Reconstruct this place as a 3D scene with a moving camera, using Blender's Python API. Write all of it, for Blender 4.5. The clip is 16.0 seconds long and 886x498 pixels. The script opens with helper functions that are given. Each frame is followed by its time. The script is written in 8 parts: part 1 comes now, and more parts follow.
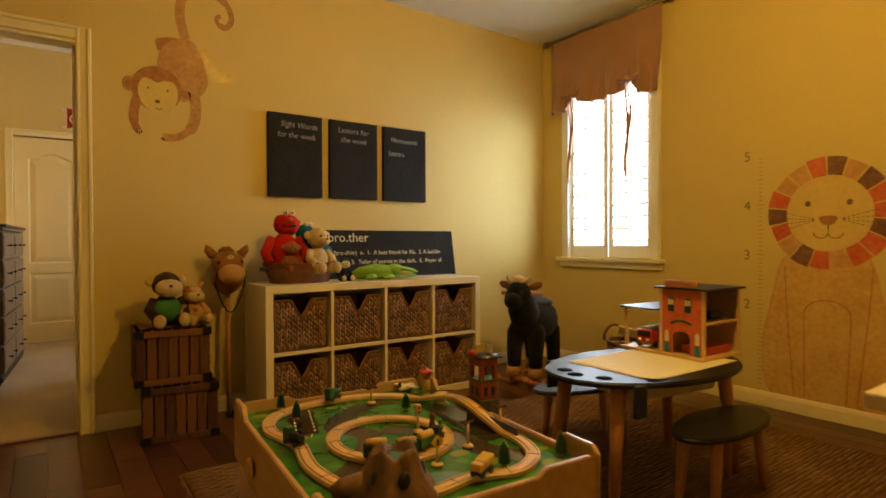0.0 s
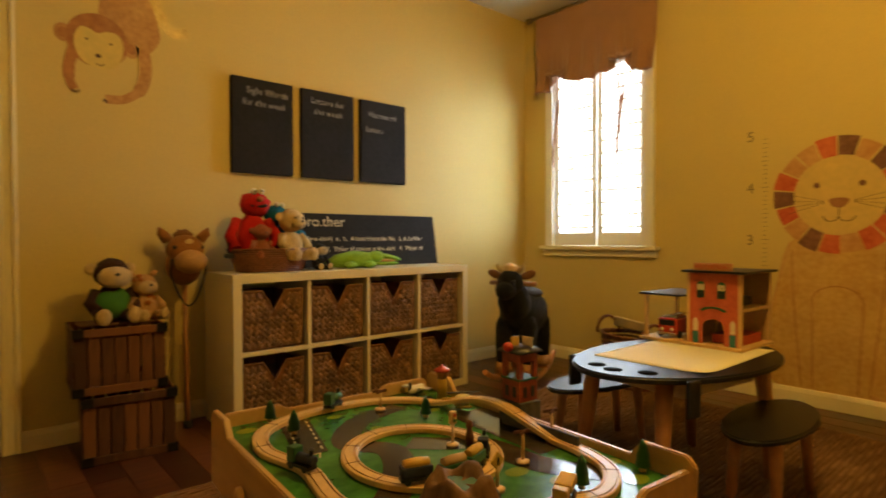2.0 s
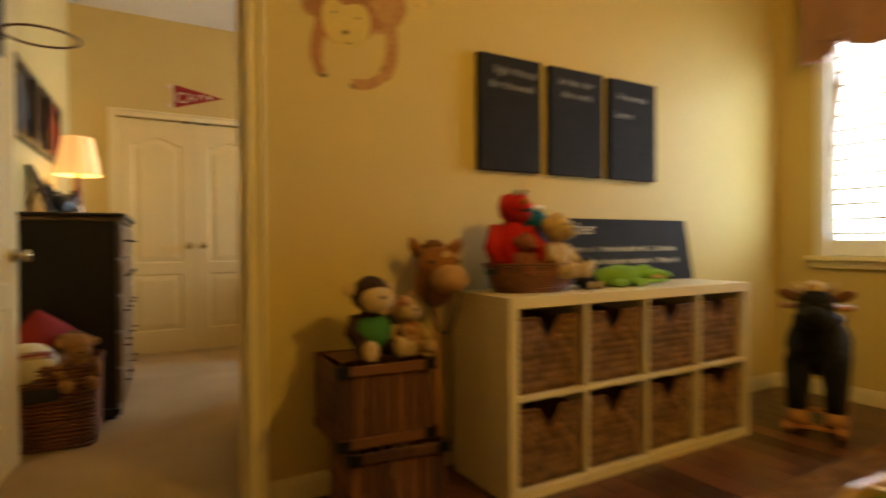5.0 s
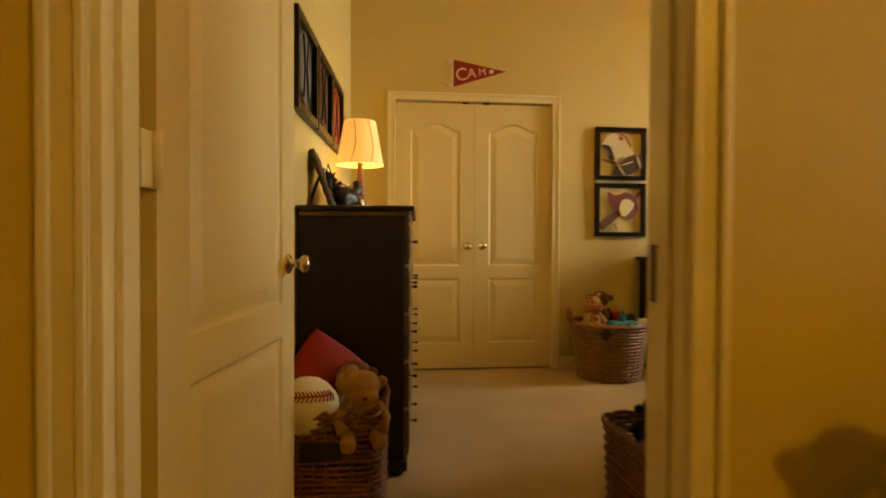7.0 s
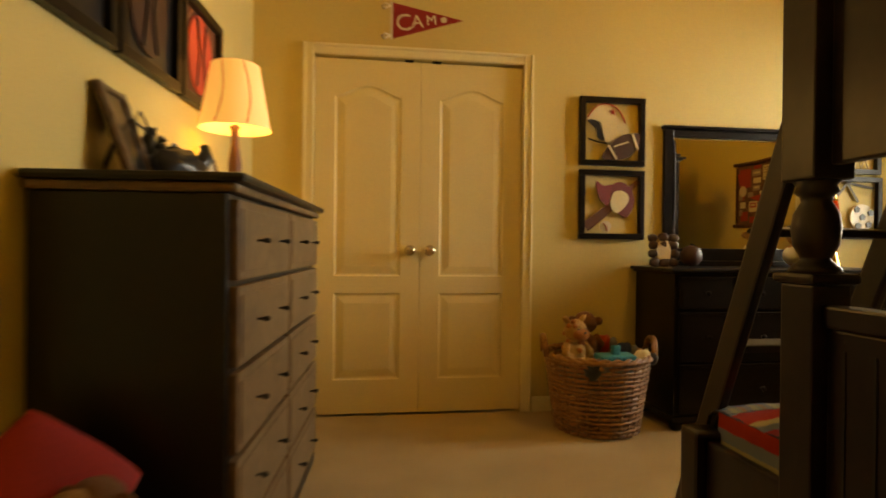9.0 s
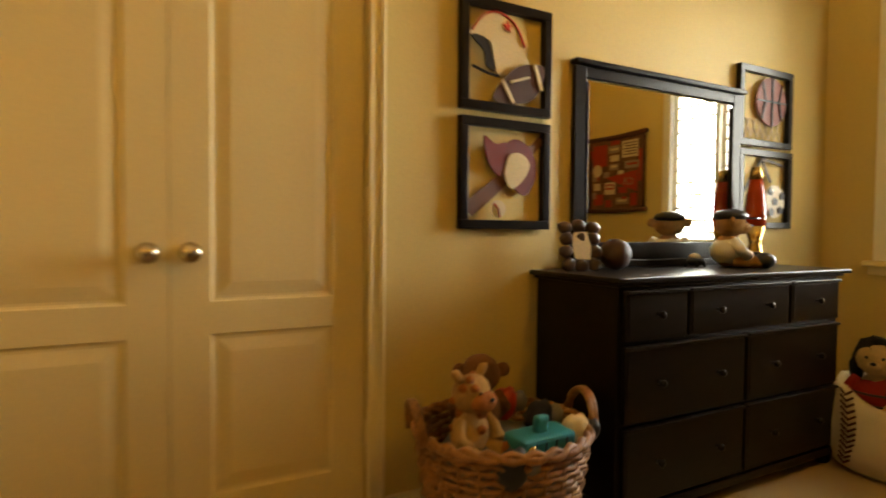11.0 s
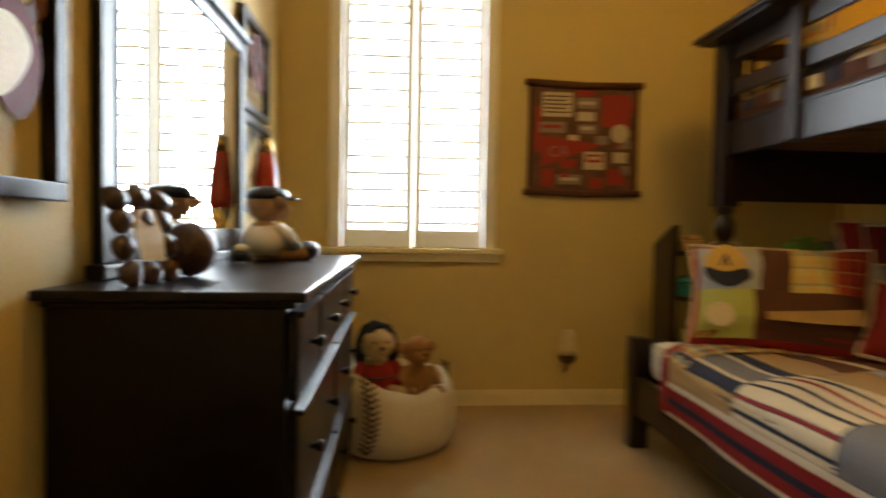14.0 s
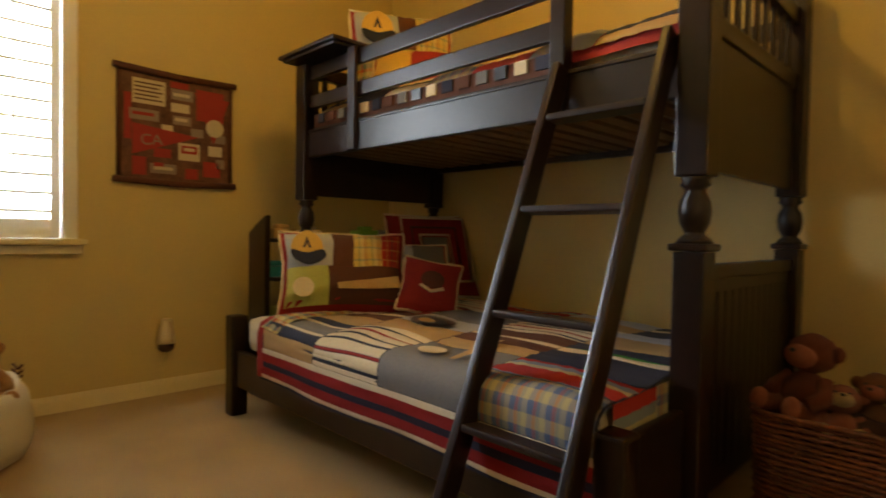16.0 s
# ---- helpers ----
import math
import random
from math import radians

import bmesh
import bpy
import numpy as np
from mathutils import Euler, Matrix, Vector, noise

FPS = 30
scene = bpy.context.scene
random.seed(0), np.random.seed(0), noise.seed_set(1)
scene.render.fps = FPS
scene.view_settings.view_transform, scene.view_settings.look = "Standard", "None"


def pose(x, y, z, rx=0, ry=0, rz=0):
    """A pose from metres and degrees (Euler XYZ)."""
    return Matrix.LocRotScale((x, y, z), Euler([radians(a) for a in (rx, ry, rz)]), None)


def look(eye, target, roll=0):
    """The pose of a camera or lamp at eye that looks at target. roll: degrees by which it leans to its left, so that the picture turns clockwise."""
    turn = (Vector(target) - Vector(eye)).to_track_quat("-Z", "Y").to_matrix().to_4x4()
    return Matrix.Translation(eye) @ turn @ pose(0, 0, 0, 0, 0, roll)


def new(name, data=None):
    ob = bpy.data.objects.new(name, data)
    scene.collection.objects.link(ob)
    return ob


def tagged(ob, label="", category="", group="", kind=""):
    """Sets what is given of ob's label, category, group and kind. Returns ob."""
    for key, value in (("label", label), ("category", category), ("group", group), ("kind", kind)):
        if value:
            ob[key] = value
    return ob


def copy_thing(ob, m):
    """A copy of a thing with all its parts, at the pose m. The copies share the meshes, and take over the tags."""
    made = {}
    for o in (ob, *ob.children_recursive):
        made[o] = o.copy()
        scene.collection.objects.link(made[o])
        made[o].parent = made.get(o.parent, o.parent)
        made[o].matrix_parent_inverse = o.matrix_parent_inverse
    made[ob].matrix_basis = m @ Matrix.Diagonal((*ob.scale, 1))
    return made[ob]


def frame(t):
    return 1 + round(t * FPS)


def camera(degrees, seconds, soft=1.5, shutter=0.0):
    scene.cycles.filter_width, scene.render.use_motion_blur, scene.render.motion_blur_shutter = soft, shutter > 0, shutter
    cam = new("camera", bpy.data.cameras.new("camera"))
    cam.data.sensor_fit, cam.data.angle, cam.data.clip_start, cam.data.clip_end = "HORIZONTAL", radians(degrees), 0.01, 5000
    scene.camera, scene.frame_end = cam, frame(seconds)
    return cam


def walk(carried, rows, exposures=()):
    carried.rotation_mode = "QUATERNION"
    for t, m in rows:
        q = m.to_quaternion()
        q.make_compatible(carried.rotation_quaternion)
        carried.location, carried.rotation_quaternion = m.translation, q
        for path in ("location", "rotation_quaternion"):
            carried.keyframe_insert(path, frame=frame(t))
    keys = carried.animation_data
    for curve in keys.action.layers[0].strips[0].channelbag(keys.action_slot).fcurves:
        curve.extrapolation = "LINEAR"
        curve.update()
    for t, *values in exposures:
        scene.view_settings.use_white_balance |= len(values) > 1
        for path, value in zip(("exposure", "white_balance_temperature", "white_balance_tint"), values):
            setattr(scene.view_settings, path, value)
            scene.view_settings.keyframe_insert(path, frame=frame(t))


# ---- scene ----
cam = camera(77.0, 16.0, soft=1.7, shutter=0.7)
PATH = [
    (0, (0.239, 0.766, 1.0), (1.398, 2.396, 0.974), -0.2),
    (0.5, (0.29, 0.923, 0.99), (1.432, 2.564, 0.963), -0.2),
    (1, (0.291, 1.058, 0.965), (1.427, 2.703, 0.934), -0.1),
    (1.5, (0.284, 1.153, 0.947), (1.446, 2.781, 0.913), -0.1),
    (2, (0.247, 1.189, 0.925), (1.558, 2.7, 0.889), -0.2),
    (2.5, (0.181, 1.232, 0.932), (1.644, 2.594, 0.892), -0.2),
    (3, (0.131, 1.287, 0.941), (1.671, 2.562, 0.899), -0.3),
    (3.5, (0.099, 1.4, 0.945), (1.67, 2.638, 0.904), -0.3),
    (4, (0.085, 1.546, 0.959), (1.641, 2.802, 0.914), -0.3),
    (4.5, (0.045, 1.867, 0.967), (1.445, 3.295, 0.928), -0.3),
    (5, (-0.031, 2.147, 0.963), (0.981, 3.872, 0.941), -0.3),
    (5.2, (-0.079, 2.288, 0.961), (0.825, 4.072, 0.946), -0.0),
    (7.3, (-0.127, 3.528, 1.007), (0.055, 5.52, 0.973), 0.1),
    (7.5, (-0.109, 3.646, 1.02), (0.06, 5.639, 0.983), 0.1),
    (8, (-0.038, 3.916, 0.993), (0.092, 5.911, 0.97), 0.3),
    (8.5, (0.097, 4.106, 0.986), (0.254, 6.1, 0.965), 0.6),
    (8.7, (0.181, 4.203, 0.971), (0.383, 6.193, 0.958), 0.7),
    (10.8, (0.475, 5.626, 1.023), (1.309, 7.442, 0.959), 0.3),
    (11, (0.528, 5.779, 1.018), (1.468, 7.544, 0.956), 0.5),
    (11.5, (0.686, 6.077, 1.011), (1.849, 7.702, 0.941), 0.5),
    (12, (0.813, 6.334, 1.0), (2.197, 7.776, 0.934), 0.4),
    (12.5, (0.871, 6.569, 0.99), (2.505, 7.72, 0.917), 0.6),
    (13, (0.935, 6.743, 0.963), (2.765, 7.546, 0.89), 0.7),
    (13.5, (0.936, 6.849, 0.981), (2.899, 7.226, 0.912), 0.8),
    (14, (0.847, 6.921, 0.991), (2.839, 6.762, 0.92), 1.0),
    (14.5, (0.741, 6.949, 0.976), (2.628, 6.289, 0.918), 1.1),
    (15, (0.652, 6.956, 0.967), (2.392, 5.972, 0.911), 1.1),
    (15.5, (0.591, 6.983, 0.929), (2.178, 5.766, 0.879), 0.9),
    (16, (0.567, 7.048, 0.942), (1.994, 5.648, 0.889), 1.0),
]
walk(cam, [(t, look(eye, target, roll)) for t, eye, target, roll in PATH], [(0.0, 0.0, 6500, 10), (5.0, 0.0, 6500, 10), (7.4, -0.24, 9850, 8), (8.5, -0.30, 9900, 9), (11.0, -0.12, 8300, 10), (11.6, -0.08, 6800, 10), (12.5, -0.08, 6500, 10), (13.6, -0.10, 6500, 10), (14.5, 0.04, 6500, 10), (16.0, 0.0, 6500, 10)])

# ---- world, lamps, exposure ----
world = bpy.data.worlds.new("world")
scene.world = world
world.use_nodes = True
wn = world.node_tree
sky = wn.nodes.new("ShaderNodeTexSky")
sky.sky_type, sky.sun_disc, sky.sun_elevation, sky.sun_rotation = "NISHITA", False, radians(50), radians(200)
wn.links.new(sky.outputs["Color"], wn.nodes["Background"].inputs["Color"])
wn.nodes["Background"].inputs["Strength"].default_value = 0.12

XA, YA, HA = 3.77, 4.22, 2.70      # playroom: east wall, north wall, ceiling
XB, YB, YN, HB = 3.93, 4.34, 7.57, 2.92   # bedroom: east, south, north walls, ceiling
XW, WTURN = -0.352, -3.9            # bedroom west wall: its north end, and its turn
WARM = (1.0, 0.585, 0.10)


def lamp(name, kind, energy, color, m, size=0.2, size_y=None, spread=0):
    d = bpy.data.lights.new(name, kind)
    d.energy, d.color = energy, color
    if kind == "AREA":
        d.shape, d.size = ("RECTANGLE" if size_y else "DISK"), size
        if size_y:
            d.size_y = size_y
    else:
        d.shadow_soft_size = size
    if spread:
        d.spread = radians(spread)
    ob = new(name, d)
    ob.matrix_world = m
    return ob


lamp("window_daylight", "AREA", 62, (0.70, 0.85, 1.0), look((XA + 0.115, 3.53, 1.66), (0, 3.53, 1.66)), 0.86, 1.5)
lamp("window_daylight", "AREA", 82, (0.78, 0.88, 0.96), look((XB + 0.115, 6.845, 1.68), (0, 6.845, 1.68)), 0.86, 1.5, 105)
lamp("ceiling_bulb", "POINT", 88, WARM, pose(1.75, 1.65, HA - 0.14), 0.12)
lamp("ceiling_bulb", "POINT", 32, (1.0, 0.54, 0.06), pose(1.98, 5.78, HB - 0.14), 0.12)
lamp("table_lamp_bulb", "POINT", 5, (1.0, 0.6, 0.2), pose(-0.252, 6.72, 1.545), 0.04)


# ---- materials ----
def material(name, color, rough=0.6, metal=0.0, grain=40.0, vary=0.15, bump=0.1, second=None, blotch=2.5, spec=0.5, sheen=0.0, stretch=(1, 1, 1), piece=0.0):
    """A procedural surface: two scales of colour variation, and fine relief."""
    m = bpy.data.materials.new(name)
    m.use_nodes = True
    nt = m.node_tree
    p = nt.nodes["Principled BSDF"]
    p.inputs["Roughness"].default_value, p.inputs["Metallic"].default_value = rough, metal
    p.inputs["Specular IOR Level"].default_value = spec
    if sheen:
        p.inputs["Sheen Weight"].default_value = sheen
    co, mp = nt.nodes.new("ShaderNodeTexCoord"), nt.nodes.new("ShaderNodeMapping")
    mp.inputs["Scale"].default_value = stretch
    nt.links.new(co.outputs["Object"], mp.inputs["Vector"])
    big, fine = nt.nodes.new("ShaderNodeTexNoise"), nt.nodes.new("ShaderNodeTexNoise")
    for n, s, d in ((big, blotch, 3), (fine, grain, 4)):
        n.inputs["Scale"].default_value, n.inputs["Detail"].default_value = s, d
        nt.links.new(mp.outputs["Vector"], n.inputs["Vector"])
    mix = nt.nodes.new("ShaderNodeMix")
    mix.data_type = "RGBA"
    dark = [c * (1 - vary) for c in color[:3]] + [1]
    other = list(second or [min(1, c * (1 + vary)) for c in color[:3]]) + [1]
    mix.inputs["A"].default_value, mix.inputs["B"].default_value = dark, other
    add = nt.nodes.new("ShaderNodeMath")
    add.operation = "MULTIPLY_ADD"
    add.inputs[1].default_value = 0.5
    half = nt.nodes.new("ShaderNodeMath")
    half.operation = "MULTIPLY"
    half.inputs[1].default_value = 0.5
    nt.links.new(big.outputs["Fac"], half.inputs[0])
    nt.links.new(fine.outputs["Fac"], add.inputs[0])
    nt.links.new(half.outputs[0], add.inputs[2])
    last = add.outputs[0]
    if piece:
        info = nt.nodes.new("ShaderNodeObjectInfo")
        pa = nt.nodes.new("ShaderNodeMath")
        pa.operation = "MULTIPLY_ADD"
        pa.inputs[1].default_value = piece
        nt.links.new(info.outputs["Random"], pa.inputs[0])
        nt.links.new(last, pa.inputs[2])
        off = nt.nodes.new("ShaderNodeMath")
        off.operation = "SUBTRACT"
        off.inputs[1].default_value = piece / 2
        nt.links.new(pa.outputs[0], off.inputs[0])
        last = off.outputs[0]
    ramp = nt.nodes.new("ShaderNodeMapRange")
    ramp.inputs["From Min"].default_value, ramp.inputs["From Max"].default_value = 0.3, 0.7
    nt.links.new(last, ramp.inputs["Value"])
    nt.links.new(ramp.outputs["Result"], mix.inputs["Factor"])
    nt.links.new(mix.outputs["Result"], p.inputs["Base Color"])
    if bump:
        b = nt.nodes.new("ShaderNodeBump")
        b.inputs["Strength"].default_value, b.inputs["Distance"].default_value = bump, 0.004
        nt.links.new(fine.outputs["Fac"], b.inputs["Height"])
        nt.links.new(b.outputs["Normal"], p.inputs["Normal"])
    return m


def striped(name, colors, axis, period, rough=0.85, cross=None):
    """Woven cloth with stripes of several colours along an axis of the UV map; cross weaves a second set over it."""
    m = material(name, (0.5, 0.5, 0.5), rough, 0, 300, 0.1, 0.35, spec=0.2)
    nt = m.node_tree
    p = nt.nodes["Principled BSDF"]
    uv = nt.nodes.new("ShaderNodeTexCoord")
    sep = nt.nodes.new("ShaderNodeSeparateXYZ")
    nt.links.new(uv.outputs["UV"], sep.inputs[0])

    def bands(which, cols):
        div = nt.nodes.new("ShaderNodeMath")
        div.operation = "DIVIDE"
        div.inputs[1].default_value = period
        fr = nt.nodes.new("ShaderNodeMath")
        fr.operation = "FRACT"
        cr = nt.nodes.new("ShaderNodeValToRGB")
        cr.color_ramp.interpolation = "CONSTANT"
        e = cr.color_ramp.elements
        while len(e) < len(cols):
            e.new(0.5)
        for k, (at, c) in enumerate(cols):
            e[k].position, e[k].color = at, (*c, 1)
        nt.links.new(sep.outputs[which], div.inputs[0])
        nt.links.new(div.outputs[0], fr.inputs[0])
        nt.links.new(fr.outputs[0], cr.inputs["Fac"])
        return cr.outputs["Color"]

    out = bands(axis, colors)
    if cross:
        mx = nt.nodes.new("ShaderNodeMix")
        mx.data_type = "RGBA"
        mx.inputs["Factor"].default_value = 0.5
        nt.links.new(out, mx.inputs["A"])
        nt.links.new(bands("Y" if axis == "X" else "X", cross), mx.inputs["B"])
        out = mx.outputs["Result"]
    nt.links.new(out, p.inputs["Base Color"])
    return m


def glowing(name, color, strength):
    m = bpy.data.materials.new(name)
    m.use_nodes = True
    p = m.node_tree.nodes["Principled BSDF"]
    p.inputs["Base Color"].default_value = (*color, 1)
    p.inputs["Emission Color"].default_value = (*color, 1)
    p.inputs["Emission Strength"].default_value = strength
    return m


WALL = material("wall_paint", (0.62, 0.48, 0.165), 0.62, 0, 120, 0.06, 0.18, blotch=0.9, spec=0.35)
WALLB = material("bedroom_wall_paint", (0.61, 0.475, 0.190), 0.62, 0, 120, 0.06, 0.18, blotch=0.9, spec=0.35)
CEIL = material("ceiling_paint", (0.80, 0.78, 0.72), 0.9, 0, 70, 0.05, 0.3)
TRIM = material("trim_paint", (0.77, 0.67, 0.40), 0.4, 0, 60, 0.05, 0.04)
DOORP = material("door_paint", (0.71, 0.575, 0.295), 0.42, 0, 90, 0.05, 0.06)
SHUTTER = material("shutter_paint", (0.82, 0.80, 0.74), 0.45, 0, 60, 0.04, 0.03)
PLANK = material("floor_wood", (0.085, 0.026, 0.013), 0.28, 0, 30, 0.5, 0.06, (0.15, 0.05, 0.022), 3, stretch=(0.12, 1, 1), piece=0.5)
CARPET = material("carpet", (0.440, 0.295, 0.130), 0.95, 0, 260, 0.25, 0.9, (0.55, 0.41, 0.23), 1.6, spec=0.1, sheen=0.1)
JUTE = material("jute", (0.26, 0.135, 0.058), 0.95, 0, 160, 0.4, 0.9, (0.40, 0.23, 0.105), 5, spec=0.1, piece=0.4)
ESPRESSO = material("espresso_wood", (0.006, 0.004, 0.0035), 0.30, 0, 40, 0.4, 0.05, (0.011, 0.007, 0.005), 4, stretch=(0.3, 1, 1), spec=0.22)
BUNK = material("bunk_wood", (0.010, 0.0033, 0.002), 0.34, 0, 40, 0.4, 0.05, (0.020, 0.007, 0.004), 4, spec=0.5)
CHESTW = material("chest_front", (0.16, 0.10, 0.055), 0.4, 0, 30, 0.4, 0.1, (0.25, 0.16, 0.09), 4)
WHITEL = material("white_laminate", (0.76, 0.67, 0.44), 0.35, 0, 80, 0.04, 0.02)
WICKER = material("banana_leaf", (0.125, 0.046, 0.018), 0.5, 0, 90, 0.6, 0.5, (0.28, 0.125, 0.048), 12)
WILLOW = material("willow", (0.25, 0.105, 0.035), 0.45, 0, 60, 0.5, 0.3, (0.42, 0.20, 0.075), 9)
REDWILLOW = material("red_willow", (0.14, 0.045, 0.02), 0.5, 0, 60, 0.5, 0.3, (0.25, 0.085, 0.038), 9)
CRATEW = material("crate_wood", (0.105, 0.036, 0.016), 0.7, 0, 50, 0.45, 0.5, (0.17, 0.066, 0.030), 6, stretch=(1, 1, 0.15), piece=0.5)
IRON = material("black_metal", (0.015, 0.014, 0.013), 0.5, 0.7, 60, 0.3, 0.2)
CHALK = material("chalkboard", (0.014, 0.013, 0.013), 0.8, 0, 50, 0.25, 0.1, (0.024, 0.022, 0.022), 5, spec=0.2)
CHALKW = material("chalk_white", (0.42, 0.41, 0.38), 0.9, 0, 400, 0.4, 0.3)
SIGNW = material("sign_ivory", (0.66, 0.58, 0.40), 0.8, 0, 100, 0.1, 0.05)
MAPLE = material("maple", (0.52, 0.30, 0.11), 0.38, 0, 30, 0.2, 0.05, (0.62, 0.38, 0.16), 5, stretch=(1, 0.2, 1))
TRACKW = material("beech_track", (0.62, 0.40, 0.17), 0.4, 0, 60, 0.15, 0.05)
PINELEG = material("pine_leg", (0.42, 0.19, 0.07), 0.4, 0, 30, 0.25, 0.05)
BLACKTOP = material("black_table", (0.010, 0.010, 0.011), 0.42, 0, 60, 0.3, 0.03, spec=0.35)
PAPER = material("paper", (0.78, 0.72, 0.56), 0.8, 0, 60, 0.06, 0.05)
LINEN = material("valance_linen", (0.36, 0.19, 0.115), 0.9, 0, 240, 0.2, 0.4, blotch=4, sheen=0.3)
NICKEL = material("nickel", (0.55, 0.46, 0.33), 0.25, 1.0, 60, 0.1, 0.02)
PEWTER = material("pewter", (0.30, 0.26, 0.20), 0.35, 1.0, 60, 0.2, 0.1)


def plain(name, c, rough=0.6, **k):
    return material(name, c, rough, 0, k.pop("grain", 120), k.pop("vary", 0.15), k.pop("bump", 0.1), **k)


def fur(name, c):
    return material(name, c, 0.95, 0, 170, 0.35, 1.0, blotch=9, spec=0.1, sheen=0.08)


RED, NAVY, CREAM, GREEN = plain("red_cloth", (0.28, 0.014, 0.013), 0.85), plain("navy_cloth", (0.016, 0.02, 0.045), 0.85), plain("cream_cloth", (0.66, 0.56, 0.38), 0.9), plain("green_cloth", (0.04, 0.17, 0.02), 0.85)
GREYC, BROWNC, TANC, BLUEC = plain("grey_cloth", (0.17, 0.165, 0.165), 0.9), plain("brown_cloth", (0.10, 0.035, 0.018), 0.9), plain("tan_cloth", (0.42, 0.27, 0.11), 0.9), plain("pale_blue_cloth", (0.42, 0.43, 0.47), 0.9)
BLACKP = plain("black_plastic", (0.012, 0.012, 0.014), 0.35)
REDP, GREENP, YELP, WHITEP = plain("red_paint", (0.42, 0.03, 0.016), 0.4), plain("green_paint", (0.02, 0.10, 0.035), 0.4), plain("yellow_paint", (0.58, 0.36, 0.06), 0.4), plain("white_paint", (0.74, 0.68, 0.54), 0.4)
F_BROWN, F_DARK, F_TAN, F_CREAM, F_RED, F_BLUE, F_GREEN, F_ORANGE, F_BLACK, F_PINK = (fur("plush_brown", (0.19, 0.085, 0.038)), fur("plush_dark", (0.05, 0.02, 0.012)), fur("plush_tan", (0.42, 0.22, 0.085)), fur("plush_cream", (0.58, 0.42, 0.20)), fur("plush_red", (0.45, 0.015, 0.012)), fur("plush_blue", (0.01, 0.12, 0.22)), fur("plush_green", (0.22, 0.42, 0.06)), fur("plush_orange", (0.42, 0.15, 0.045)), fur("plush_black", (0.012, 0.012, 0.014)), fur("plush_rose", (0.34, 0.12, 0.07)))


def clear_glass():
    m = bpy.data.materials.new("mirror_glass")
    m.use_nodes = True
    p = m.node_tree.nodes["Principled BSDF"]
    p.inputs["Base Color"].default_value, p.inputs["Metallic"].default_value, p.inputs["Roughness"].default_value = (0.86, 0.88, 0.86, 1), 1.0, 0.015
    return m


MIRROR = clear_glass()


# ---- mesh helpers ----
def box(bm, size, at=(0, 0, 0), bevel=0.003, rot=None):
    """A box of that size, its centre at at, with bevelled edges."""
    m = Matrix.Translation(at) @ (rot or Matrix())
    r = bmesh.ops.create_cube(bm, size=1, matrix=m @ Matrix.Diagonal((*size, 1)))
    if bevel:
        edges = list({e for v in r["verts"] for e in v.link_edges})
        bmesh.ops.bevel(bm, geom=edges, offset=min(bevel, min(size) * 0.45), segments=2, affect="EDGES", profile=0.6)
    return bm


def span(bm, a, b, bevel=0.003):
    """A box between two corners."""
    return box(bm, [abs(b[i] - a[i]) for i in range(3)], [(a[i] + b[i]) / 2 for i in range(3)], bevel)


def turned(bm, profile, at=(0, 0, 0), seg=20, rot=None, squash=(1, 1)):
    """A shape turned round z from (radius, height) pairs."""
    m = Matrix.Translation(at) @ (rot or Matrix())
    rings = []
    for r, z in profile:
        rings.append([bm.verts.new(m @ Vector((r * squash[0] * math.cos(2 * math.pi * k / seg), r * squash[1] * math.sin(2 * math.pi * k / seg), z))) for k in range(seg)])
    for a, b in zip(rings, rings[1:]):
        for k in range(seg):
            f = bm.faces.new((a[k], a[(k + 1) % seg], b[(k + 1) % seg], b[k]))
            f.smooth = True
    bm.faces.new(list(reversed(rings[0])))
    bm.faces.new(rings[-1])
    return bm


def ball(bm, radius, at=(0, 0, 0), rough=0.0, sub=3, rot=None, seed=0):
    """A soft lump with three radii; rough makes it uneven."""
    rad = radius if isinstance(radius, (tuple, list)) else (radius,) * 3
    m = Matrix.Translation(at) @ (rot or Matrix()) @ Matrix.Diagonal((*rad, 1))
    r = bmesh.ops.create_icosphere(bm, subdivisions=sub, radius=1, matrix=m)
    size = min(rad)
    for v in r["verts"]:
        if rough:
            v.co += (v.co - Vector(at)).normalized() * noise.noise((v.co + Vector((seed, 0, 0))) * 2.2 / size) * rough * size
        for f in v.link_faces:
            f.smooth = True
    return bm


def tube(bm, pts, r, seg=8, close=False):
    """A round rod along points; r is a number or one per point."""
    pts = [Vector(p) for p in pts]
    n = len(pts)
    rings = []
    for k, p in enumerate(pts):
        a, b = pts[(k - 1) % n if close else max(k - 1, 0)], pts[(k + 1) % n if close else min(k + 1, n - 1)]
        d = (b - a).normalized()
        side = d.cross(Vector((0, 0, 1)) if abs(d.z) < 0.95 else Vector((1, 0, 0))).normalized()
        up = side.cross(d)
        rr = r[k] if isinstance(r, (list, tuple)) else r
        rings.append([bm.verts.new(p + rr * (side * math.cos(2 * math.pi * j / seg) + up * math.sin(2 * math.pi * j / seg))) for j in range(seg)])
    for a, b in list(zip(rings, rings[1:])) + ([(rings[-1], rings[0])] if close else []):
        for j in range(seg):
            f = bm.faces.new((a[j], a[(j + 1) % seg], b[(j + 1) % seg], b[j]))
            f.smooth = True
    if not close:
        bm.faces.new(list(reversed(rings[0])))
        bm.faces.new(rings[-1])
    return bm


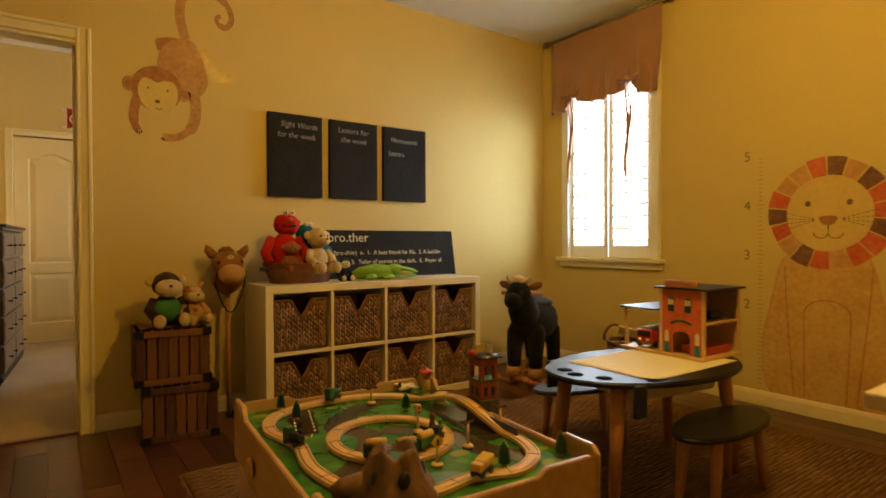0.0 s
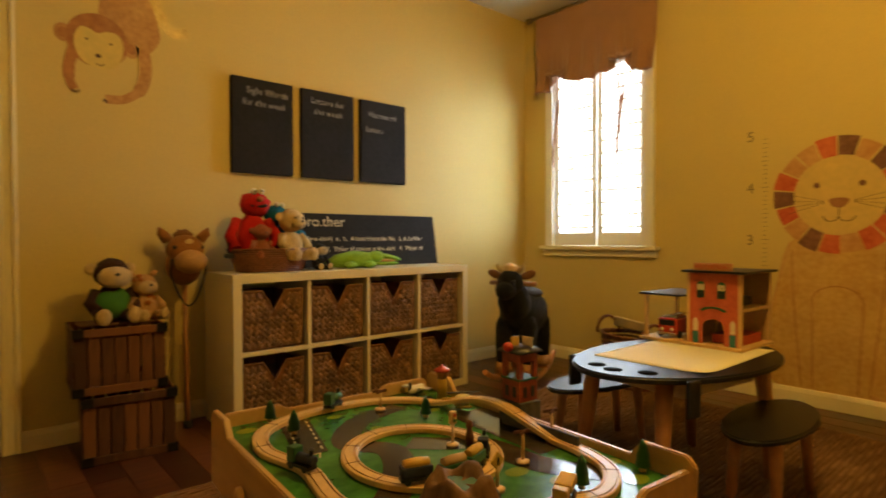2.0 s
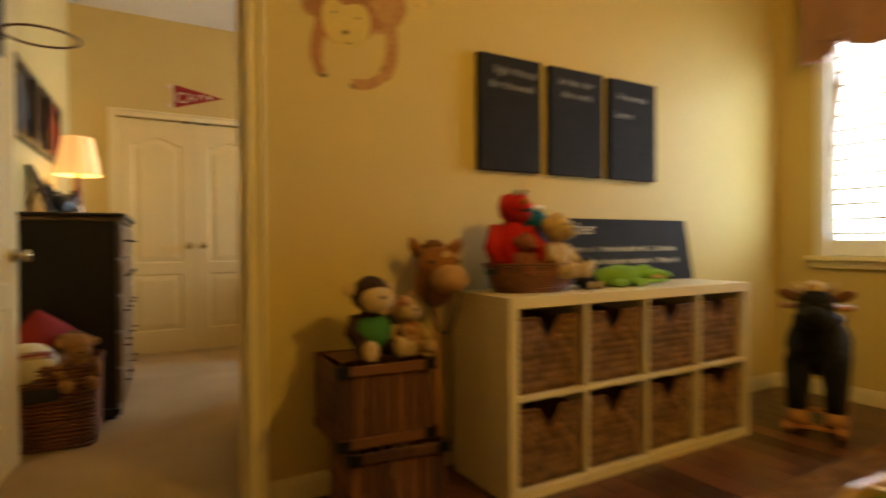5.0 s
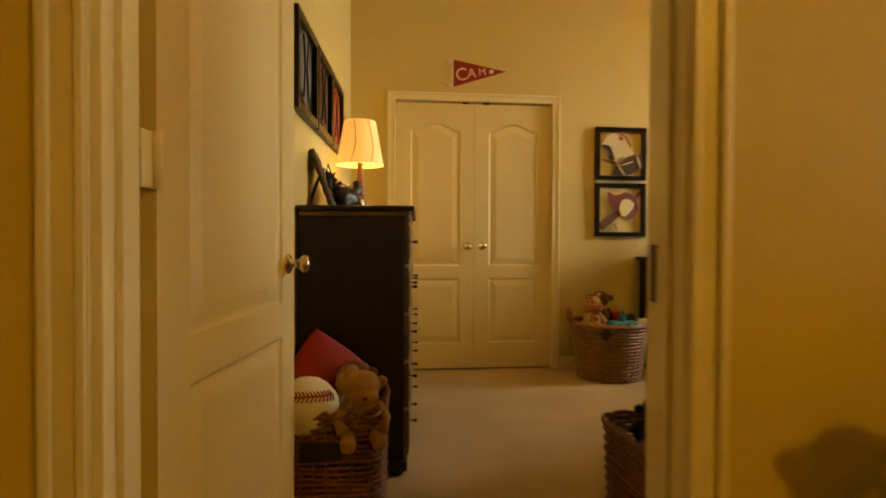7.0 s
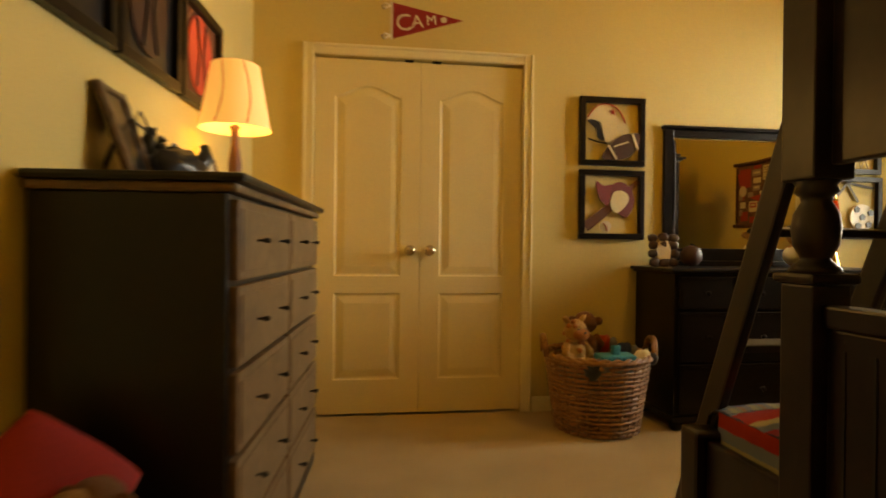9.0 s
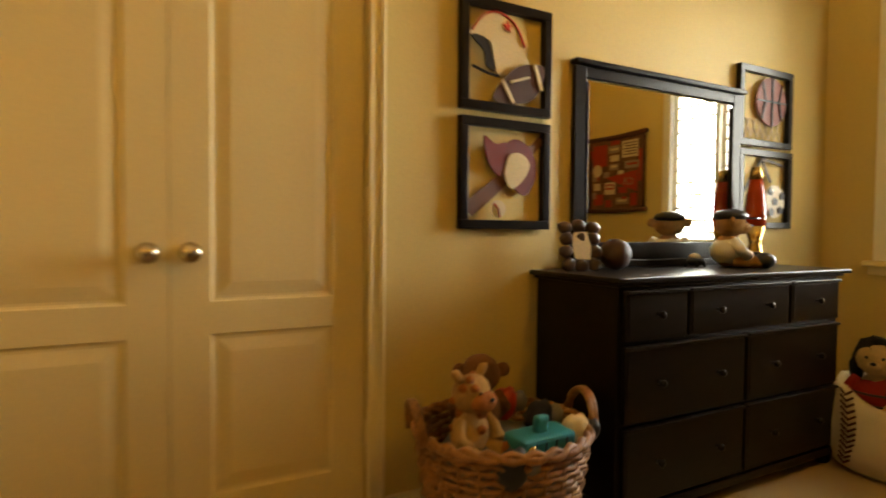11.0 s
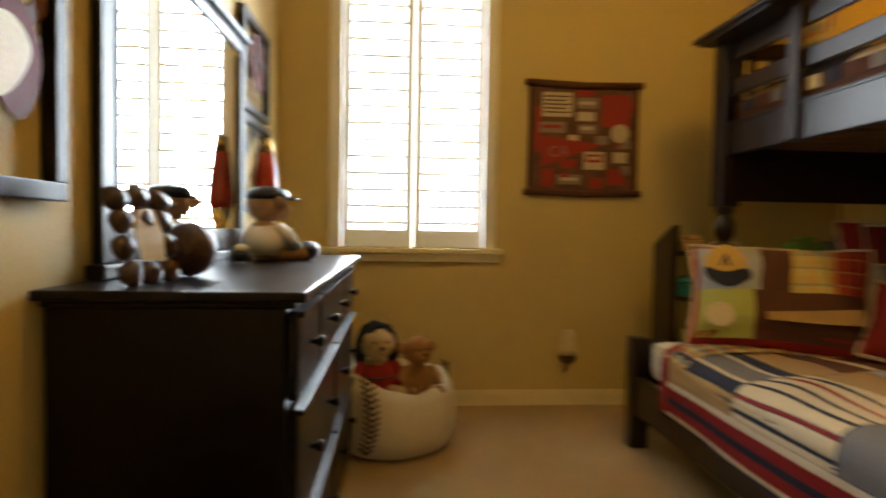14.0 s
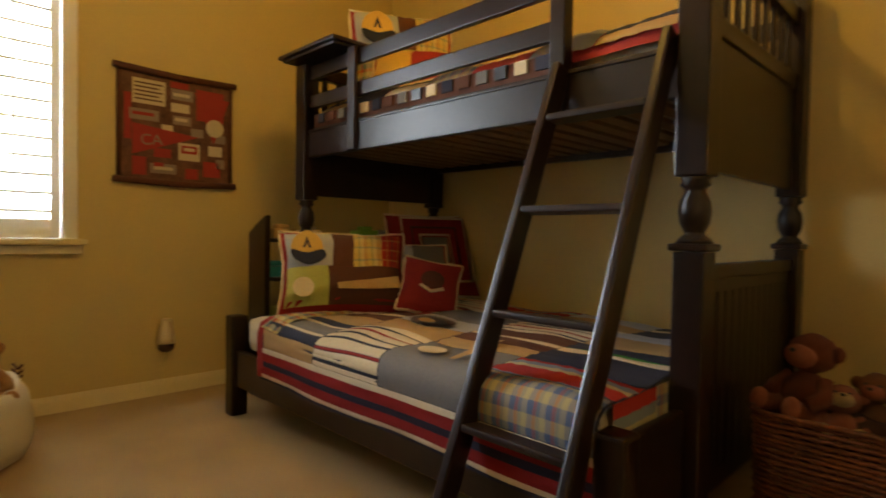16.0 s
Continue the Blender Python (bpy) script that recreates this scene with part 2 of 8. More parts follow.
def slab(bm, outline, z0, z1, m=None):
    """An outline in the plane, from z0 to z1 thick."""
    m = m or Matrix()
    lo, hi = [[bm.verts.new(m @ Vector((x, y, z))) for x, y in outline] for z in (z0, z1)]
    n = len(outline)
    bm.faces.new(list(reversed(lo)))
    bm.faces.new(hi)
    for k in range(n):
        bm.faces.new((lo[k], lo[(k + 1) % n], hi[(k + 1) % n], hi[k]))
    bmesh.ops.recalc_face_normals(bm, faces=bm.faces)
    return bm


def oval(rx, ry, n=32, cx=0.0, cy=0.0, a0=0.0, a1=360.0):
    k = n if a1 - a0 >= 360 else n + 1
    return [(cx + rx * math.cos(radians(a0 + (a1 - a0) * i / n)), cy + ry * math.sin(radians(a0 + (a1 - a0) * i / n))) for i in range(k)]


def ring_piece(r0, r1, a0, a1, n=8, cx=0.0, cy=0.0):
    return oval(r1, r1, n, cx, cy, a0, a1) + list(reversed(oval(r0, r0, n, cx, cy, a0, a1)))


def ribbon(pts, w):
    """The outline of a band of width w along a line in the plane."""
    left, right = [], []
    for k, p in enumerate(pts):
        a, b = pts[max(k - 1, 0)], pts[min(k + 1, len(pts) - 1)]
        d = Vector((b[0] - a[0], b[1] - a[1])).normalized()
        ww = (w[k] if isinstance(w, (list, tuple)) else w) / 2
        left.append((p[0] - d.y * ww, p[1] + d.x * ww))
        right.append((p[0] + d.y * ww, p[1] - d.x * ww))
    return left + list(reversed(right))


def mesh_of(bm, mats):
    me = bpy.data.meshes.new("mesh")
    bm.normal_update()
    bm.to_mesh(me)
    bm.free()
    for m in (mats if isinstance(mats, (list, tuple)) else [mats]):
        me.materials.append(m)
    return me


def thing(name, m, label, category, group="", kind=""):
    ob = new(name)
    ob.empty_display_size = 0.05
    ob.matrix_basis = m
    return tagged(ob, label, category, group, kind)


def part(name, bm, mat, parent, label="", at=None):
    ob = new(name, mesh_of(bm, mat))
    ob.parent = parent
    if at is not None:
        ob.matrix_basis = at
    return tagged(ob, label)


def solid(name, bm, mat, label="", category="", kind="structure", group=""):
    ob = new(name, mesh_of(bm, mat))
    return tagged(ob, label, category, group, kind)


def B():
    return bmesh.new()


def letters(name, body, size, mat, parent, m, align="LEFT", thick=0.0006, label="", thin=0.0, slant=0.0):
    """Raised lettering in Blender's own font, as a mesh."""
    cu = bpy.data.curves.new("text", "FONT")
    cu.body, cu.size, cu.extrude, cu.align_x, cu.resolution_u, cu.offset, cu.shear = body, size, thick, align, 3, thin, slant
    tmp = new("text", cu)
    me = bpy.data.meshes.new_from_object(tmp.evaluated_get(bpy.context.evaluated_depsgraph_get()))
    bpy.data.objects.remove(tmp)
    me.materials.append(mat)
    ob = new(name, me)
    ob.parent = parent
    ob.matrix_basis = m
    return tagged(ob, label)


ONWALL_N = pose(0, 0, 0, 90, 0, 0)     # flat shapes stood against a north wall, facing south
ONWALL_E = pose(0, 0, 0, 90, 0, -90)    # against an east wall, facing west
ONWALL_W = pose(0, 0, 0, 90, 0, 90)    # against a west wall, facing east

# ---- rooms ----
def wall(name, a, b, holes=(), axis="x", mat=WALL, label="yellow painted plaster wall"):
    """A wall between two corners with openings (lo, hi, z0, z1) along the axis given."""
    bm = B()
    i = 0 if axis == "x" else 1
    cuts = sorted(holes)
    at = a[i]
    a = (a[0], a[1], -0.1)
    for lo, hi, z0, z1 in cuts:
        for p, q, r, s in ((at, lo, a[2], b[2]), (lo, hi, a[2], z0), (lo, hi, z1, b[2])):
            if q - p > 1e-4 and s - r > 1e-4:
                c, d = list(a), list(b)
                c[i], d[i], c[2], d[2] = p, q, r, s
                span(bm, c, d, 0)
        at = hi
    c, d = list(a), list(b)
    c[i] = at
    span(bm, c, d, 0)
    return solid(name, bm, mat, label, "wall")


DL, DR, DH = -0.545, 0.366, 2.05      # bedroom doorway
WAY0, WAY1, WAZ0, WAZ1 = 3.10, 3.96, 0.87, 2.42    # playroom window opening
WBY0, WBY1, WBZ0, WBZ1 = 6.41, 7.28, 0.885, 2.45    # bedroom window opening
SX, SY = -1.15, -1.05
YM, BEIGE = (YA + YB) / 2, "warm beige painted plaster wall"
wall("wall_between", (SX - 0.12, YA, 0), (XB + 0.12, YM, HB), [(DL, DR + 0.016, -0.01, DH)])
wall("wall_bedroom_south", (SX - 0.12, YM, 0), (XB + 0.12, YB, HB), [(DL, DR + 0.016, -0.01, DH)], mat=WALLB, label=BEIGE)
wall("wall_playroom_east", (XA, SY - 0.12, 0), (XA + 0.14, YA, HA), [(WAY0, WAY1, WAZ0, WAZ1)], "y")
wall("wall_playroom_south", (SX - 0.12, SY - 0.12, 0), (XA, SY, HA))
wall("wall_playroom_west", (SX - 0.12, SY, 0), (SX, YA, HA), axis="y")
wall("wall_bedroom_north", (XW - 0.12, YN, 0), (XB + 0.14, YN + 0.14, HB), [(-0.02, 1.19, -0.01, 2.05)], mat=WALLB, label=BEIGE)
wall("wall_bedroom_east", (XB, YB, 0), (XB + 0.14, YN, HB), [(WBY0, WBY1, WBZ0, WBZ1)], "y", WALLB, BEIGE)
WESTM = pose(XW, YN, 0, 0, 0, WTURN)
ww_ = wall("wall_bedroom_west", (-0.12, -3.225, 0), (0, -0.001, HB), axis="y", mat=WALLB, label=BEIGE)
ww_.matrix_basis = WESTM
solid("ceiling_playroom", span(B(), (SX - 0.12, SY - 0.12, HA), (XA + 0.14, YA, HA + 0.1), 0), CEIL, "white textured ceiling", "ceiling")
solid("ceiling_bedroom", span(B(), (-0.85, YA, HB), (XB + 0.14, YN + 0.14, HB + 0.1), 0), CEIL, "white textured ceiling", "ceiling")
solid("floor_carpet", span(B(), (-0.70, YA + 0.05, -0.1), (XB, YN, 0.004), 0), CARPET, "beige cut-pile carpet", "carpet")
floor = solid("floor", span(B(), (SX, SY, -0.1), (XA, YA + 0.05, -0.006), 0), PLANK, "dark reddish-brown wood plank floor", "floor")
solid("closet_back", span(B(), (-0.2, YN + 0.145, 0), (1.4, YN + 0.2, 2.3), 0), WALL, "plain closet back wall", "wall")


def molding(name, a, b, mat=TRIM, label="white painted wooden trim"):
    return solid(name, span(B(), a, b, 0.006), mat, label, "trim")


def skirting(name, a, b, out):
    """A baseboard with a stepped top, from a to b along a wall; out is the way into the room."""
    bm = B()
    a, b, o = Vector((*a, 0)), Vector((*b, 0)), Vector((*out, 0))
    prof = [(0, 0), (0.014, 0), (0.014, 0.066), (0.010, 0.078), (0.006, 0.088), (0, 0.09)]
    rings = [[bm.verts.new(p + o * d + Vector((0, 0, z))) for d, z in prof] for p in (a, b)]
    for k in range(len(prof)):
        bm.faces.new((rings[0][k], rings[0][(k + 1) % 6], rings[1][(k + 1) % 6], rings[1][k]))
    bm.faces.new(rings[0]), bm.faces.new(list(reversed(rings[1])))
    bmesh.ops.recalc_face_normals(bm, faces=bm.faces)
    return solid(name, bm, TRIM, "white painted baseboard", "baseboard")


skirting("baseboard_playroom_north", (DR + 0.073, YA), (XA, YA), (0, -1))
skirting("baseboard_playroom_west", (SX, SY), (SX, YA), (1, 0))
skirting("baseboard_playroom_northwest", (SX + 0.014, YA), (DL - 0.065, YA), (0, -1))
skirting("baseboard_playroom_east", (XA, SY), (XA, YA - 0.014), (-1, 0))
skirting("baseboard_bedroom_east", (XB, YB), (XB, YN), (-1, 0))
skirting("baseboard_bedroom_north", (1.26, YN), (XB - 0.014, YN), (0, -1))
skirting("baseboard_bedroom_south", (DR + 0.073, YB), (XB - 0.014, YB), (0, 1))
skirting("baseboard_bedroom_west", (0, -3.20), (0, -0.014), (1, 0)).matrix_basis = WESTM
skirting("baseboard_bedroom_northwest", (XW + 0.014, YN), (-0.085, YN), (0, -1))


def casing(name, x0, x1, top, y, out, left=True, w=0.062):
    """A moulded door casing round an opening in a wall along x."""
    bm = B()
    for lo, hi, z0, z1 in ((x1, x1 + w, 0, top + w), (x0 - w, x0, 0, top + w), (x0, x1, top, top + w)):
        if lo < x0 and not left:
            continue
        span(bm, (lo, y, z0), (hi, y + out * 0.012, z1), 0.004)
        if hi - lo < 0.1:
            inner = lo if lo == x1 else hi - 0.018
            span(bm, (inner + 0.002, y + out * 0.0125, z0), (inner + 0.016, y + out * 0.019, z1 - 0.01), 0.003)
            outer = hi - 0.02 if lo == x1 else lo + 0.002
            span(bm, (outer, y + out * 0.0125, z0), (outer + 0.018, y + out * 0.023, z1 - 0.001), 0.005)
        else:
            span(bm, (lo, y + out * 0.0125, z1 - 0.02), (hi, y + out * 0.023, z1 - 0.001), 0.005)
            span(bm, (lo, y + out * 0.0125, z0 + 0.002), (hi, y + out * 0.019, z0 + 0.016), 0.003)
    return solid(name, bm, TRIM, "white moulded door casing", "trim")


casing("trim_doorway_south", DL, DR + 0.004, DH, YA, -1, w=0.068)
casing("trim_doorway_north", DL, DR + 0.004, DH, YB, 1, left=False, w=0.068)
casing("trim_closet", -0.02, 1.19, 2.05, YN, -1)
jb = B()
span(jb, (DR, YA - 0.004, 0), (DR + 0.0155, YB + 0.004, DH), 0.002)
span(jb, (DL, YA - 0.004, 0), (DL + 0.016, YB + 0.004, DH), 0.002)
span(jb, (DL + 0.016, YA - 0.004, DH - 0.016), (DR - 0.0005, YB + 0.004, DH), 0.002)
span(jb, (DR - 0.010, YA + 0.035, 0), (DR - 0.0005, YA + 0.07, DH - 0.02), 0.002)
span(jb, (DL + 0.0165, YA + 0.035, 0), (DL + 0.028, YA + 0.07, DH - 0.02), 0.002)
jamb = solid("door_jamb", jb, TRIM, "white painted door jamb with stop", "door jamb")
part("strike_plate", span(B(), (DR - 0.0025, YB - 0.042, 0.88), (DR - 0.0002, YB - 0.008, 0.985), 0.001), NICKEL, jamb, "brass strike plate")
molding("threshold", (DL, YA + 0.03, -0.004), (DR, YA + 0.075, 0.009), PLANK, "dark wood threshold strip")


def arched(x0, x1, z0, z1, rise, n=16):
    """The outline of a panel whose top swells in a cathedral arch."""
    pts = [(x0, z0), (x1, z0), (x1, z1 - rise)]
    for k in range(1, n):
        u = k / n
        s = 0.5 - 0.5 * math.cos(2 * math.pi * u)
        pts.append((x1 + (x0 - x1) * u, z1 - rise + rise * s ** 0.8))
    return pts + [(x0, z1 - rise)]


def inset(pts, d):
    cx, cz = sum(p[0] for p in pts) / len(pts), (max(p[1] for p in pts) + min(p[1] for p in pts)) / 2
    hx, hz = max(abs(p[0] - cx) for p in pts), max(abs(p[1] - cz) for p in pts)
    return [(cx + (x - cx) * (hx - d) / hx, cz + (z - cz) * (hz - d) / hz) for x, z in pts]


def panel_mould(bm, pts, m):
    """A sunk moulding round a raised panel: steep outside, a long slope inside."""
    steps = [(0.0, 0.0), (0.004, -0.0045), (0.010, -0.0075), (0.018, -0.008), (0.054, -0.0015), (0.058, -0.0008)]
    rings = [[bm.verts.new(m @ Vector((x, z, h))) for x, z in inset(pts, d)] for d, h in steps]
    n = len(pts)
    for a, b in zip(rings, rings[1:]):
        for k in range(n):
            bm.faces.new((a[k], a[(k + 1) % n], b[(k + 1) % n], b[k]))
    bm.faces.new(rings[-1])


def door_leaf(name, w, h, m, label, knob_at, both=False, group="", knob_z=0.95, stile=0.112):
    """A two-panel door: slab pierced for its panels on each face, and its knob. Local: x along the leaf, z up, the face at y = 0."""
    t = thing(name, m, label, "door", group, "structure")
    th, z0 = 0.036, 0.012
    holes = [arched(stile, w - stile, 0.800, h - 0.150, 0.062), [(stile, 0.205), (w - stile, 0.205), (w - stile, 0.702), (stile, 0.702)]]
    bm = B()
    faces = ((0, ONWALL_N), (1, Matrix.Translation((w, th, 0)) @ pose(0, 0, 0, 90, 0, 180)))
    for face, mm in faces:
        es = []
        for loop in [[(0, z0), (w, z0), (w, h), (0, h)]] + holes:
            vs = [bm.verts.new(mm @ Vector((x, z, 0))) for x, z in loop]
            es += [bm.edges.new((vs[k], vs[(k + 1) % len(vs)])) for k in range(len(vs))]
        bmesh.ops.triangle_fill(bm, use_beauty=True, use_dissolve=False, edges=es, normal=(0, -1, 0) if not face else (0, 1, 0))
    for p, q, r, s in (((0, 0, z0), (0, th, z0), (0, th, h), (0, 0, h)), ((w, 0, z0), (w, 0, h), (w, th, h), (w, th, z0)), ((0, 0, h), (0, th, h), (w, th, h), (w, 0, h)), ((0, 0, z0), (w, 0, z0), (w, th, z0), (0, th, z0))):
        bm.faces.new([bm.verts.new(v) for v in (p, q, r, s)])
    bmesh.ops.remove_doubles(bm, verts=bm.verts, dist=0.0002)
    part("slab", bm, DOORP, t)
    for face, mm in faces:
        for pts in holes:
            pb = B()
            panel_mould(pb, pts, mm)
            part("panel", pb, DOORP, t)
        if both or not face:
            kb = B()
            k0 = Matrix.Translation((knob_at if not face else w - knob_at, knob_z, 0))
            turned(kb, [(0.001, 0), (0.031, 0.001), (0.031, 0.005), (0.024, 0.010), (0.011, 0.014), (0.010, 0.030), (0.016, 0.038), (0.026, 0.048), (0.0275, 0.056), (0.023, 0.066), (0.001, 0.070)], seg=24, rot=mm @ k0)
            part("knob", kb, NICKEL, t, "brushed nickel round knob")
    return t


door_leaf("closet_door", 0.601, 2.04, pose(-0.016, YN + 0.02, 0), "closed cream two-panel closet door", 0.545, group="closet doors")
door_leaf("closet_door", 0.601, 2.04, pose(0.587, YN + 0.02, 0), "closed cream two-panel closet door", 0.056, group="closet doors")
dcatch = B()
for x in (0.49, 0.65):
    span(dcatch, (x, YN + 0.012, 2.036), (x + 0.05, YN + 0.022, 2.049), 0.002)
solid("closet_catch", dcatch, IRON, "small dark ball catches over the closet doors", "catch")
hb = B()
for z in (0.28, 1.08, 1.82):
    turned(hb, [(0.007, 0), (0.007, 0.09)], (1.192, YN + 0.006, z), 10)
    turned(hb, [(0.007, 0), (0.007, 0.09)], (-0.022, YN + 0.006, z), 10)
solid("closet_hinges", hb, DOORP, "painted closet door hinges", "hinge")
bd = door_leaf("door_bedroom", 0.785, 2.03, pose(DL + 0.016, YB + 0.012, 0, 0, 0, 90 - 8.8) @ Matrix.Translation((0.045, 0, 0)), "cream two-panel bedroom door standing open", 0.72, both=True, knob_z=0.918, stile=0.115)
for z in (0.25, 1.13, 1.78):
    hg = B()
    turned(hg, [(0.008, -0.05), (0.008, 0.05)], (-0.004, -0.004, z), 12)
    span(hg, (-0.045, 0.001, z - 0.05), (0.002, 0.004, z + 0.05), 0.001)
    part("hinge", hg, TRIM, bd, "painted butt hinge")


# ---- windows with plantation shutters ----
def window(name, x, y0, y1, z0, z1, sill_z, top_trim):
    """Frame, sill, glass pane and two shutter panels in an opening of an east wall."""
    t = thing(name, pose(x, (y0 + y1) / 2, 0), "white plantation shutters with open louvres in a tall window", "window", kind="structure")
    w = y1 - y0
    fr = B()
    c = 0.045
    span(fr, (-0.028, -w / 2 - 0.022, z0), (0.02, -w / 2 + c, z1 + 0.03), 0.005)
    span(fr, (-0.028, w / 2 - c, z0), (0.02, w / 2 + 0.022, z1 + 0.03), 0.005)
    span(fr, (-0.028, -w / 2 + c, z1 - 0.03), (0.02, w / 2 - c, z1 + 0.03), 0.005)
    part("window_frame", fr, SHUTTER, t)
    sl = B()
    span(sl, (-0.062, -w / 2 - 0.06, z0 - 0.028), (0.13, w / 2 + 0.06, z0), 0.006)
    span(sl, (-0.030, -w / 2 - 0.045, z0 - 0.075), (-0.001, w / 2 + 0.045, z0 - 0.0285), 0.006)
    part("window_sill", sl, TRIM, t, "white moulded sill and apron")
    for side in (-1, 1):
        ya = 0.004 if side > 0 else -w / 2 + c + 0.003
        yb = w / 2 - c - 0.003 if side > 0 else -0.004
        p = B()
        s = 0.042
        zb, zt = z0 + 0.003, z1 - 0.033
        span(p, (0.0, ya, zb), (0.024, ya + s, zt), 0.003)
        span(p, (0.0, yb - s, zb), (0.024, yb, zt), 0.003)
        span(p, (0.0, ya + s, zb), (0.024, yb - s, zb + 0.095), 0.003)
        span(p, (0.0, ya + s, zt - 0.09), (0.024, yb - s, zt), 0.003)
        pan = part("shutter_panel", p, SHUTTER, t)
        n = int((zt - 0.09 - zb - 0.095) / 0.0855)
        step = (zt - 0.09 - zb - 0.095) / n
        lm = mesh_of(slab(B(), [(-0.044, -0.0045), (-0.041, -0.006), (0.0, -0.007), (0.041, -0.004), (0.044, 0.0), (0.041, 0.004), (0.0, 0.007), (-0.041, 0.006), (-0.044, 0.0045)], 0, yb - ya - 2 * s - 0.004), SHUTTER)
        for k in range(n):
            lo = new("louvre", lm)
            lo.parent = pan
            lo.matrix_basis = pose(0.012, yb - s - 0.002, zb + 0.095 + step * (k + 0.5), 90, 0, 0) @ pose(0, 0, 0, 0, 0, 9)
        rod = B()
        span(rod, (-0.042, (ya + yb) / 2 - 0.005, zb + 0.14), (-0.032, (ya + yb) / 2 + 0.005, zt - 0.14), 0.003)
        part("tilt_rod", rod, SHUTTER, t)
    pane = part("pane", span(B(), (0.118, -w / 2, z0), (0.122, w / 2, z1), 0), GLASS, t)
    pane.visible_shadow = False
    return t


def pane_glass():
    m = bpy.data.materials.new("window_glass")
    m.use_nodes = True
    p = m.node_tree.nodes["Principled BSDF"]
    p.inputs["Transmission Weight"].default_value, p.inputs["Roughness"].default_value, p.inputs["IOR"].default_value = 1.0, 0.0, 1.1
    return m


GLASS = pane_glass()
window("window_playroom", XA, WAY0, WAY1, WAZ0, WAZ1, 0.83, True)
window("window_bedroom", XB, WBY0, WBY1, WBZ0, WBZ1, 0.86, True)
bk = solid("backdrop", span(B(), (XB + 1.5, -2, -1), (XB + 1.55, 12, 6), 0), glowing("bright_daylight_haze", (0.95, 0.98, 1.0), 3.5), "overexposed white daylight outside the windows", "backdrop")


# ---- ceiling lamps ----
def ceiling_light(x, y, z):
    t = thing("ceiling_light", pose(x, y, z), "flush round ceiling light with frosted glass bowl", "ceiling light", "ceiling lights")
    part("base", turned(B(), [(0.001, -0.03), (0.17, -0.03), (0.18, -0.005), (0.18, -0.001), (0.001, -0.001)], seg=32), PEWTER, t)
    bowl = B()
    turned(bowl, [(0.02, -0.19), (0.10, -0.175), (0.15, -0.13), (0.165, -0.06), (0.165, -0.032)], seg=32)
    ob = part("bowl", bowl, glowing("frosted_bowl", (1.0, 0.72, 0.36), 2.0), t)
    ob.visible_shadow = False
    return t


ceiling_light(1.75, 1.65, HA)
ceiling_light(1.98, 5.78, HB)

# ---- playroom: cube shelf and its baskets ----
def cube_shelf(m):
    t = thing("cube_shelf", m, "white laminate cube shelf with eight cubbies against the wall", "shelf")
    w, h, d, o, i = 1.49, 0.76, 0.39, 0.042, 0.018
    part("top_panel", span(B(), (0, 0, h - o), (w, d, h), 0.0015), WHITEL, t)
    part("bottom_panel", span(B(), (0, 0, 0), (w, d, o), 0.0015), WHITEL, t)
    part("side_panel", span(B(), (0, 0, o), (o, d, h - o), 0.001), WHITEL, t)
    part("side_panel", span(B(), (w - o, 0, o), (w, d, h - o), 0.001), WHITEL, t)
    part("shelf", span(B(), (o, 0.002, h / 2 - i / 2), (w - o, d, h / 2 + i / 2), 0.001), WHITEL, t)
    part("back_panel", span(B(), (o, d - 0.006, o), (w - o, d - 0.001, h - o), 0), WHITEL, t)
    cell = (w - 2 * o - 3 * i) / 4
    for k in (1, 2, 3):
        x = o + k * cell + (k - 1) * i
        for z0, z1 in ((o, h / 2 - i / 2), (h / 2 + i / 2, h - o)):
            part("divider", span(B(), (x, 0.003, z0), (x + i, d - 0.006, z1), 0.0008), WHITEL, t)
    return t, cell, o, i, h


KX, KY = 1.197, 3.765
shelf, cell, ko, ki, kh = cube_shelf(pose(KX, KY, 0))


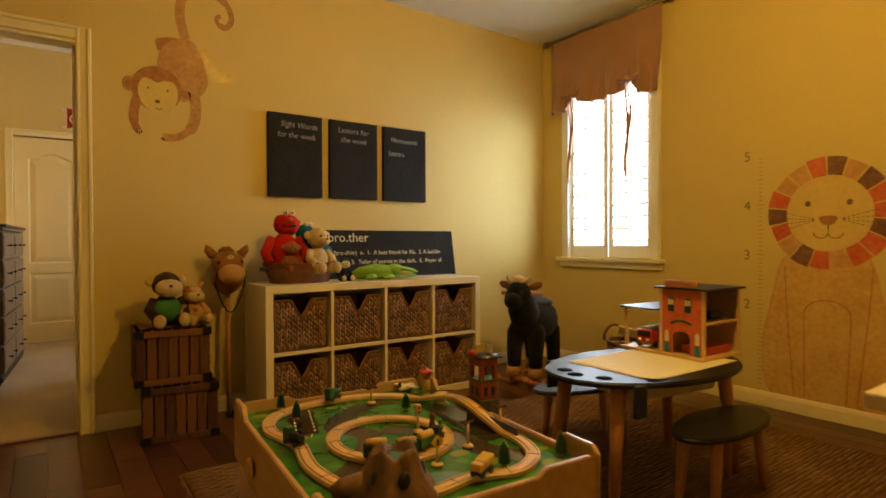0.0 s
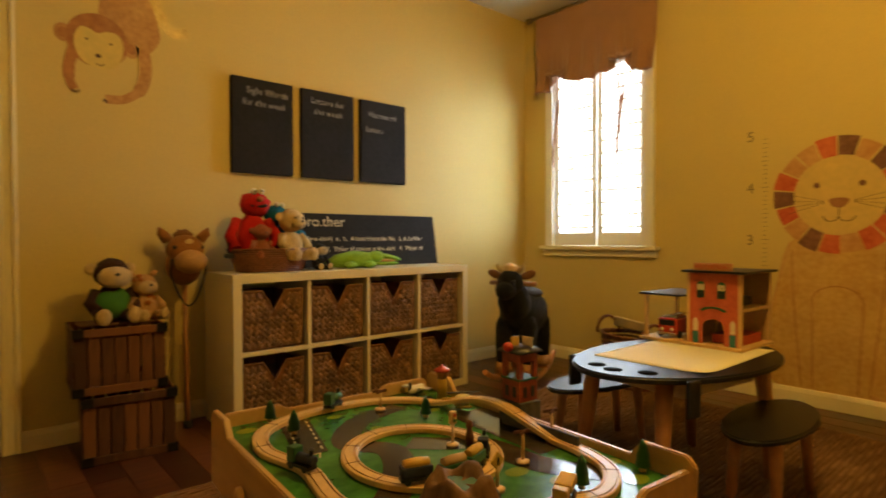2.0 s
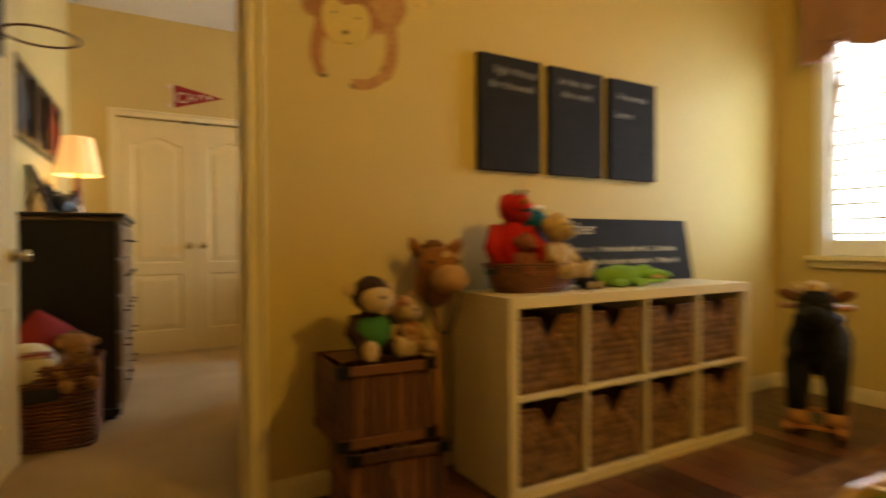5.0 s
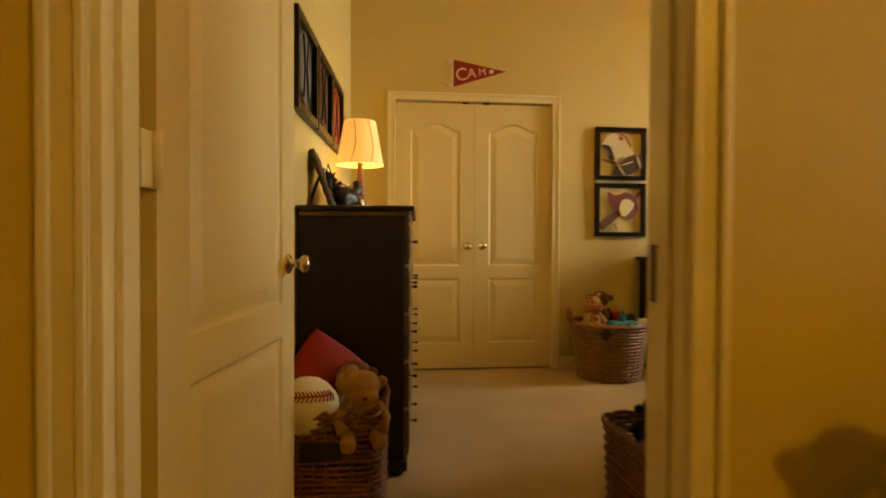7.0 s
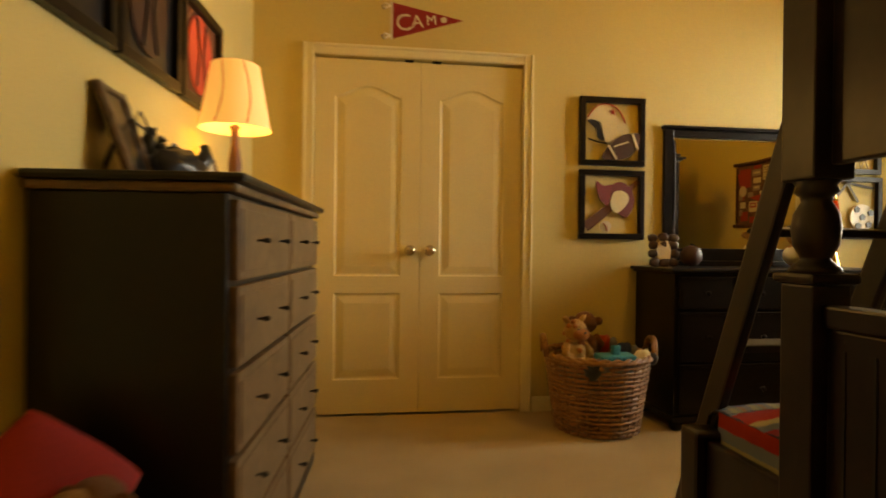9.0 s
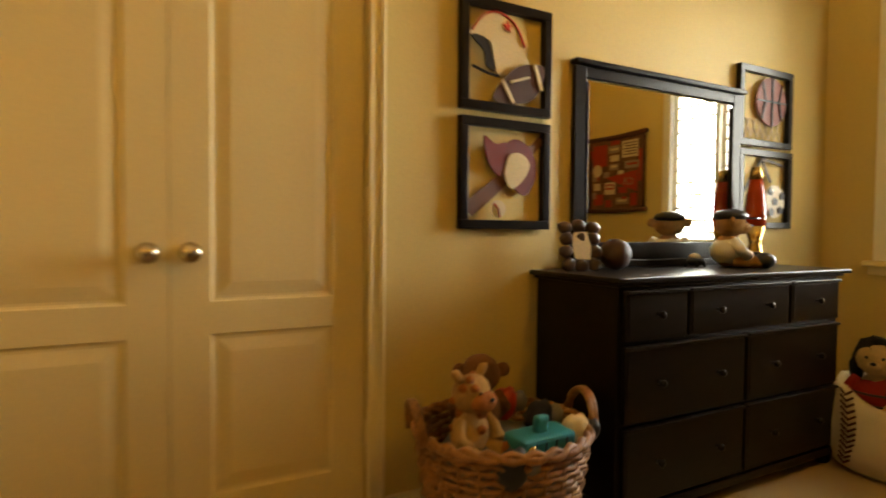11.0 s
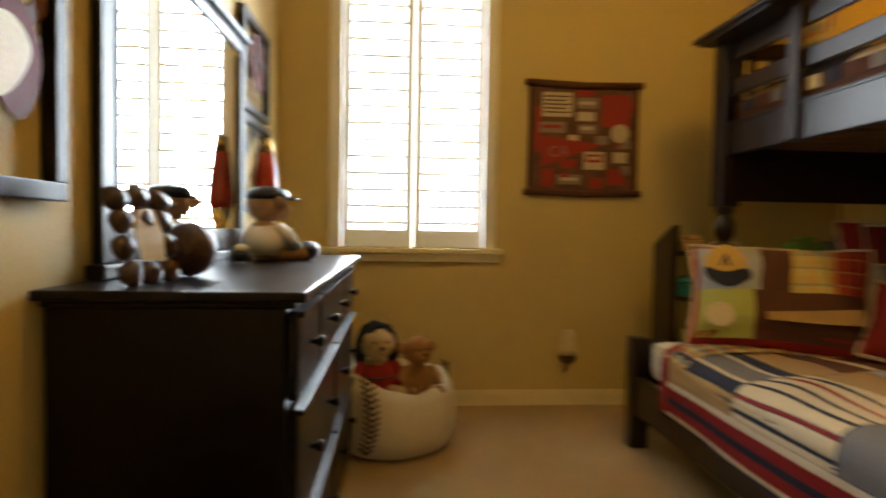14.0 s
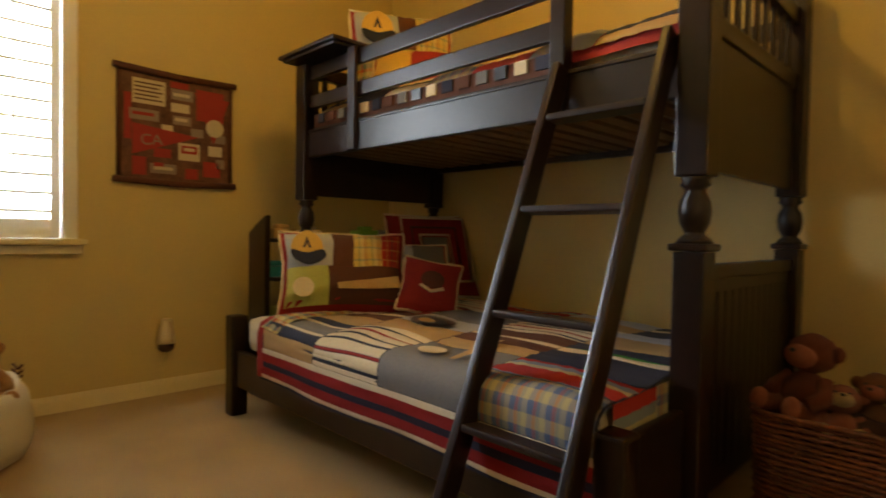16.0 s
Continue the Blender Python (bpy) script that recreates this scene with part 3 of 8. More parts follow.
def cube_basket(m):
    """A square basket of braided leaf, its front cut in a V below the rim."""
    t = thing("wicker_basket", m, "brown braided leaf basket with a V-shaped cut-out in the shelf", "basket", "baskets in the cube shelf")
    w, h, d = cell - 0.022, 0.285, 0.35
    v = 0.062
    shell = B()
    slab(shell, [(0, 0), (w, 0), (w, h), (w / 2 + v, h), (w / 2, h - 0.10), (w / 2 - v, h), (0, h)], -0.022, -0.012, ONWALL_N @ Matrix.Translation((0, 0, 0)))
    span(shell, (0, 0.023, 0), (0.01, d, h - 0.012), 0.002)
    span(shell, (w - 0.01, 0.023, 0), (w, d, h - 0.012), 0.002)
    span(shell, (0.011, d - 0.01, 0), (w - 0.011, d, h - 0.012), 0.002)
    span(shell, (0.011, 0.023, 0), (w - 0.011, d - 0.011, 0.01), 0)
    part("shell", shell, WICKER, t)
    rim = B()
    tube(rim, [(0.006, 0.012, h), (w / 2 - v, 0.012, h), (w / 2, 0.012, h - 0.10), (w / 2 + v, 0.012, h), (w - 0.006, 0.012, h)], 0.007, 6)
    tube(rim, [(w - 0.006, 0.012, h), (w - 0.006, 0.012, 0.006), (0.006, 0.012, 0.006), (0.006, 0.012, h)], 0.006, 6)
    part("rim", rim, WICKER, t)
    weave = B()
    rows, cols = 9, 9
    rnd = random.Random(3)
    for r in range(rows):
        for c in range(cols * 2):
            x = 0.014 + (w - 0.028) * (c + 0.5) / (cols * 2)
            z = 0.014 + (h - 0.028) * (r + 0.5) / rows
            if abs(x - w / 2) < v * (z + 0.02 - (h - 0.10)) / 0.10 + 0.008:
                continue
            lean = 22 if c % 2 else -22
            mm = pose(x + rnd.uniform(-0.001, 0.001), 0.009 + rnd.uniform(-0.003, 0.001), z, rnd.uniform(-8, 8), lean + rnd.uniform(-7, 7), 0) @ Matrix.Diagonal((0.0074 * rnd.uniform(0.8, 1.2), 0.0075, 0.0225 * rnd.uniform(0.9, 1.15), 1))
            bmesh.ops.create_icosphere(weave, subdivisions=1, radius=1, matrix=mm)
    for f in weave.faces:
        f.smooth = True
    tagged(part("weave", weave, LEAFV, t), kind="stuff")
    return t


def island_leaf():
    m = material("braided_leaf", (0.16, 0.075, 0.036), 0.5, 0, 150, 0.6, 0.4, (0.40, 0.225, 0.11), 12)
    nt = m.node_tree
    geo = nt.nodes.new("ShaderNodeNewGeometry")
    hs = nt.nodes.new("ShaderNodeHueSaturation")
    mr = nt.nodes.new("ShaderNodeMapRange")
    mr.inputs["To Min"].default_value, mr.inputs["To Max"].default_value = 0.45, 1.55
    p = nt.nodes["Principled BSDF"]
    src = p.inputs["Base Color"].links[0].from_socket
    nt.links.new(geo.outputs["Random Per Island"], mr.inputs["Value"])
    nt.links.new(mr.outputs["Result"], hs.inputs["Value"])
    nt.links.new(src, hs.inputs["Color"])
    nt.links.new(hs.outputs["Color"], p.inputs["Base Color"])
    return m


LEAFV = island_leaf()
kb = cube_basket(pose(KX + ko + 0.011, KY + 0.012, ko + 0.001))
for r in range(2):
    for c in range(4):
        if r or c:
            copy_thing(kb, pose(KX + ko + 0.011 + c * (cell + ki), KY + 0.010 + 0.006 * ((c + r) % 3), (ko + 0.001) if not r else kh / 2 + ki / 2 + 0.001, 0, 0, (c * 7 + r * 5) % 3 - 1))


# ---- playroom: chalkboards, sign ----
def board(x0, lines, label, dx):
    t = thing("chalkboard_panel", pose(x0, YA, 1.29), label, "chalkboard", "chalkboards on the wall")
    part("panel", span(B(), (0, -0.034, 0), (0.352, -0.001, 0.52), 0.004), CHALK, t)
    for k, (body, x, z, s) in enumerate(lines):
        letters("chalk_writing", body, s, CHALKW, t, pose(x, -0.0348, z, 90, 0, 0) @ pose(0, 0, 0, 0, 0, -1.2) @ Matrix.Diagonal((dx, 1, 1, 1)), thick=0.0004, label="handwritten white chalk words", slant=0.15, thin=-0.0005)
    return t


board(1.357, [("Sight Words", 0.075, 0.437, 0.052), ("for the week", 0.055, 0.372, 0.052)], "black chalkboard panel with sight words written in chalk", 0.92)
board(1.763, [("Letters for", 0.055, 0.440, 0.052), ("the week", 0.075, 0.378, 0.052)], "black chalkboard panel with letters heading in chalk", 1.0)
board(2.166, [("Homework", 0.055, 0.415, 0.052), ("Letters", 0.035, 0.320, 0.050)], "black chalkboard panel with homework heading in chalk", 0.9)

sg = thing("word_sign", pose(1.70, 4.11, kh, -10, 0, 0), "long black sign with ivory dictionary definition leaning on the wall", "sign")
part("panel", span(B(), (0, 0, 0.001), (1.035, 0.016, 0.325), 0.003), CHALK, sg)
for body, x, z, s in (("bro.ther", 0.028, 0.246, 0.088), ("(bro-thər)  n.  1.  A best friend for life.  2. A builder", 0.06, 0.158, 0.0405), ("of forts.  3.  Teller of stories in the dark.  4.  Player of", 0.03, 0.095, 0.0405), ("hours of hoops.", 0.25, 0.036, 0.0405)):
    letters("sign_text", body, s, SIGNW, sg, pose(x, -0.0012, z, 90, 0, 0), thick=0.0005, label="ivory painted lettering")


# ---- playroom: stacked crates ----
def crate(m, label):
    t = thing("wooden_crate", m, label, "crate", "stacked crates")
    w, d, h = 0.35, 0.30, 0.275
    sl = mesh_of(span(B(), (-0.0215, 0, 0), (0.0215, 0.008, h - 0.012), 0.002), CRATEW)
    for k in range(7):
        for y, rz in ((0.012, 0), (d - 0.005, 0)):
            o = new("slat", sl)
            o.parent, o.matrix_basis = t, pose(0.028 + k * (w - 0.056) / 6, y, 0.006 + 0.002 * (k % 3), 0, 0.4 * ((k % 3) - 1), 0)
    rl = mesh_of(span(B(), (0, 0, 0), (w, 0.011, 0.034), 0.003), CRATEW)
    for z in (0.0, h - 0.034):
        for y in (-0.001, d + 0.004):
            o = new("rail", rl)
            o.parent, o.matrix_basis = t, pose(0, y, z, 0, 0.6, 0)
    sd = mesh_of(span(B(), (0, 0.022, 0), (0.01, d - 0.008, 0.062), 0.002), CRATEW)
    for x in (0.0, w - 0.01):
        for k in range(4):
            o = new("side_board", sd)
            o.parent, o.matrix_basis = t, pose(x, 0, 0.004 + k * 0.068)
    part("base", span(B(), (0.012, 0.022, 0.004), (w - 0.012, d - 0.008, 0.012), 0.002), CRATEW, t)
    cm = mesh_of(span(span(B(), (-0.004, -0.005, -0.003), (0.040, -0.0015, 0.036), 0.001), (-0.004, -0.0012, -0.003), (-0.001, 0.05, 0.036), 0.001), IRON)
    for x, f in ((0, 1), (w, -1)):
        for z in (0.0, h - 0.034):
            o = new("corner_bracket", cm)
            o.parent, o.matrix_basis = t, pose(x, -0.001, z) @ Matrix.Diagonal((f, 1, 1, 1))
    return t


crate(pose(0.610, 3.835, 0.003, 0, 0, -6), "brown slatted wooden crate with black metal corners, on the floor")
crate(pose(0.585, 3.870, 0.283, 0, 0, -3), "brown slatted wooden crate with black metal corners, stacked on another")
rl = B()
span(rl, (0.62, 3.93, 0.5585), (0.92, 4.10, 0.566), 0.002)
solid("crate_lid_board", rl, CRATEW, "thin wooden board laid on the crate", "board", "")


# ---- playroom: train table ----
def train_table():
    t = thing("train_table", pose(0.693, 1.781, 0, 0, 0, -4.3), "maple play table with a printed landscape board for a wooden railway", "train table")
    w, l = 0.745, 1.0
    zb = 0.398
    part("board", span(B(), (0.015, 0.015, zb - 0.02), (w - 0.015, l - 0.015, zb), 0.001), BOARD, t, "glossy green landscape board")
    def side(n, hi, lo, notch):
        u = [(0, 0.25), (n, 0.25), (n, hi - 0.02), (n - 0.02, hi), (n - notch, hi), (n - notch - 0.03, lo), (notch + 0.03, lo), (notch, hi), (0.02, hi), (0, hi - 0.02)]
        return u
    for name, n, mm in (("side_panel", l, pose(0, 0, 0, 90, 0, 90)), ("side_panel", l, pose(w - 0.016, 0, 0, 90, 0, 90)), ("end_panel", w - 0.034, pose(0.017, 0.016, 0, 90, 0, 0)), ("end_panel", w - 0.034, pose(0.017, l, 0, 90, 0, 0))):
        bm = slab(B(), side(n, 0.456 if n > 0.9 else 0.436, 0.418, 0.13 if n > 0.9 else 0.17), 0, 0.016, mm)
        bmesh.ops.bevel(bm, geom=list(bm.edges), offset=0.003, segments=2, affect="EDGES")
        part(name, bm, MAPLE, t)
    for x in (0.02, w - 0.07):
        for y in (0.02, l - 0.07):
            part("leg", span(B(), (x, y, 0.012), (x + 0.05, y + 0.05, zb - 0.021), 0.006), MAPLE, t)
    dr = part("drawer", span(B(), (0.02, 0.12, 0.13), (w - 0.02, l - 0.12, 0.245), 0.004), MAPLE, t)
    part("drawer_front", span(B(), (-0.006, 0.10, 0.11), (0.012, l - 0.10, 0.247), 0.004), MAPLE, t)
    for y in (0.30, 0.70):
        part("knob", turned(B(), [(0.03, 0), (0.03, 0.008), (0.022, 0.013), (0.012, 0.012), (0.001, 0.009)], (-0.007, y, 0.315), 24, pose(0, 0, 0, 0, -90, 0)), TRACKW, t, "round wooden knob")
    return t, zb


BOARD = material("printed_board", (0.022, 0.13, 0.025), 0.2, 0, 30, 0.35, 0.0, (0.07, 0.25, 0.045), 7, spec=0.35)
ROADP = plain("printed_road", (0.045, 0.032, 0.02), 0.15, bump=0)
BUSHP = plain("printed_bush", (0.20, 0.28, 0.03), 0.15, bump=0)
PONDP = plain("printed_pond", (0.10, 0.20, 0.22), 0.12, bump=0)
LINEP = plain("printed_line", (0.55, 0.47, 0.25), 0.15, bump=0)
tt, tz = train_table()
TM = tt.matrix_basis


def smooth(pts, n=8, closed=True):
    """A smooth line through points."""
    out = []
    k = len(pts)
    for i in range(k if closed else k - 1):
        p0, p1, p2, p3 = (Vector((*pts[(i + j) % k], 0)[:3]) if closed else Vector((*pts[min(max(i + j, 0), k - 1)], 0)[:3]) for j in (-1, 0, 1, 2))
        for s in range(n):
            u = s / n
            out.append(0.5 * (2 * p1 + (p2 - p0) * u + (2 * p0 - 5 * p1 + 4 * p2 - p3) * u * u + (3 * p1 - p0 - 3 * p2 + p3) * u ** 3))
    return out if closed else out + [Vector((*pts[-1], 0)[:3])]


def printed(name, outline, mat, k=0):
    outline = [(x * 1.06, y * 0.93) for x, y in outline]
    part(name, slab(B(), outline, tz + 0.0004 + 0.0006 * k, tz + 0.0008 + 0.0006 * k), mat, tt)


printed("printed_road", ribbon([tuple(p)[:2] for p in smooth([(0.10, 0.30), (0.22, 0.42), (0.30, 0.60), (0.24, 0.72), (0.33, 0.86), (0.50, 0.93)], 8, False)], 0.075), ROADP, 0)
printed("printed_road", ribbon([tuple(p)[:2] for p in smooth([(0.60, 0.16), (0.52, 0.30), (0.50, 0.48), (0.42, 0.56), (0.36, 0.62)], 8, False)], 0.085), ROADP, 1)
printed("printed_road", [(0.56, 0.34), (0.69, 0.34), (0.69, 0.74), (0.56, 0.74)], ROADP, 2)
printed("printed_runway", [(0.10, 0.70), (0.18, 0.70), (0.235, 0.98), (0.155, 0.98)], plain("printed_runway", (0.02, 0.018, 0.015), 0.15, bump=0), 2)
for k in range(7):
    u = 0.72 + 0.037 * k
    for off in (0.012, 0.066):
        x = 0.10 + 0.197 * (u - 0.70) + off
        printed("runway_dash", [(x, u), (x + 0.006, u), (x + 0.010, u + 0.022), (x + 0.004, u + 0.022)], LINEP, 4)
letters("runway_number", "27", 0.045, LINEP, tt, pose(0.125, 0.618, tz + 0.003), thick=0.0002, label="printed runway number")
for x, y, r in ((0.07, 0.99, 0.028), (0.30, 0.95, 0.022), (0.35, 0.78, 0.018), (0.62, 0.10, 0.032), (0.66, 0.20, 0.022), (0.50, 0.20, 0.035), (0.45, 0.30, 0.03), (0.41, 0.45, 0.02), (0.56, 0.82, 0.02)):
    printed("printed_bush", oval(r, r * 0.8, 12, x, y), BUSHP, 1)
printed("printed_pond", oval(0.09, 0.06, 20, 0.30, 0.16), PONDP, 1)


def railway(name, pts, w, label):
    """A wooden track with two grooves, along a closed line with heights."""
    bm = B()
    prof = [(-w / 2, 0), (-w / 2, 0.011), (-w / 2 + 0.003, 0.013), (-0.014, 0.013), (-0.014, 0.009), (-0.0095, 0.009), (-0.0095, 0.013), (0.0095, 0.013), (0.0095, 0.009), (0.014, 0.009), (0.014, 0.013), (w / 2 - 0.003, 0.013), (w / 2, 0.011), (w / 2, 0)]
    n = len(pts)
    rings = []
    for k in range(n):
        d = (pts[(k + 1) % n] - pts[k - 1])
        d.z = 0
        d.normalize()
        s = Vector((d.y, -d.x, 0))
        rings.append([bm.verts.new(pts[k] + s * x + Vector((0, 0, z))) for x, z in prof])
    for k in range(n):
        a, b = rings[k], rings[(k + 1) % n]
        for j in range(len(prof)):
            bm.faces.new((a[j], a[(j + 1) % len(prof)], b[(j + 1) % len(prof)], b[j]))
    bmesh.ops.recalc_face_normals(bm, faces=bm.faces)
    t = thing(name, TM @ pose(0, 0, tz + 0.003), label, "toy track", "wooden railway")
    part("track_bed", bm, TRACKW, t)
    jt = B()
    for k in range(0, n, max(6, n // 14)):
        d = (pts[(k + 1) % n] - pts[k - 1])
        box(jt, (0.0012, w - 0.003, 0.0012), pts[k] + Vector((0, 0, 0.0132)), 0, pose(0, 0, 0, 0, 0, math.degrees(math.atan2(d.y, d.x))))
    part("joint", jt, BROWNC, t)
    return t


outer = smooth([(0.09, 0.60), (0.055, 0.78), (0.10, 0.93), (0.24, 1.01), (0.42, 1.01), (0.55, 0.93), (0.60, 0.80), (0.63, 0.66), (0.63, 0.48), (0.64, 0.30), (0.60, 0.16), (0.50, 0.09), (0.38, 0.12), (0.24, 0.10), (0.12, 0.20), (0.075, 0.40)], 8)
for p in outer:
    p.x, p.y = p.x * 1.06, p.y * 0.93
    if p.x > 0.58 and 0.33 < p.y < 0.80:
        p.z = 0.048 * math.sin((p.y - 0.33) / 0.47 * math.pi) ** 1.2
railway("toy_track", outer, 0.040, "beech wooden train track in a wide loop with a raised hill")
inner = [Vector((0.355 + 0.170 * math.cos(a), 0.48 + 0.185 * math.sin(a), 0)) for a in [2 * math.pi * k / 64 for k in range(64)]]
railway("toy_track", inner, 0.040, "beech wooden train track in a small circle")


def on_board(x, y, z=0.0, rz=0.0):
    """A pose on the train table's board, from a place in the room."""
    return Matrix.Translation((x, y, tz + 0.0035 + z)) @ pose(0, 0, 0, 0, 0, rz)


# ---- toys on the train table ----
def toy_tree(x, y, h):
    t = thing("toy_tree", on_board(x, y), "small dark green painted wooden toy tree", "toy tree", "trees on the train table")
    part("trunk", turned(B(), [(0.008, 0), (0.008, 0.012)], seg=10), TRACKW, t)
    part("crown", turned(B(), [(0.002, 0.011), (0.017, 0.012), (0.013, h * 0.45), (0.015, h * 0.46), (0.009, h * 0.75), (0.010, h * 0.76), (0.002, h)], seg=14), GREENP, t)


for x, y, h in ((0.915, 2.72, 0.062), (0.92, 2.58, 0.065), (1.275, 2.455, 0.062), (1.225, 1.875, 0.070), (1.40, 1.835, 0.072)):
    toy_tree(x, y, h)


def toy_sign(x, y, head, label, h=0.07):
    t = thing("toy_sign", on_board(x, y), label, "toy sign", "signs on the train table")
    part("base", turned(B(), [(0.016, 0), (0.016, 0.005), (0.006, 0.008)], seg=18), TRACKW, t)
    part("post", turned(B(), [(0.004, 0.006), (0.004, h)], seg=10), TRACKW, t)
    bm = B()
    if head == "lamps":
        span(bm, (-0.009, -0.006, h), (0.009, 0.006, h + 0.032), 0.002)
        part("head", bm, TRACKW, t)
        for z in (0.009, 0.023):
            part("light", turned(B(), [(0.005, 0), (0.004, 0.003)], (0, -0.0065, h + z), 12, pose(0, 0, 0, 90, 0, 0)), REDP if z > 0.01 else GREENP, t)
    elif head == "diamond":
        box(bm, (0.028, 0.004, 0.028), (0, 0, h + 0.012), 0.001, pose(0, 0, 0, 0, 45, 0))
        part("head", bm, YELP, t)
        part("mark", box(B(), (0.005, 0.001, 0.016), (0, -0.0032, h + 0.012), 0), BLACKP, t)
    else:
        for k in (-1, 1):
            box(bm, (0.045, 0.003, 0.008), (0, -0.003 * k, h + 0.002), 0.001, pose(0, 0, 0, 0, 0, 20 * k))
        part("head", bm, BROWNC, t)


toy_sign(1.185, 2.235, "lamps", "wooden toy signal with two lights", 0.055)
toy_sign(1.085, 1.985, "diamond", "yellow diamond toy road sign on a wooden post", 0.05)
toy_sign(1.215, 2.60, "cross", "brown toy crossing sign on a post", 0.055)
toy_sign(1.235, 2.045, "cross", "brown toy signpost on the board", 0.07)
toy_sign(1.40, 2.09, "cross", "thin toy street lamp on the board", 0.075)
fig = thing("toy_figure_post", on_board(1.225, 2.215), "brown turned wooden toy peg on the board", "toy")
part("peg", turned(B(), [(0.011, 0), (0.011, 0.02), (0.008, 0.035), (0.006, 0.038), (0.010, 0.045), (0.008, 0.056), (0.001, 0.060)], seg=14), BROWNC, fig)


def toy_car(name, x, y, rz, body, cab, label, kind="engine", z=0.013):
    t = thing(name, on_board(x, y, z, rz), label, "toy train", "trains on the track")
    part("chassis", span(B(), (-0.036, -0.013, 0.006), (0.036, 0.013, 0.014), 0.002), BLACKP, t)
    for sx in (-0.022, 0.022):
        for sy in (-0.015, 0.012):
            part("wheel", turned(B(), [(0.008, 0), (0.008, 0.003)], (sx, sy, 0.008), 14, pose(0, 0, 0, -90, 0, 0)), BLACKP, t)
    if kind == "engine":
        part("boiler", turned(B(), [(0.011, -0.004), (0.011, 0.044), (0.008, 0.046)], (-0.005, 0, 0.026), 16, pose(0, 0, 0, 0, 90, 0)), body, t)
        part("cab", span(B(), (-0.036, -0.013, 0.0145), (-0.010, 0.013, 0.048), 0.003), cab, t)
        part("funnel", turned(B(), [(0.004, 0), (0.004, 0.012), (0.006, 0.014)], (0.030, 0, 0.036), 12), BLACKP, t)
    else:
        part("body", span(B(), (-0.034, -0.014, 0.0145), (0.034, 0.014, 0.036), 0.003), body, t)
        part("load", turned(B(), [(0.010, -0.028), (0.012, 0.0), (0.010, 0.028)], (0, 0, 0.040), 14, pose(0, 0, 0, 0, 90, 0)), cab, t)


toy_car("toy_engine", 0.815, 2.325, -75, NAVY, GREENP, "dark blue toy steam engine on wooden track")
toy_car("toy_engine", 1.10, 2.685, 30, GREENP, GREENP, "green toy steam engine on wooden track")
toy_car("toy_wagon", 0.965, 2.105, -20, NAVY, YELP, "navy toy tank wagon on the circular track", "wagon")
toy_car("toy_wagon", 1.035, 2.065, -5, GREENP, TANC, "green toy goods wagon on the circular track", "wagon")
toy_car("toy_wagon", 1.105, 2.075, 18, GREENP, YELP, "green toy timber wagon on the circular track", "wagon")
toy_car("toy_engine", 1.175, 2.115, 42, GREENP, NAVY, "green and blue toy engine on the circular track")
tk = thing("toy_truck", on_board(1.125, 1.845, 0.013, 20), "yellow toy dump truck on the track", "toy truck")
part("chassis", span(B(), (-0.032, -0.014, 0.008), (0.032, 0.014, 0.016), 0.002), BLACKP, tk)
part("cab", span(B(), (-0.032, -0.015, 0.0165), (-0.010, 0.015, 0.036), 0.003), YELP, tk)
part("bed", box(B(), (0.045, 0.034, 0.018), (0.012, 0, 0.034), 0.004, pose(0, 0, 0, 0, -12, 0)), YELP, tk)
for sx in (-0.022, 0.020):
    for sy in (-0.016, 0.012):
        part("wheel", turned(B(), [(0.010, 0), (0.010, 0.004)], (sx, sy, 0.010), 14, pose(0, 0, 0, -90, 0, 0)), BLACKP, tk)
ct = thing("toy_control_tower", on_board(1.435, 2.565), "yellow toy airport control tower with a red top", "toy tower")
part("shaft", turned(B(), [(0.016, 0), (0.016, 0.062), (0.014, 0.066)], seg=20), YELP, ct)
part("cabin", turned(B(), [(0.014, 0.0665), (0.022, 0.088), (0.022, 0.090)], seg=20), PINELEG, ct)
part("roof", turned(B(), [(0.026, 0.0905), (0.027, 0.096), (0.014, 0.103), (0.006, 0.106), (0.005, 0.112)], seg=20), REDP, ct)
ap = thing("toy_plane", on_board(1.405, 2.66, 0.0, 200), "cream wooden toy aeroplane at the board's corner", "toy plane")
part("fuselage", ball(B(), (0.050, 0.013, 0.013), (0, 0, 0.020)), CREAM, ap)
part("wing", span(B(), (-0.012, -0.055, 0.022), (0.014, 0.055, 0.027), 0.002), CREAM, ap)
part("tail_fin", span(B(), (0.036, -0.002, 0.024), (0.050, 0.002, 0.048), 0.001), BLACKP, ap)
part("undercarriage", span(B(), (-0.02, -0.012, 0.0), (0.02, 0.012, 0.012), 0.002), BLACKP, ap)
hc = thing("toy_helicopter", on_board(1.425, 2.455, 0.0, 150), "cream and yellow wooden toy helicopter", "toy helicopter")
part("cabin", ball(B(), (0.028, 0.016, 0.018), (0, 0, 0.024)), CREAM, hc)
part("tail_boom", span(B(), (0.02, -0.004, 0.024), (0.065, 0.004, 0.032), 0.002), YELP, hc)
part("rotor", span(B(), (-0.05, -0.004, 0.044), (0.05, 0.004, 0.047), 0.001), BLACKP, hc)
part("skid", span(B(), (-0.025, -0.016, 0.0), (0.025, -0.010, 0.006), 0.001), YELP, hc)
part("skid", span(B(), (-0.025, 0.010, 0.0), (0.025, 0.016, 0.006), 0.001), YELP, hc)

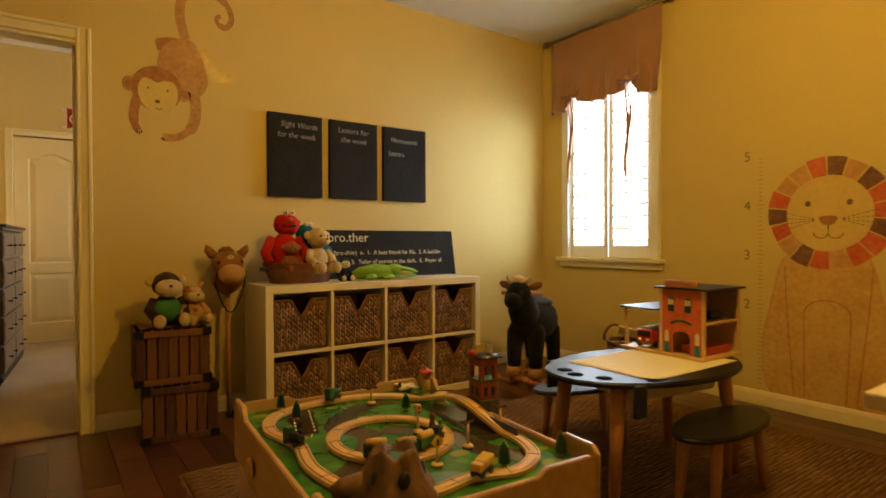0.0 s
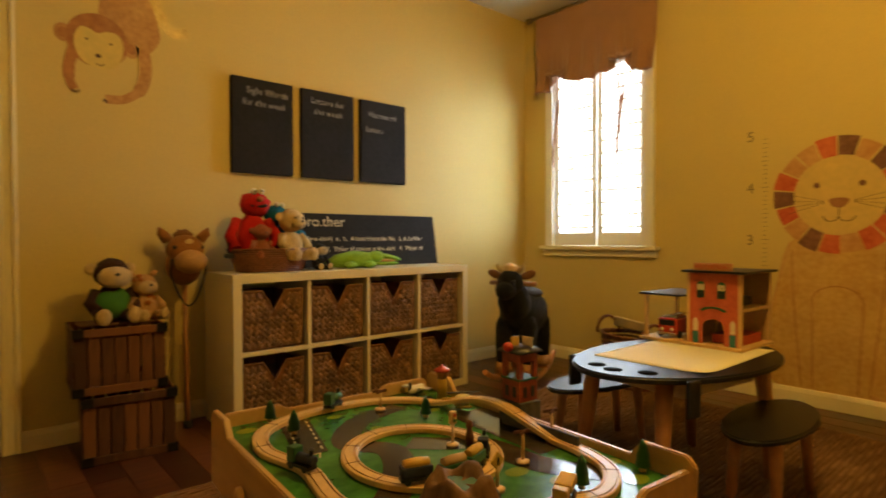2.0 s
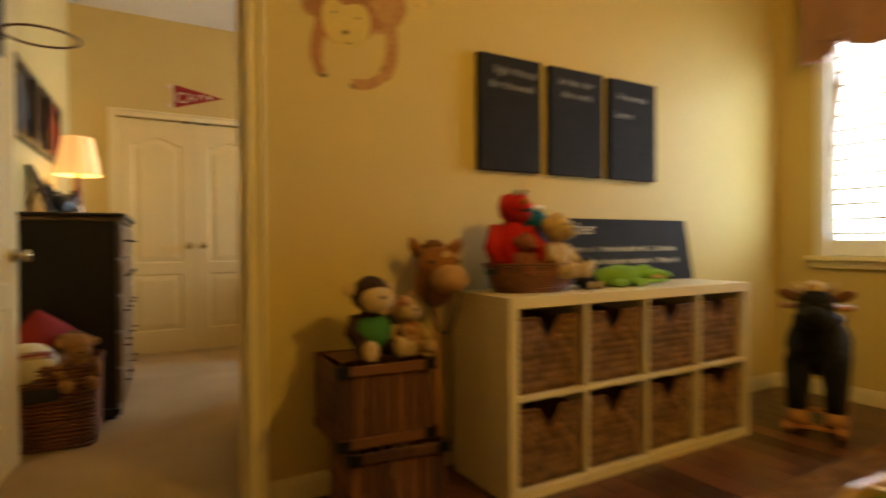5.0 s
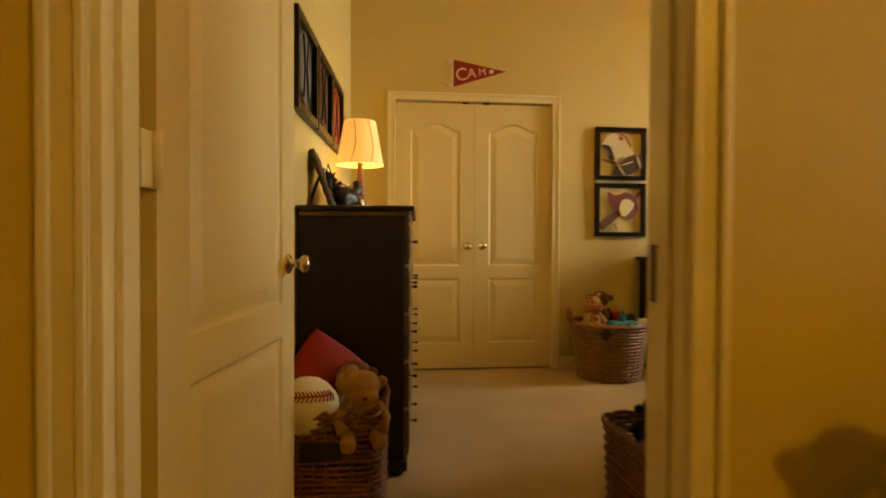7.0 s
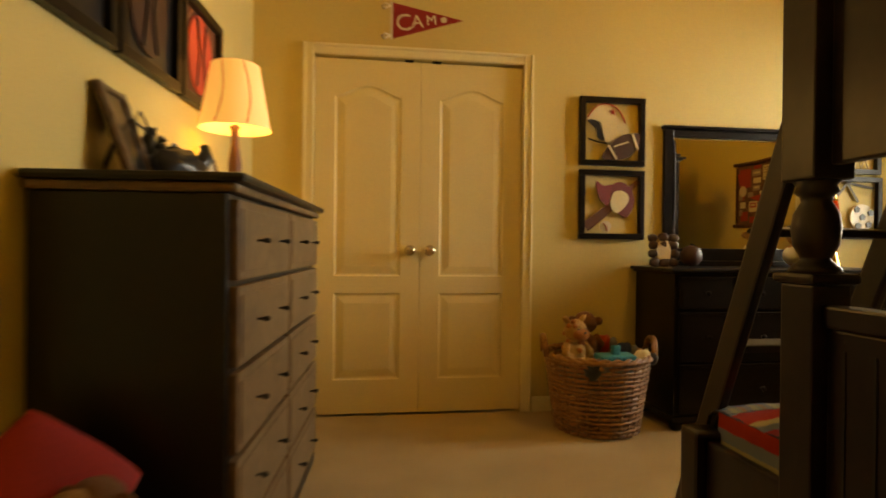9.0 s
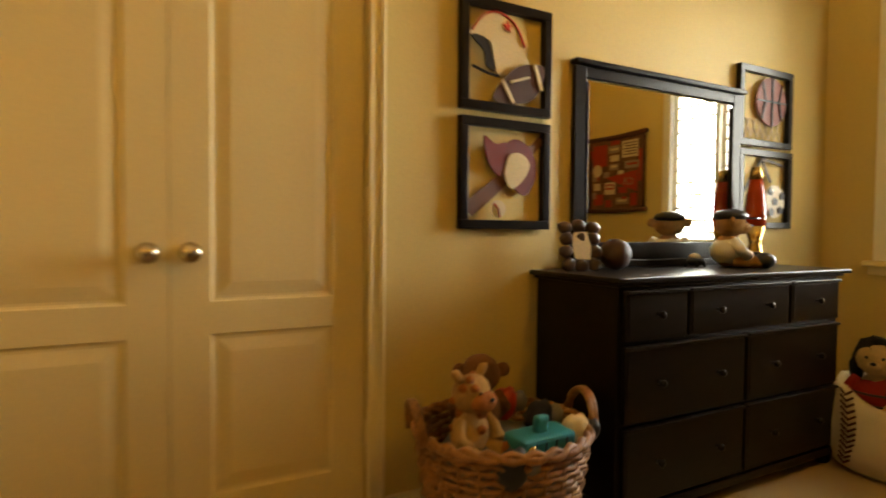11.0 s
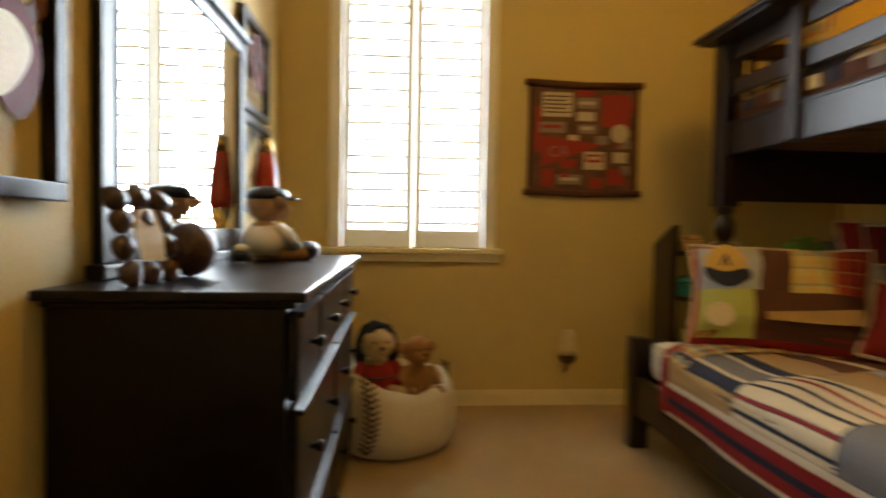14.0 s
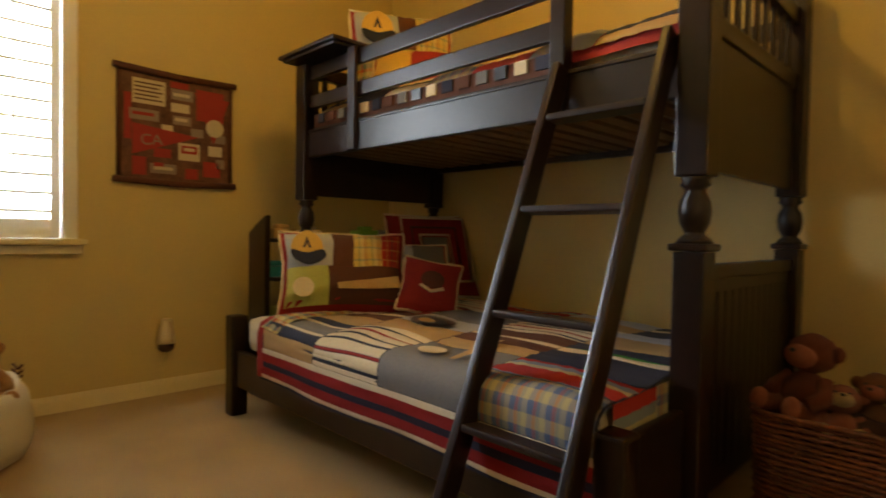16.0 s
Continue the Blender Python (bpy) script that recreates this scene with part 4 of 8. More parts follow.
# brick-red tower over the hill
BRICKP = material("toy_brick_print", (0.24, 0.035, 0.02), 0.5, 0, 90, 0.4, 0.1, (0.34, 0.07, 0.035), 20)
STONEP = material("toy_stone_print", (0.045, 0.042, 0.036), 0.6, 0, 60, 0.5, 0.2, (0.11, 0.10, 0.08), 18)
ft = thing("toy_fire_tower", on_board(1.475, 2.265, 0, -4), "red brick toy tower with black roof on a stone base", "toy tower")
part("stone_base", span(B(), (-0.040, -0.045, 0), (0.040, 0.045, 0.056), 0.002), STONEP, ft)
for z0, z1 in ((0.057, 0.118), (0.170, 0.196)):
    part("storey", span(B(), (-0.036, -0.036, z0), (0.036, 0.036, z1), 0.002), BRICKP, ft)
for sx in (-0.036, 0.022):
    for sy in (-0.036, 0.022):
        part("corner_pillar", span(B(), (sx, sy, 0.1185), (sx + 0.014, sy + 0.014, 0.1695), 0.001), BRICKP, ft)
part("ledge", span(B(), (-0.038, -0.038, 0.118), (0.038, 0.038, 0.124), 0.001), GREENP, ft)
for sx, sy, w, d in ((-0.0375, -0.022, 0.0012, 0.014), (-0.0375, 0.008, 0.0012, 0.014), (-0.022, -0.0375, 0.014, 0.0012), (0.008, -0.0375, 0.014, 0.0012)):
    part("toy_window", span(B(), (sx, sy, 0.070), (sx + w, sy + d, 0.100), 0), BLACKP, ft)
part("roof", turned(B(), [(0.066, 0.1965), (0.066, 0.201), (0.045, 0.212), (0.04, 0.213)], seg=4, rot=pose(0, 0, 0, 0, 0, 45)), BLACKP, ft)
part("bell", ball(B(), 0.015, (-0.050, -0.004, 0.214), sub=2), REDP, ft)
part("sign_board", span(B(), (0.010, -0.040, 0.210), (0.014, 0.000, 0.240), 0.001), CREAM, ft)
part("sign_board", span(B(), (-0.026, 0.006, 0.210), (0.004, 0.010, 0.240), 0.001), YELP, ft)
vw = B()
span(vw, (-0.004, -0.20, 0), (0.004, 0.07, 0.034), 0.001)
hill = thing("toy_viaduct", on_board(1.405, 2.20, 0, -4), "grey stone-printed toy viaduct wall under the raised track", "toy bridge")
part("wall", vw, STONEP, hill)

# tree-stump mountain
MOUNT = material("stump_resin", (0.12, 0.05, 0.022), 0.75, 0, 45, 0.6, 1.0, (0.24, 0.12, 0.055), 14, stretch=(1, 1, 0.3))
mt = thing("toy_mountain", on_board(0.905, 1.905, 0, 0), "brown resin tree-stump toy tunnel with an open top", "toy mountain")
mb = B()
turned(mb, [(0.105, 0), (0.098, 0.02), (0.075, 0.05), (0.060, 0.08), (0.054, 0.10), (0.050, 0.108), (0.038, 0.106), (0.030, 0.09), (0.001, 0.086)], seg=40)
for v in mb.verts:
    a = math.atan2(v.co.y, v.co.x)
    k = 1 + 0.10 * math.sin(5 * a + 1) + 0.05 * math.sin(11 * a) + 0.06 * noise.noise(v.co * 30)
    v.co.x *= k
    v.co.y *= k
    v.co.z *= 1 + 0.09 * math.sin(4 * a) * (v.co.z > 0.06)
part("stump", mb, MOUNT, mt)
part("water", turned(B(), [(0.040, 0.092), (0.036, 0.094), (0.001, 0.095)], seg=20), PONDP, mt, "glossy grey-blue painted pool")
# black lumps in the uncut stump stand in for shade inside its openings
for a in (200, 260, 330):
    part("hollow", ball(B(), (0.017, 0.010, 0.024), (0.066 * math.cos(radians(a)), 0.066 * math.sin(radians(a)), 0.055), sub=2, rot=pose(0, 0, 0, 0, 0, a + 90)), BLACKP, mt)
lg = B()
tube(lg, [(-0.06, 0.03, 0.03), (-0.11, 0.045, 0.025), (-0.135, 0.05, 0.012)], [0.03, 0.026, 0.022], 12)
part("log", lg, MOUNT, mt)


# ---- play table, benches ----
def legs(t, spots, h, mat, r0=0.026, r1=0.017, splay=0.05):
    for x, y in spots:
        n = math.hypot(x, y) or 1
        part("leg", tube(B(), [(x * (1 + splay / n), y * (1 + splay / n), 0.001), (x, y, h)], [r1, r0], 14), mat, t)


# near-black for flat discs that stand in for the shade inside cup holes
HOLE_DARK = plain("painted_hole_dark", (0.003, 0.003, 0.003), 0.95, spec=0.05)
pt = thing("play_table", pose(2.315, 2.20, 0, 0, 0, -8), "oval black-topped children's craft table with splayed wooden legs", "table")
topb = slab(B(), oval(0.475, 0.305, 56), 0.458, 0.480)
bmesh.ops.bevel(topb, geom=[e for e in topb.edges if abs(e.verts[0].co.z - e.verts[1].co.z) < 1e-5], offset=0.006, segments=3, affect="EDGES")
part("tabletop", topb, BLACKTOP, pt)
legs(pt, ((-0.30, -0.15), (-0.30, 0.15), (0.30, -0.15), (0.30, 0.15)), 0.457, PINELEG, 0.030, 0.019, 0.06)
bn = span(B(), (-0.22, -0.17, 0.375), (0.24, 0.17, 0.455), 0.03)
part("storage_bin", bn, CREAM, pt, "cream fabric storage bin")
# discs lie on the uncut top; the holes' darkness is only their colour
for x, y in ((-0.385, 0.06), (-0.40, -0.02), (-0.345, -0.12)):
    part("cup_hole", turned(B(), [(0.031, 0.4802), (0.031, 0.4812), (0.001, 0.4813)], (x, y, 0), 24), HOLE_DARK, pt)
part("roll_bracket", box(B(), (0.06, 0.018, 0.12), (-0.295, -0.25, 0.415), 0.009), BLACKP, pt)
part("roll_bracket", box(B(), (0.06, 0.018, 0.12), (-0.295, 0.25, 0.415), 0.009), BLACKP, pt)
pp = B()
nx, ny = 16, 14
grid = [[None] * (ny + 1) for _ in range(nx + 1)]
for i in range(nx + 1):
    for j in range(ny + 1):
        x, y = 2.065 + 0.60 * i / nx, 1.985 + 0.425 * j / ny
        curl = max(0.0, 0.10 - math.hypot(x - 2.065, y - 1.985)) ** 1.6 * 0.35
        grid[i][j] = pp.verts.new((x, y, 0.4815 + curl))
for i in range(nx):
    for j in range(ny):
        pp.faces.new((grid[i][j], grid[i + 1][j], grid[i + 1][j + 1], grid[i][j + 1])).smooth = True
pps = solid("paper_sheet", pp, PAPER, "large blank cream drawing paper lying on the craft table", "paper", "thing")
sd = pps.modifiers.new("thick", "SOLIDIFY")
sd.thickness, sd.offset = 0.0005, 1


def bench(m, label):
    t = thing("bench", m, label, "bench", "benches at the craft table")
    bm = slab(B(), oval(0.300, 0.130, 44), 0.277, 0.297)
    bmesh.ops.bevel(bm, geom=[e for e in bm.edges if abs(e.verts[0].co.z - e.verts[1].co.z) < 1e-5], offset=0.006, segments=3, affect="EDGES")
    part("seat", bm, BLACKTOP, t)
    legs(t, ((-0.17, -0.06), (-0.17, 0.06), (0.17, -0.06), (0.17, 0.06)), 0.276, PINELEG, 0.022, 0.015, 0.03)


bench(pose(2.37, 1.895, 0.004, 0, 0, 3), "oval black bench with tapered wooden legs beside the craft table")
bench(pose(2.40, 2.60, 0.004, 0, 0, -8), "oval black bench partly tucked under the craft table")


# ---- toy fire station ----
fs = thing("toy_fire_station", pose(2.525, 2.055, 0.4835, 0, 0, -2), "wooden toy fire station with red brick-print front on the table", "toy fire station")
part("base", span(B(), (-0.025, -0.01, 0), (0.28, 0.42, 0.012), 0.002), TRACKW, fs)
for x, y, z1 in ((0, 0, 0.30), (0, 0.205, 0.30), (0.262, 0, 0.30), (0.262, 0.205, 0.30), (0.0, 0.40, 0.195), (0.262, 0.40, 0.195)):
    part("post", span(B(), (x, y, 0.0125), (x + 0.014, y + 0.014, z1), 0.001), TRACKW, fs)
part("upper_floor", span(B(), (0.0145, 0.002, 0.150), (0.262, 0.217, 0.162), 0.001), TRACKW, fs)
part("back_wall", span(B(), (0.2765, 0, 0.0125), (0.281, 0.219, 0.30), 0.001), TRACKW, fs)
part("inner_wall", span(B(), (0.0145, 0.2195, 0.0125), (0.262, 0.223, 0.30), 0.001), TRACKW, fs)
part("roof", span(B(), (-0.02, -0.02, 0.3005), (0.295, 0.235, 0.310), 0.002), BLACKTOP, fs)
part("garage_roof", span(B(), (-0.018, 0.236, 0.1955), (0.29, 0.43, 0.204), 0.002), BLACKTOP, fs)
mface = pose(0.0, 0.2045, 0.0, 90, 0, -90)
fr = B()
outl = [(0.0, 0.0125), (0.052, 0.0125)] + [(0.052, 0.085)] + [(0.0955 - 0.0435 * math.cos(a), 0.085 + 0.03 * math.sin(a)) for a in [math.pi * k / 10 for k in range(1, 10)]] + [(0.139, 0.085), (0.139, 0.0125), (0.190, 0.0125), (0.190, 0.299), (0.0, 0.299)]
slab(fr, outl, -0.004, 0.001, mface)
part("front_wall", fr, material("fire_brick_print", (0.48, 0.075, 0.03), 0.45, 0, 120, 0.25, 0.1, (0.60, 0.13, 0.06), 25), fs)
for x in (0.045, 0.128):
    win = B()
    slab(win, [(x - 0.016, 0.20), (x + 0.016, 0.20)] + [(x + 0.016 * math.cos(a), 0.252 + 0.014 * math.sin(a)) for a in [math.pi * k / 8 for k in range(9)]], 0.0012, 0.003, mface)
    part("window_surround", win, GREENP, fs)
    for dx in (-0.013, 0.0015):
        for z in (0.204, 0.231):
            slab_b = slab(B(), [(x + dx, z), (x + dx + 0.0115, z), (x + dx + 0.0115, z + 0.023), (x + dx, z + 0.023)], 0.0032, 0.0038, mface)
            part("window_pane", slab_b, CREAM if z > 0.21 else BLACKP, fs)
arch = [(0.0955 + r * math.cos(a), 0.135 + 0.5 * r * math.sin(a)) for r, rev in ((0.062, 0), (0.046, 1)) for a in ([math.pi * (0.15 + 0.7 * k / 8) for k in range(9)] if not rev else [math.pi * (0.85 - 0.7 * k / 8) for k in range(9)])]
part("name_band", slab(B(), arch, 0.0012, 0.003, mface), GREENP, fs)
for x in (0.012, 0.160):
    part("toy_door", slab(B(), [(x, 0.013), (x + 0.024, 0.013), (x + 0.024, 0.06), (x, 0.06)], 0.0012, 0.003, mface), plain("teal_paint", (0.02, 0.16, 0.18), 0.4), fs)
    part("toy_door_glass", slab(B(), [(x + 0.002, 0.063), (x + 0.022, 0.063), (x + 0.022, 0.105), (x + 0.012, 0.118), (x + 0.002, 0.105)], 0.0012, 0.003, mface), CREAM, fs)
sb = part("sign_board", span(B(), (-0.012, 0.035, 0.3105), (0.004, 0.185, 0.342), 0.003), PINELEG, fs)
letters("sign_text", "FIRE STATION", 0.0205, REDP, fs, Matrix.Translation((-0.0126, 0.181, 0.319)) @ ONWALL_E, thick=0.0003, label="red lettering")
part("rug_red", span(B(), (0.05, 0.02, 0.0125), (0.24, 0.14, 0.05), 0.003), REDP, fs, "red toy engine body inside")
part("toy_radio", span(B(), (0.13, 0.05, 0.1625), (0.22, 0.11, 0.20), 0.01), BLACKP, fs)
ftk = thing("toy_fire_truck", pose(2.60, 2.365, 0.496, 0, 0, 180), "red toy fire truck parked in the toy garage", "toy fire truck")
part("body", span(B(), (-0.10, -0.042, 0.016), (0.055, 0.042, 0.085), 0.008), REDP, ftk)
part("windscreen", span(B(), (0.0552, -0.034, 0.054), (0.058, 0.034, 0.078), 0.001), BLACKP, ftk)
part("bumper", span(B(), (0.0552, -0.042, 0.014), (0.063, 0.042, 0.026), 0.002), NICKEL, ftk)
part("ladder", span(B(), (-0.10, -0.014, 0.0905), (0.03, 0.014, 0.098), 0.002), NICKEL, ftk)
part("light_bar", span(B(), (0.02, -0.03, 0.0855), (0.04, 0.03, 0.094), 0.002), CREAM, ftk)
for sy in (-0.022, 0.022):
    part("headlight", ball(B(), 0.008, (0.0575, sy, 0.037), sub=2), CREAM, ftk)
for sx in (-0.07, 0.03):
    for sy in (-0.046, 0.036):
        part("wheel", turned(B(), [(0.016, 0), (0.016, 0.010)], (sx, sy, 0.016), 16, pose(0, 0, 0, -90, 0, 0)), BLACKP, ftk)


# ---- rocking bull ----
rb = thing("rocking_bull", pose(3.06, 3.63, 0, 0, 0, 203) @ Matrix.Diagonal((0.94, 0.94, 0.94, 1)), "black plush bull on curved wooden rockers with a wooden handle", "rocking toy")
bb = B()
ball(bb, (0.28, 0.155, 0.165), (-0.04, 0, 0.46), 0.05)
ball(bb, (0.12, 0.11, 0.17), (0.17, 0, 0.55), 0.05, rot=pose(0, 0, 0, 0, 30, 0))
part("body", bb, F_BLACK, rb)
hd = B()
ball(hd, (0.10, 0.085, 0.095), (0.26, 0, 0.69), 0.05)
ball(hd, (0.085, 0.065, 0.06), (0.345, 0, 0.645), 0.05)
head = part("head", hd, F_BLACK, rb)
for s in (-1, 1):
    part("ear", ball(B(), (0.02, 0.055, 0.028), (0.23, s * 0.115, 0.745), 0.1, rot=pose(0, 0, 0, 20 * s, 0, 0)), F_BROWN, head)
    part("horn", tube(B(), [(0.25, s * 0.05, 0.765), (0.255, s * 0.085, 0.79), (0.265, s * 0.09, 0.815)], [0.02, 0.015, 0.006], 10), F_CREAM, head)
    part("eye", ball(B(), 0.012, (0.335, s * 0.052, 0.705), sub=2), BLACKP, head)
part("forelock", ball(B(), (0.05, 0.05, 0.035), (0.25, 0, 0.785), 0.5), F_CREAM, head)
part("bridle", tube(B(), [(0.345, 0.068 * math.cos(a), 0.655 + 0.062 * math.sin(a)) for a in [2 * math.pi * k / 20 for k in range(20)]], 0.006, 6, True), NAVY, head)
part("handle", tube(B(), [(0.20, -0.16, 0.685), (0.20, 0.16, 0.685)], 0.015, 14), PINELEG, rb, "turned wooden handle")
part("saddle", ball(B(), (0.14, 0.125, 0.05), (-0.06, 0, 0.595), 0.05), plain("grey_saddle_cloth", (0.03, 0.03, 0.034), 0.8), rb)
for x, y in ((0.15, 0.085), (0.15, -0.085), (-0.19, 0.09), (-0.19, -0.09)):
    lb = B()
    tube(lb, [(x * 0.72, y * 0.72, 0.47), (x * 0.85, y * 0.9, 0.38), (x, y, 0.27), (x * 1.05, y, 0.14)], [0.055, 0.072, 0.056, 0.048], 16)
    lgp = part("leg", lb, F_BLACK, rb)
    part("hoof", tube(B(), [(x * 1.05, y, 0.142), (x * 1.06, y, 0.072)], [0.050, 0.056], 16), F_TAN, lgp)
part("tail", tube(B(), [(-0.30, 0, 0.52), (-0.36, 0, 0.42), (-0.37, 0.01, 0.30)], [0.02, 0.015, 0.022], 10), F_BLACK, rb)
for s in (-1, 1):
    part("rocker", tube(B(), [(-0.42 + 0.84 * k / 16, s * 0.115, 0.020 + 0.10 * (abs(k - 8) / 8) ** 2.4) for k in range(17)], 0.019, 10), PINELEG, rb, "bent wooden rocker")
for x in (-0.2, 0.16):
    part("crossbar", span(B(), (x - 0.03, -0.135, 0.042), (x + 0.03, 0.135, 0.066), 0.006), PINELEG, rb)


# ---- woven baskets ----
def woven_basket(name, m, rx, ry, h, mat, label, flare=0.85, rows=14, stakes=30, rod=0.011, square=2.0, handles=True):
    """A basket of wavy rods round upright stakes; square rounds the plan from oval (2) towards a box (6)."""
    t = thing(name, m, label, "basket")

    def plan(a, k):
        c, s = math.cos(a), math.sin(a)
        q = (abs(c) ** square + abs(s) ** square) ** (-1 / square)
        return rx * k * q * c, ry * k * q * s
    n = stakes * 2
    for r in range(rows):
        z = 0.012 + (h - 0.02) * r / (rows - 1)
        k = flare + (1 - flare) * z / h
        pts = []
        for j in range(n):
            a = 2 * math.pi * j / n
            x, y = plan(a, k)
            d = (rod * 0.55) * (1 if (j + r) % 2 else -1)
            pts.append((x + d * math.cos(a), y + d * math.sin(a), z + 0.002 * math.sin(3 * a + r)))
        part("weaver", tube(B(), pts, rod * 0.78, 6, True), mat, t)
    st = B()
    for j in range(stakes):
        a = 2 * math.pi * j / stakes
        x0, y0 = plan(a, flare)
        x1, y1 = plan(a, 1.0)
        tube(st, [(x0, y0, 0.004), (x1, y1, h)], rod * 0.55, 5)
    tagged(part("stake_ring", st, mat, t), kind="stuff")
    part("base", slab(B(), [plan(2 * math.pi * j / 32, flare) for j in range(32)], 0.003, 0.012), mat, t)
    rim = B()
    for ph in (0, math.pi):
        tube(rim, [(plan(2 * math.pi * j / 96, 1.01)[0] + 0.007 * math.cos(j * 0.9 + ph), plan(2 * math.pi * j / 96, 1.01)[1] + 0.007 * math.sin(j * 0.9 + ph), h + 0.008 * math.sin(j * 0.9 + ph)) for j in range(96)], rod * 0.9, 6, True)
    part("rim", rim, mat, t)
    if handles:
        for s in (-1, 1):
            hb_ = B()
            for o in (0.0, 0.012):
                tube(hb_, [(s * rx * (1.0 + 0.05 * math.sin(math.pi * k / 10)) + o * s, 0.085 * math.cos(math.pi * k / 10), h - 0.01 + 0.105 * math.sin(math.pi * k / 10)) for k in range(11)], rod * 0.85, 7)
            part("handle", hb_, mat, t)
    return t


woven_basket("toy_basket", pose(3.42, 3.06, 0.002, 0, 0, 68), 0.211, 0.133, 0.315, REDWILLOW, "reddish-brown oval wicker basket of toys by the wall", 0.9, 13, 26, 0.010)
dm = thing("toy_drum_lid", pose(3.44, 3.06, 0.352, 8, 14, 10), "cream round toy box with dark printed marks, in the basket", "toy")
part("body", turned(B(), [(0.11, 0), (0.11, 0.04), (0.115, 0.042), (0.115, 0.055), (0.001, 0.056)], seg=28), CREAM, dm)
for k in range(5):
    a = 2 * math.pi * k / 5
    part("mark", box(B(), (0.035, 0.012, 0.001), (0.07 * math.cos(a), 0.07 * math.sin(a), 0.0566), 0, pose(0, 0, 0, 0, 0, 72 * k)), REDP if k % 2 else BROWNC, dm)


# ---- valance on its rod ----
va = thing("valance", pose(XA - 0.045, 3.545, 0), "rust-pink linen tie-up valance gathered with hanging ties", "curtain")
vb = B()
NU, NV = 72, 26
gv = [[None] * (NV + 1) for _ in range(NU + 1)]
W2 = 0.505
for i in range(NU + 1):
    y = -W2 + 2 * W2 * i / NU
    d1, d2 = abs(y - 0.285), abs(y + 0.255)
    centre = 2.095 - 0.02 * math.cos(y * 10)
    tail = 2.055 if y > 0 else 2.045
    tie = math.exp(-(min(d1, d2) / 0.045) ** 2)
    side = 1 / (1 + math.exp(-(abs(y) - 0.30) / 0.025))
    bottom = centre * (1 - side) + tail * side + tie * 0.06
    for j in range(NV + 1):
        v = j / NV
        z = 2.655 + (bottom - 2.655) * v
        puff = (v ** 3) * (0.030 * math.sin(y * 46) + 0.035) * (1 - tie)
        gather = (v ** 4) * (0.018 * math.sin(y * 110 + 1.3))
        x = -0.012 - puff - gather + 0.006 * math.sin(y * 22)
        gv[i][j] = vb.verts.new((x, y, z))
for i in range(NU):
    for j in range(NV):
        vb.faces.new((gv[i][j], gv[i + 1][j], gv[i + 1][j + 1], gv[i][j + 1])).smooth = True
cl = part("cloth", vb, LINEN, va)
sm = cl.modifiers.new("thick", "SOLIDIFY")
sm.thickness = 0.003
for y in (0.285, -0.255):
    kn = part("knot", ball(B(), (0.022, 0.035, 0.022), (-0.05, y, 2.175), 0.6), LINEN, va)
    for s in (-1, 1):
        part("bow_loop", ball(B(), (0.012, 0.042, 0.016), (-0.055, y + s * 0.055, 2.18 - 0.005), 0.4, rot=pose(0, 0, 0, 18 * s, 0, 0)), LINEN, va)
    for s, ln in ((0.006, 0.70), (-0.014, 0.52)):
        tb_ = B()
        pts = [(-0.05 - 0.006 * math.sin(k * 0.8), y + s + 0.012 * math.sin(k * 0.55 + s * 300), 2.165 - ln * k / 12) for k in range(13)]
        tube(tb_, pts, [0.006] * 5 + [0.010, 0.011, 0.012, 0.012, 0.011, 0.010, 0.010, 0.003], 6)
        part("tie", tb_, LINEN, va)
rd = part("rod", tube(B(), [(-0.012, -0.56, 2.662), (-0.012, 0.55, 2.662)], 0.011, 12), PEWTER, va, "dark metal curtain rod")
for s in (-1, 1):
    part("finial", turned(B(), [(0.012, 0), (0.020, 0.008), (0.012, 0.016), (0.024, 0.034), (0.022, 0.048), (0.008, 0.058), (0.001, 0.060)], (-0.012, s * 0.55, 2.662), 18, pose(0, 0, 0, 90 * -s, 0, 0)), PEWTER, rd)
    part("bracket", box(B(), (0.055, 0.016, 0.016), (0.018, s * 0.50, 2.662), 0.004), PEWTER, rd)


# ---- painted lion with growth chart ----
def wash(name, c, d):
    return material(name, c, 0.55, 0, 40, 0.25, 0.1, d, 5, spec=0.4)


L_BODY, L_FACE = wash("mural_body", (0.66, 0.36, 0.09), (0.68, 0.46, 0.15)), wash("mural_face", (0.74, 0.54, 0.17), (0.70, 0.50, 0.16))
L_RED, L_ORANGE, L_BROWN, L_PEACH = wash("mural_red", (0.58, 0.075, 0.035), (0.68, 0.18, 0.07)), wash("mural_orange", (0.62, 0.26, 0.08), (0.68, 0.38, 0.14)), wash("mural_brown", (0.13, 0.045, 0.03), (0.28, 0.13, 0.08)), wash("mural_peach", (0.60, 0.28, 0.09), (0.66, 0.40, 0.15))
M_FUR, M_FUR2, M_FACE, L_LINE, CHARTL = wash("mural_monkey", (0.45, 0.19, 0.055), (0.58, 0.33, 0.10)), wash("mural_monkey_dark", (0.34, 0.12, 0.035), (0.46, 0.20, 0.06)), wash("mural_monkey_face", (0.74, 0.58, 0.16), (0.70, 0.52, 0.14)), plain("mural_line", (0.10, 0.045, 0.02), 0.6, bump=0), plain("chart_line", (0.20, 0.14, 0.06), 0.6, bump=0)
ML = Matrix.Translation((XA, 0, 0)) @ ONWALL_E
lion = thing("lion_mural", pose(0, 0, 0), "large watercolour lion painted on the yellow wall", "mural")


def painted(t, name, outline, mat, m, k):
    part(name, slab(B(), outline, 0.0004 + 0.0005 * k, 0.0008 + 0.0005 * k, m), mat, t)


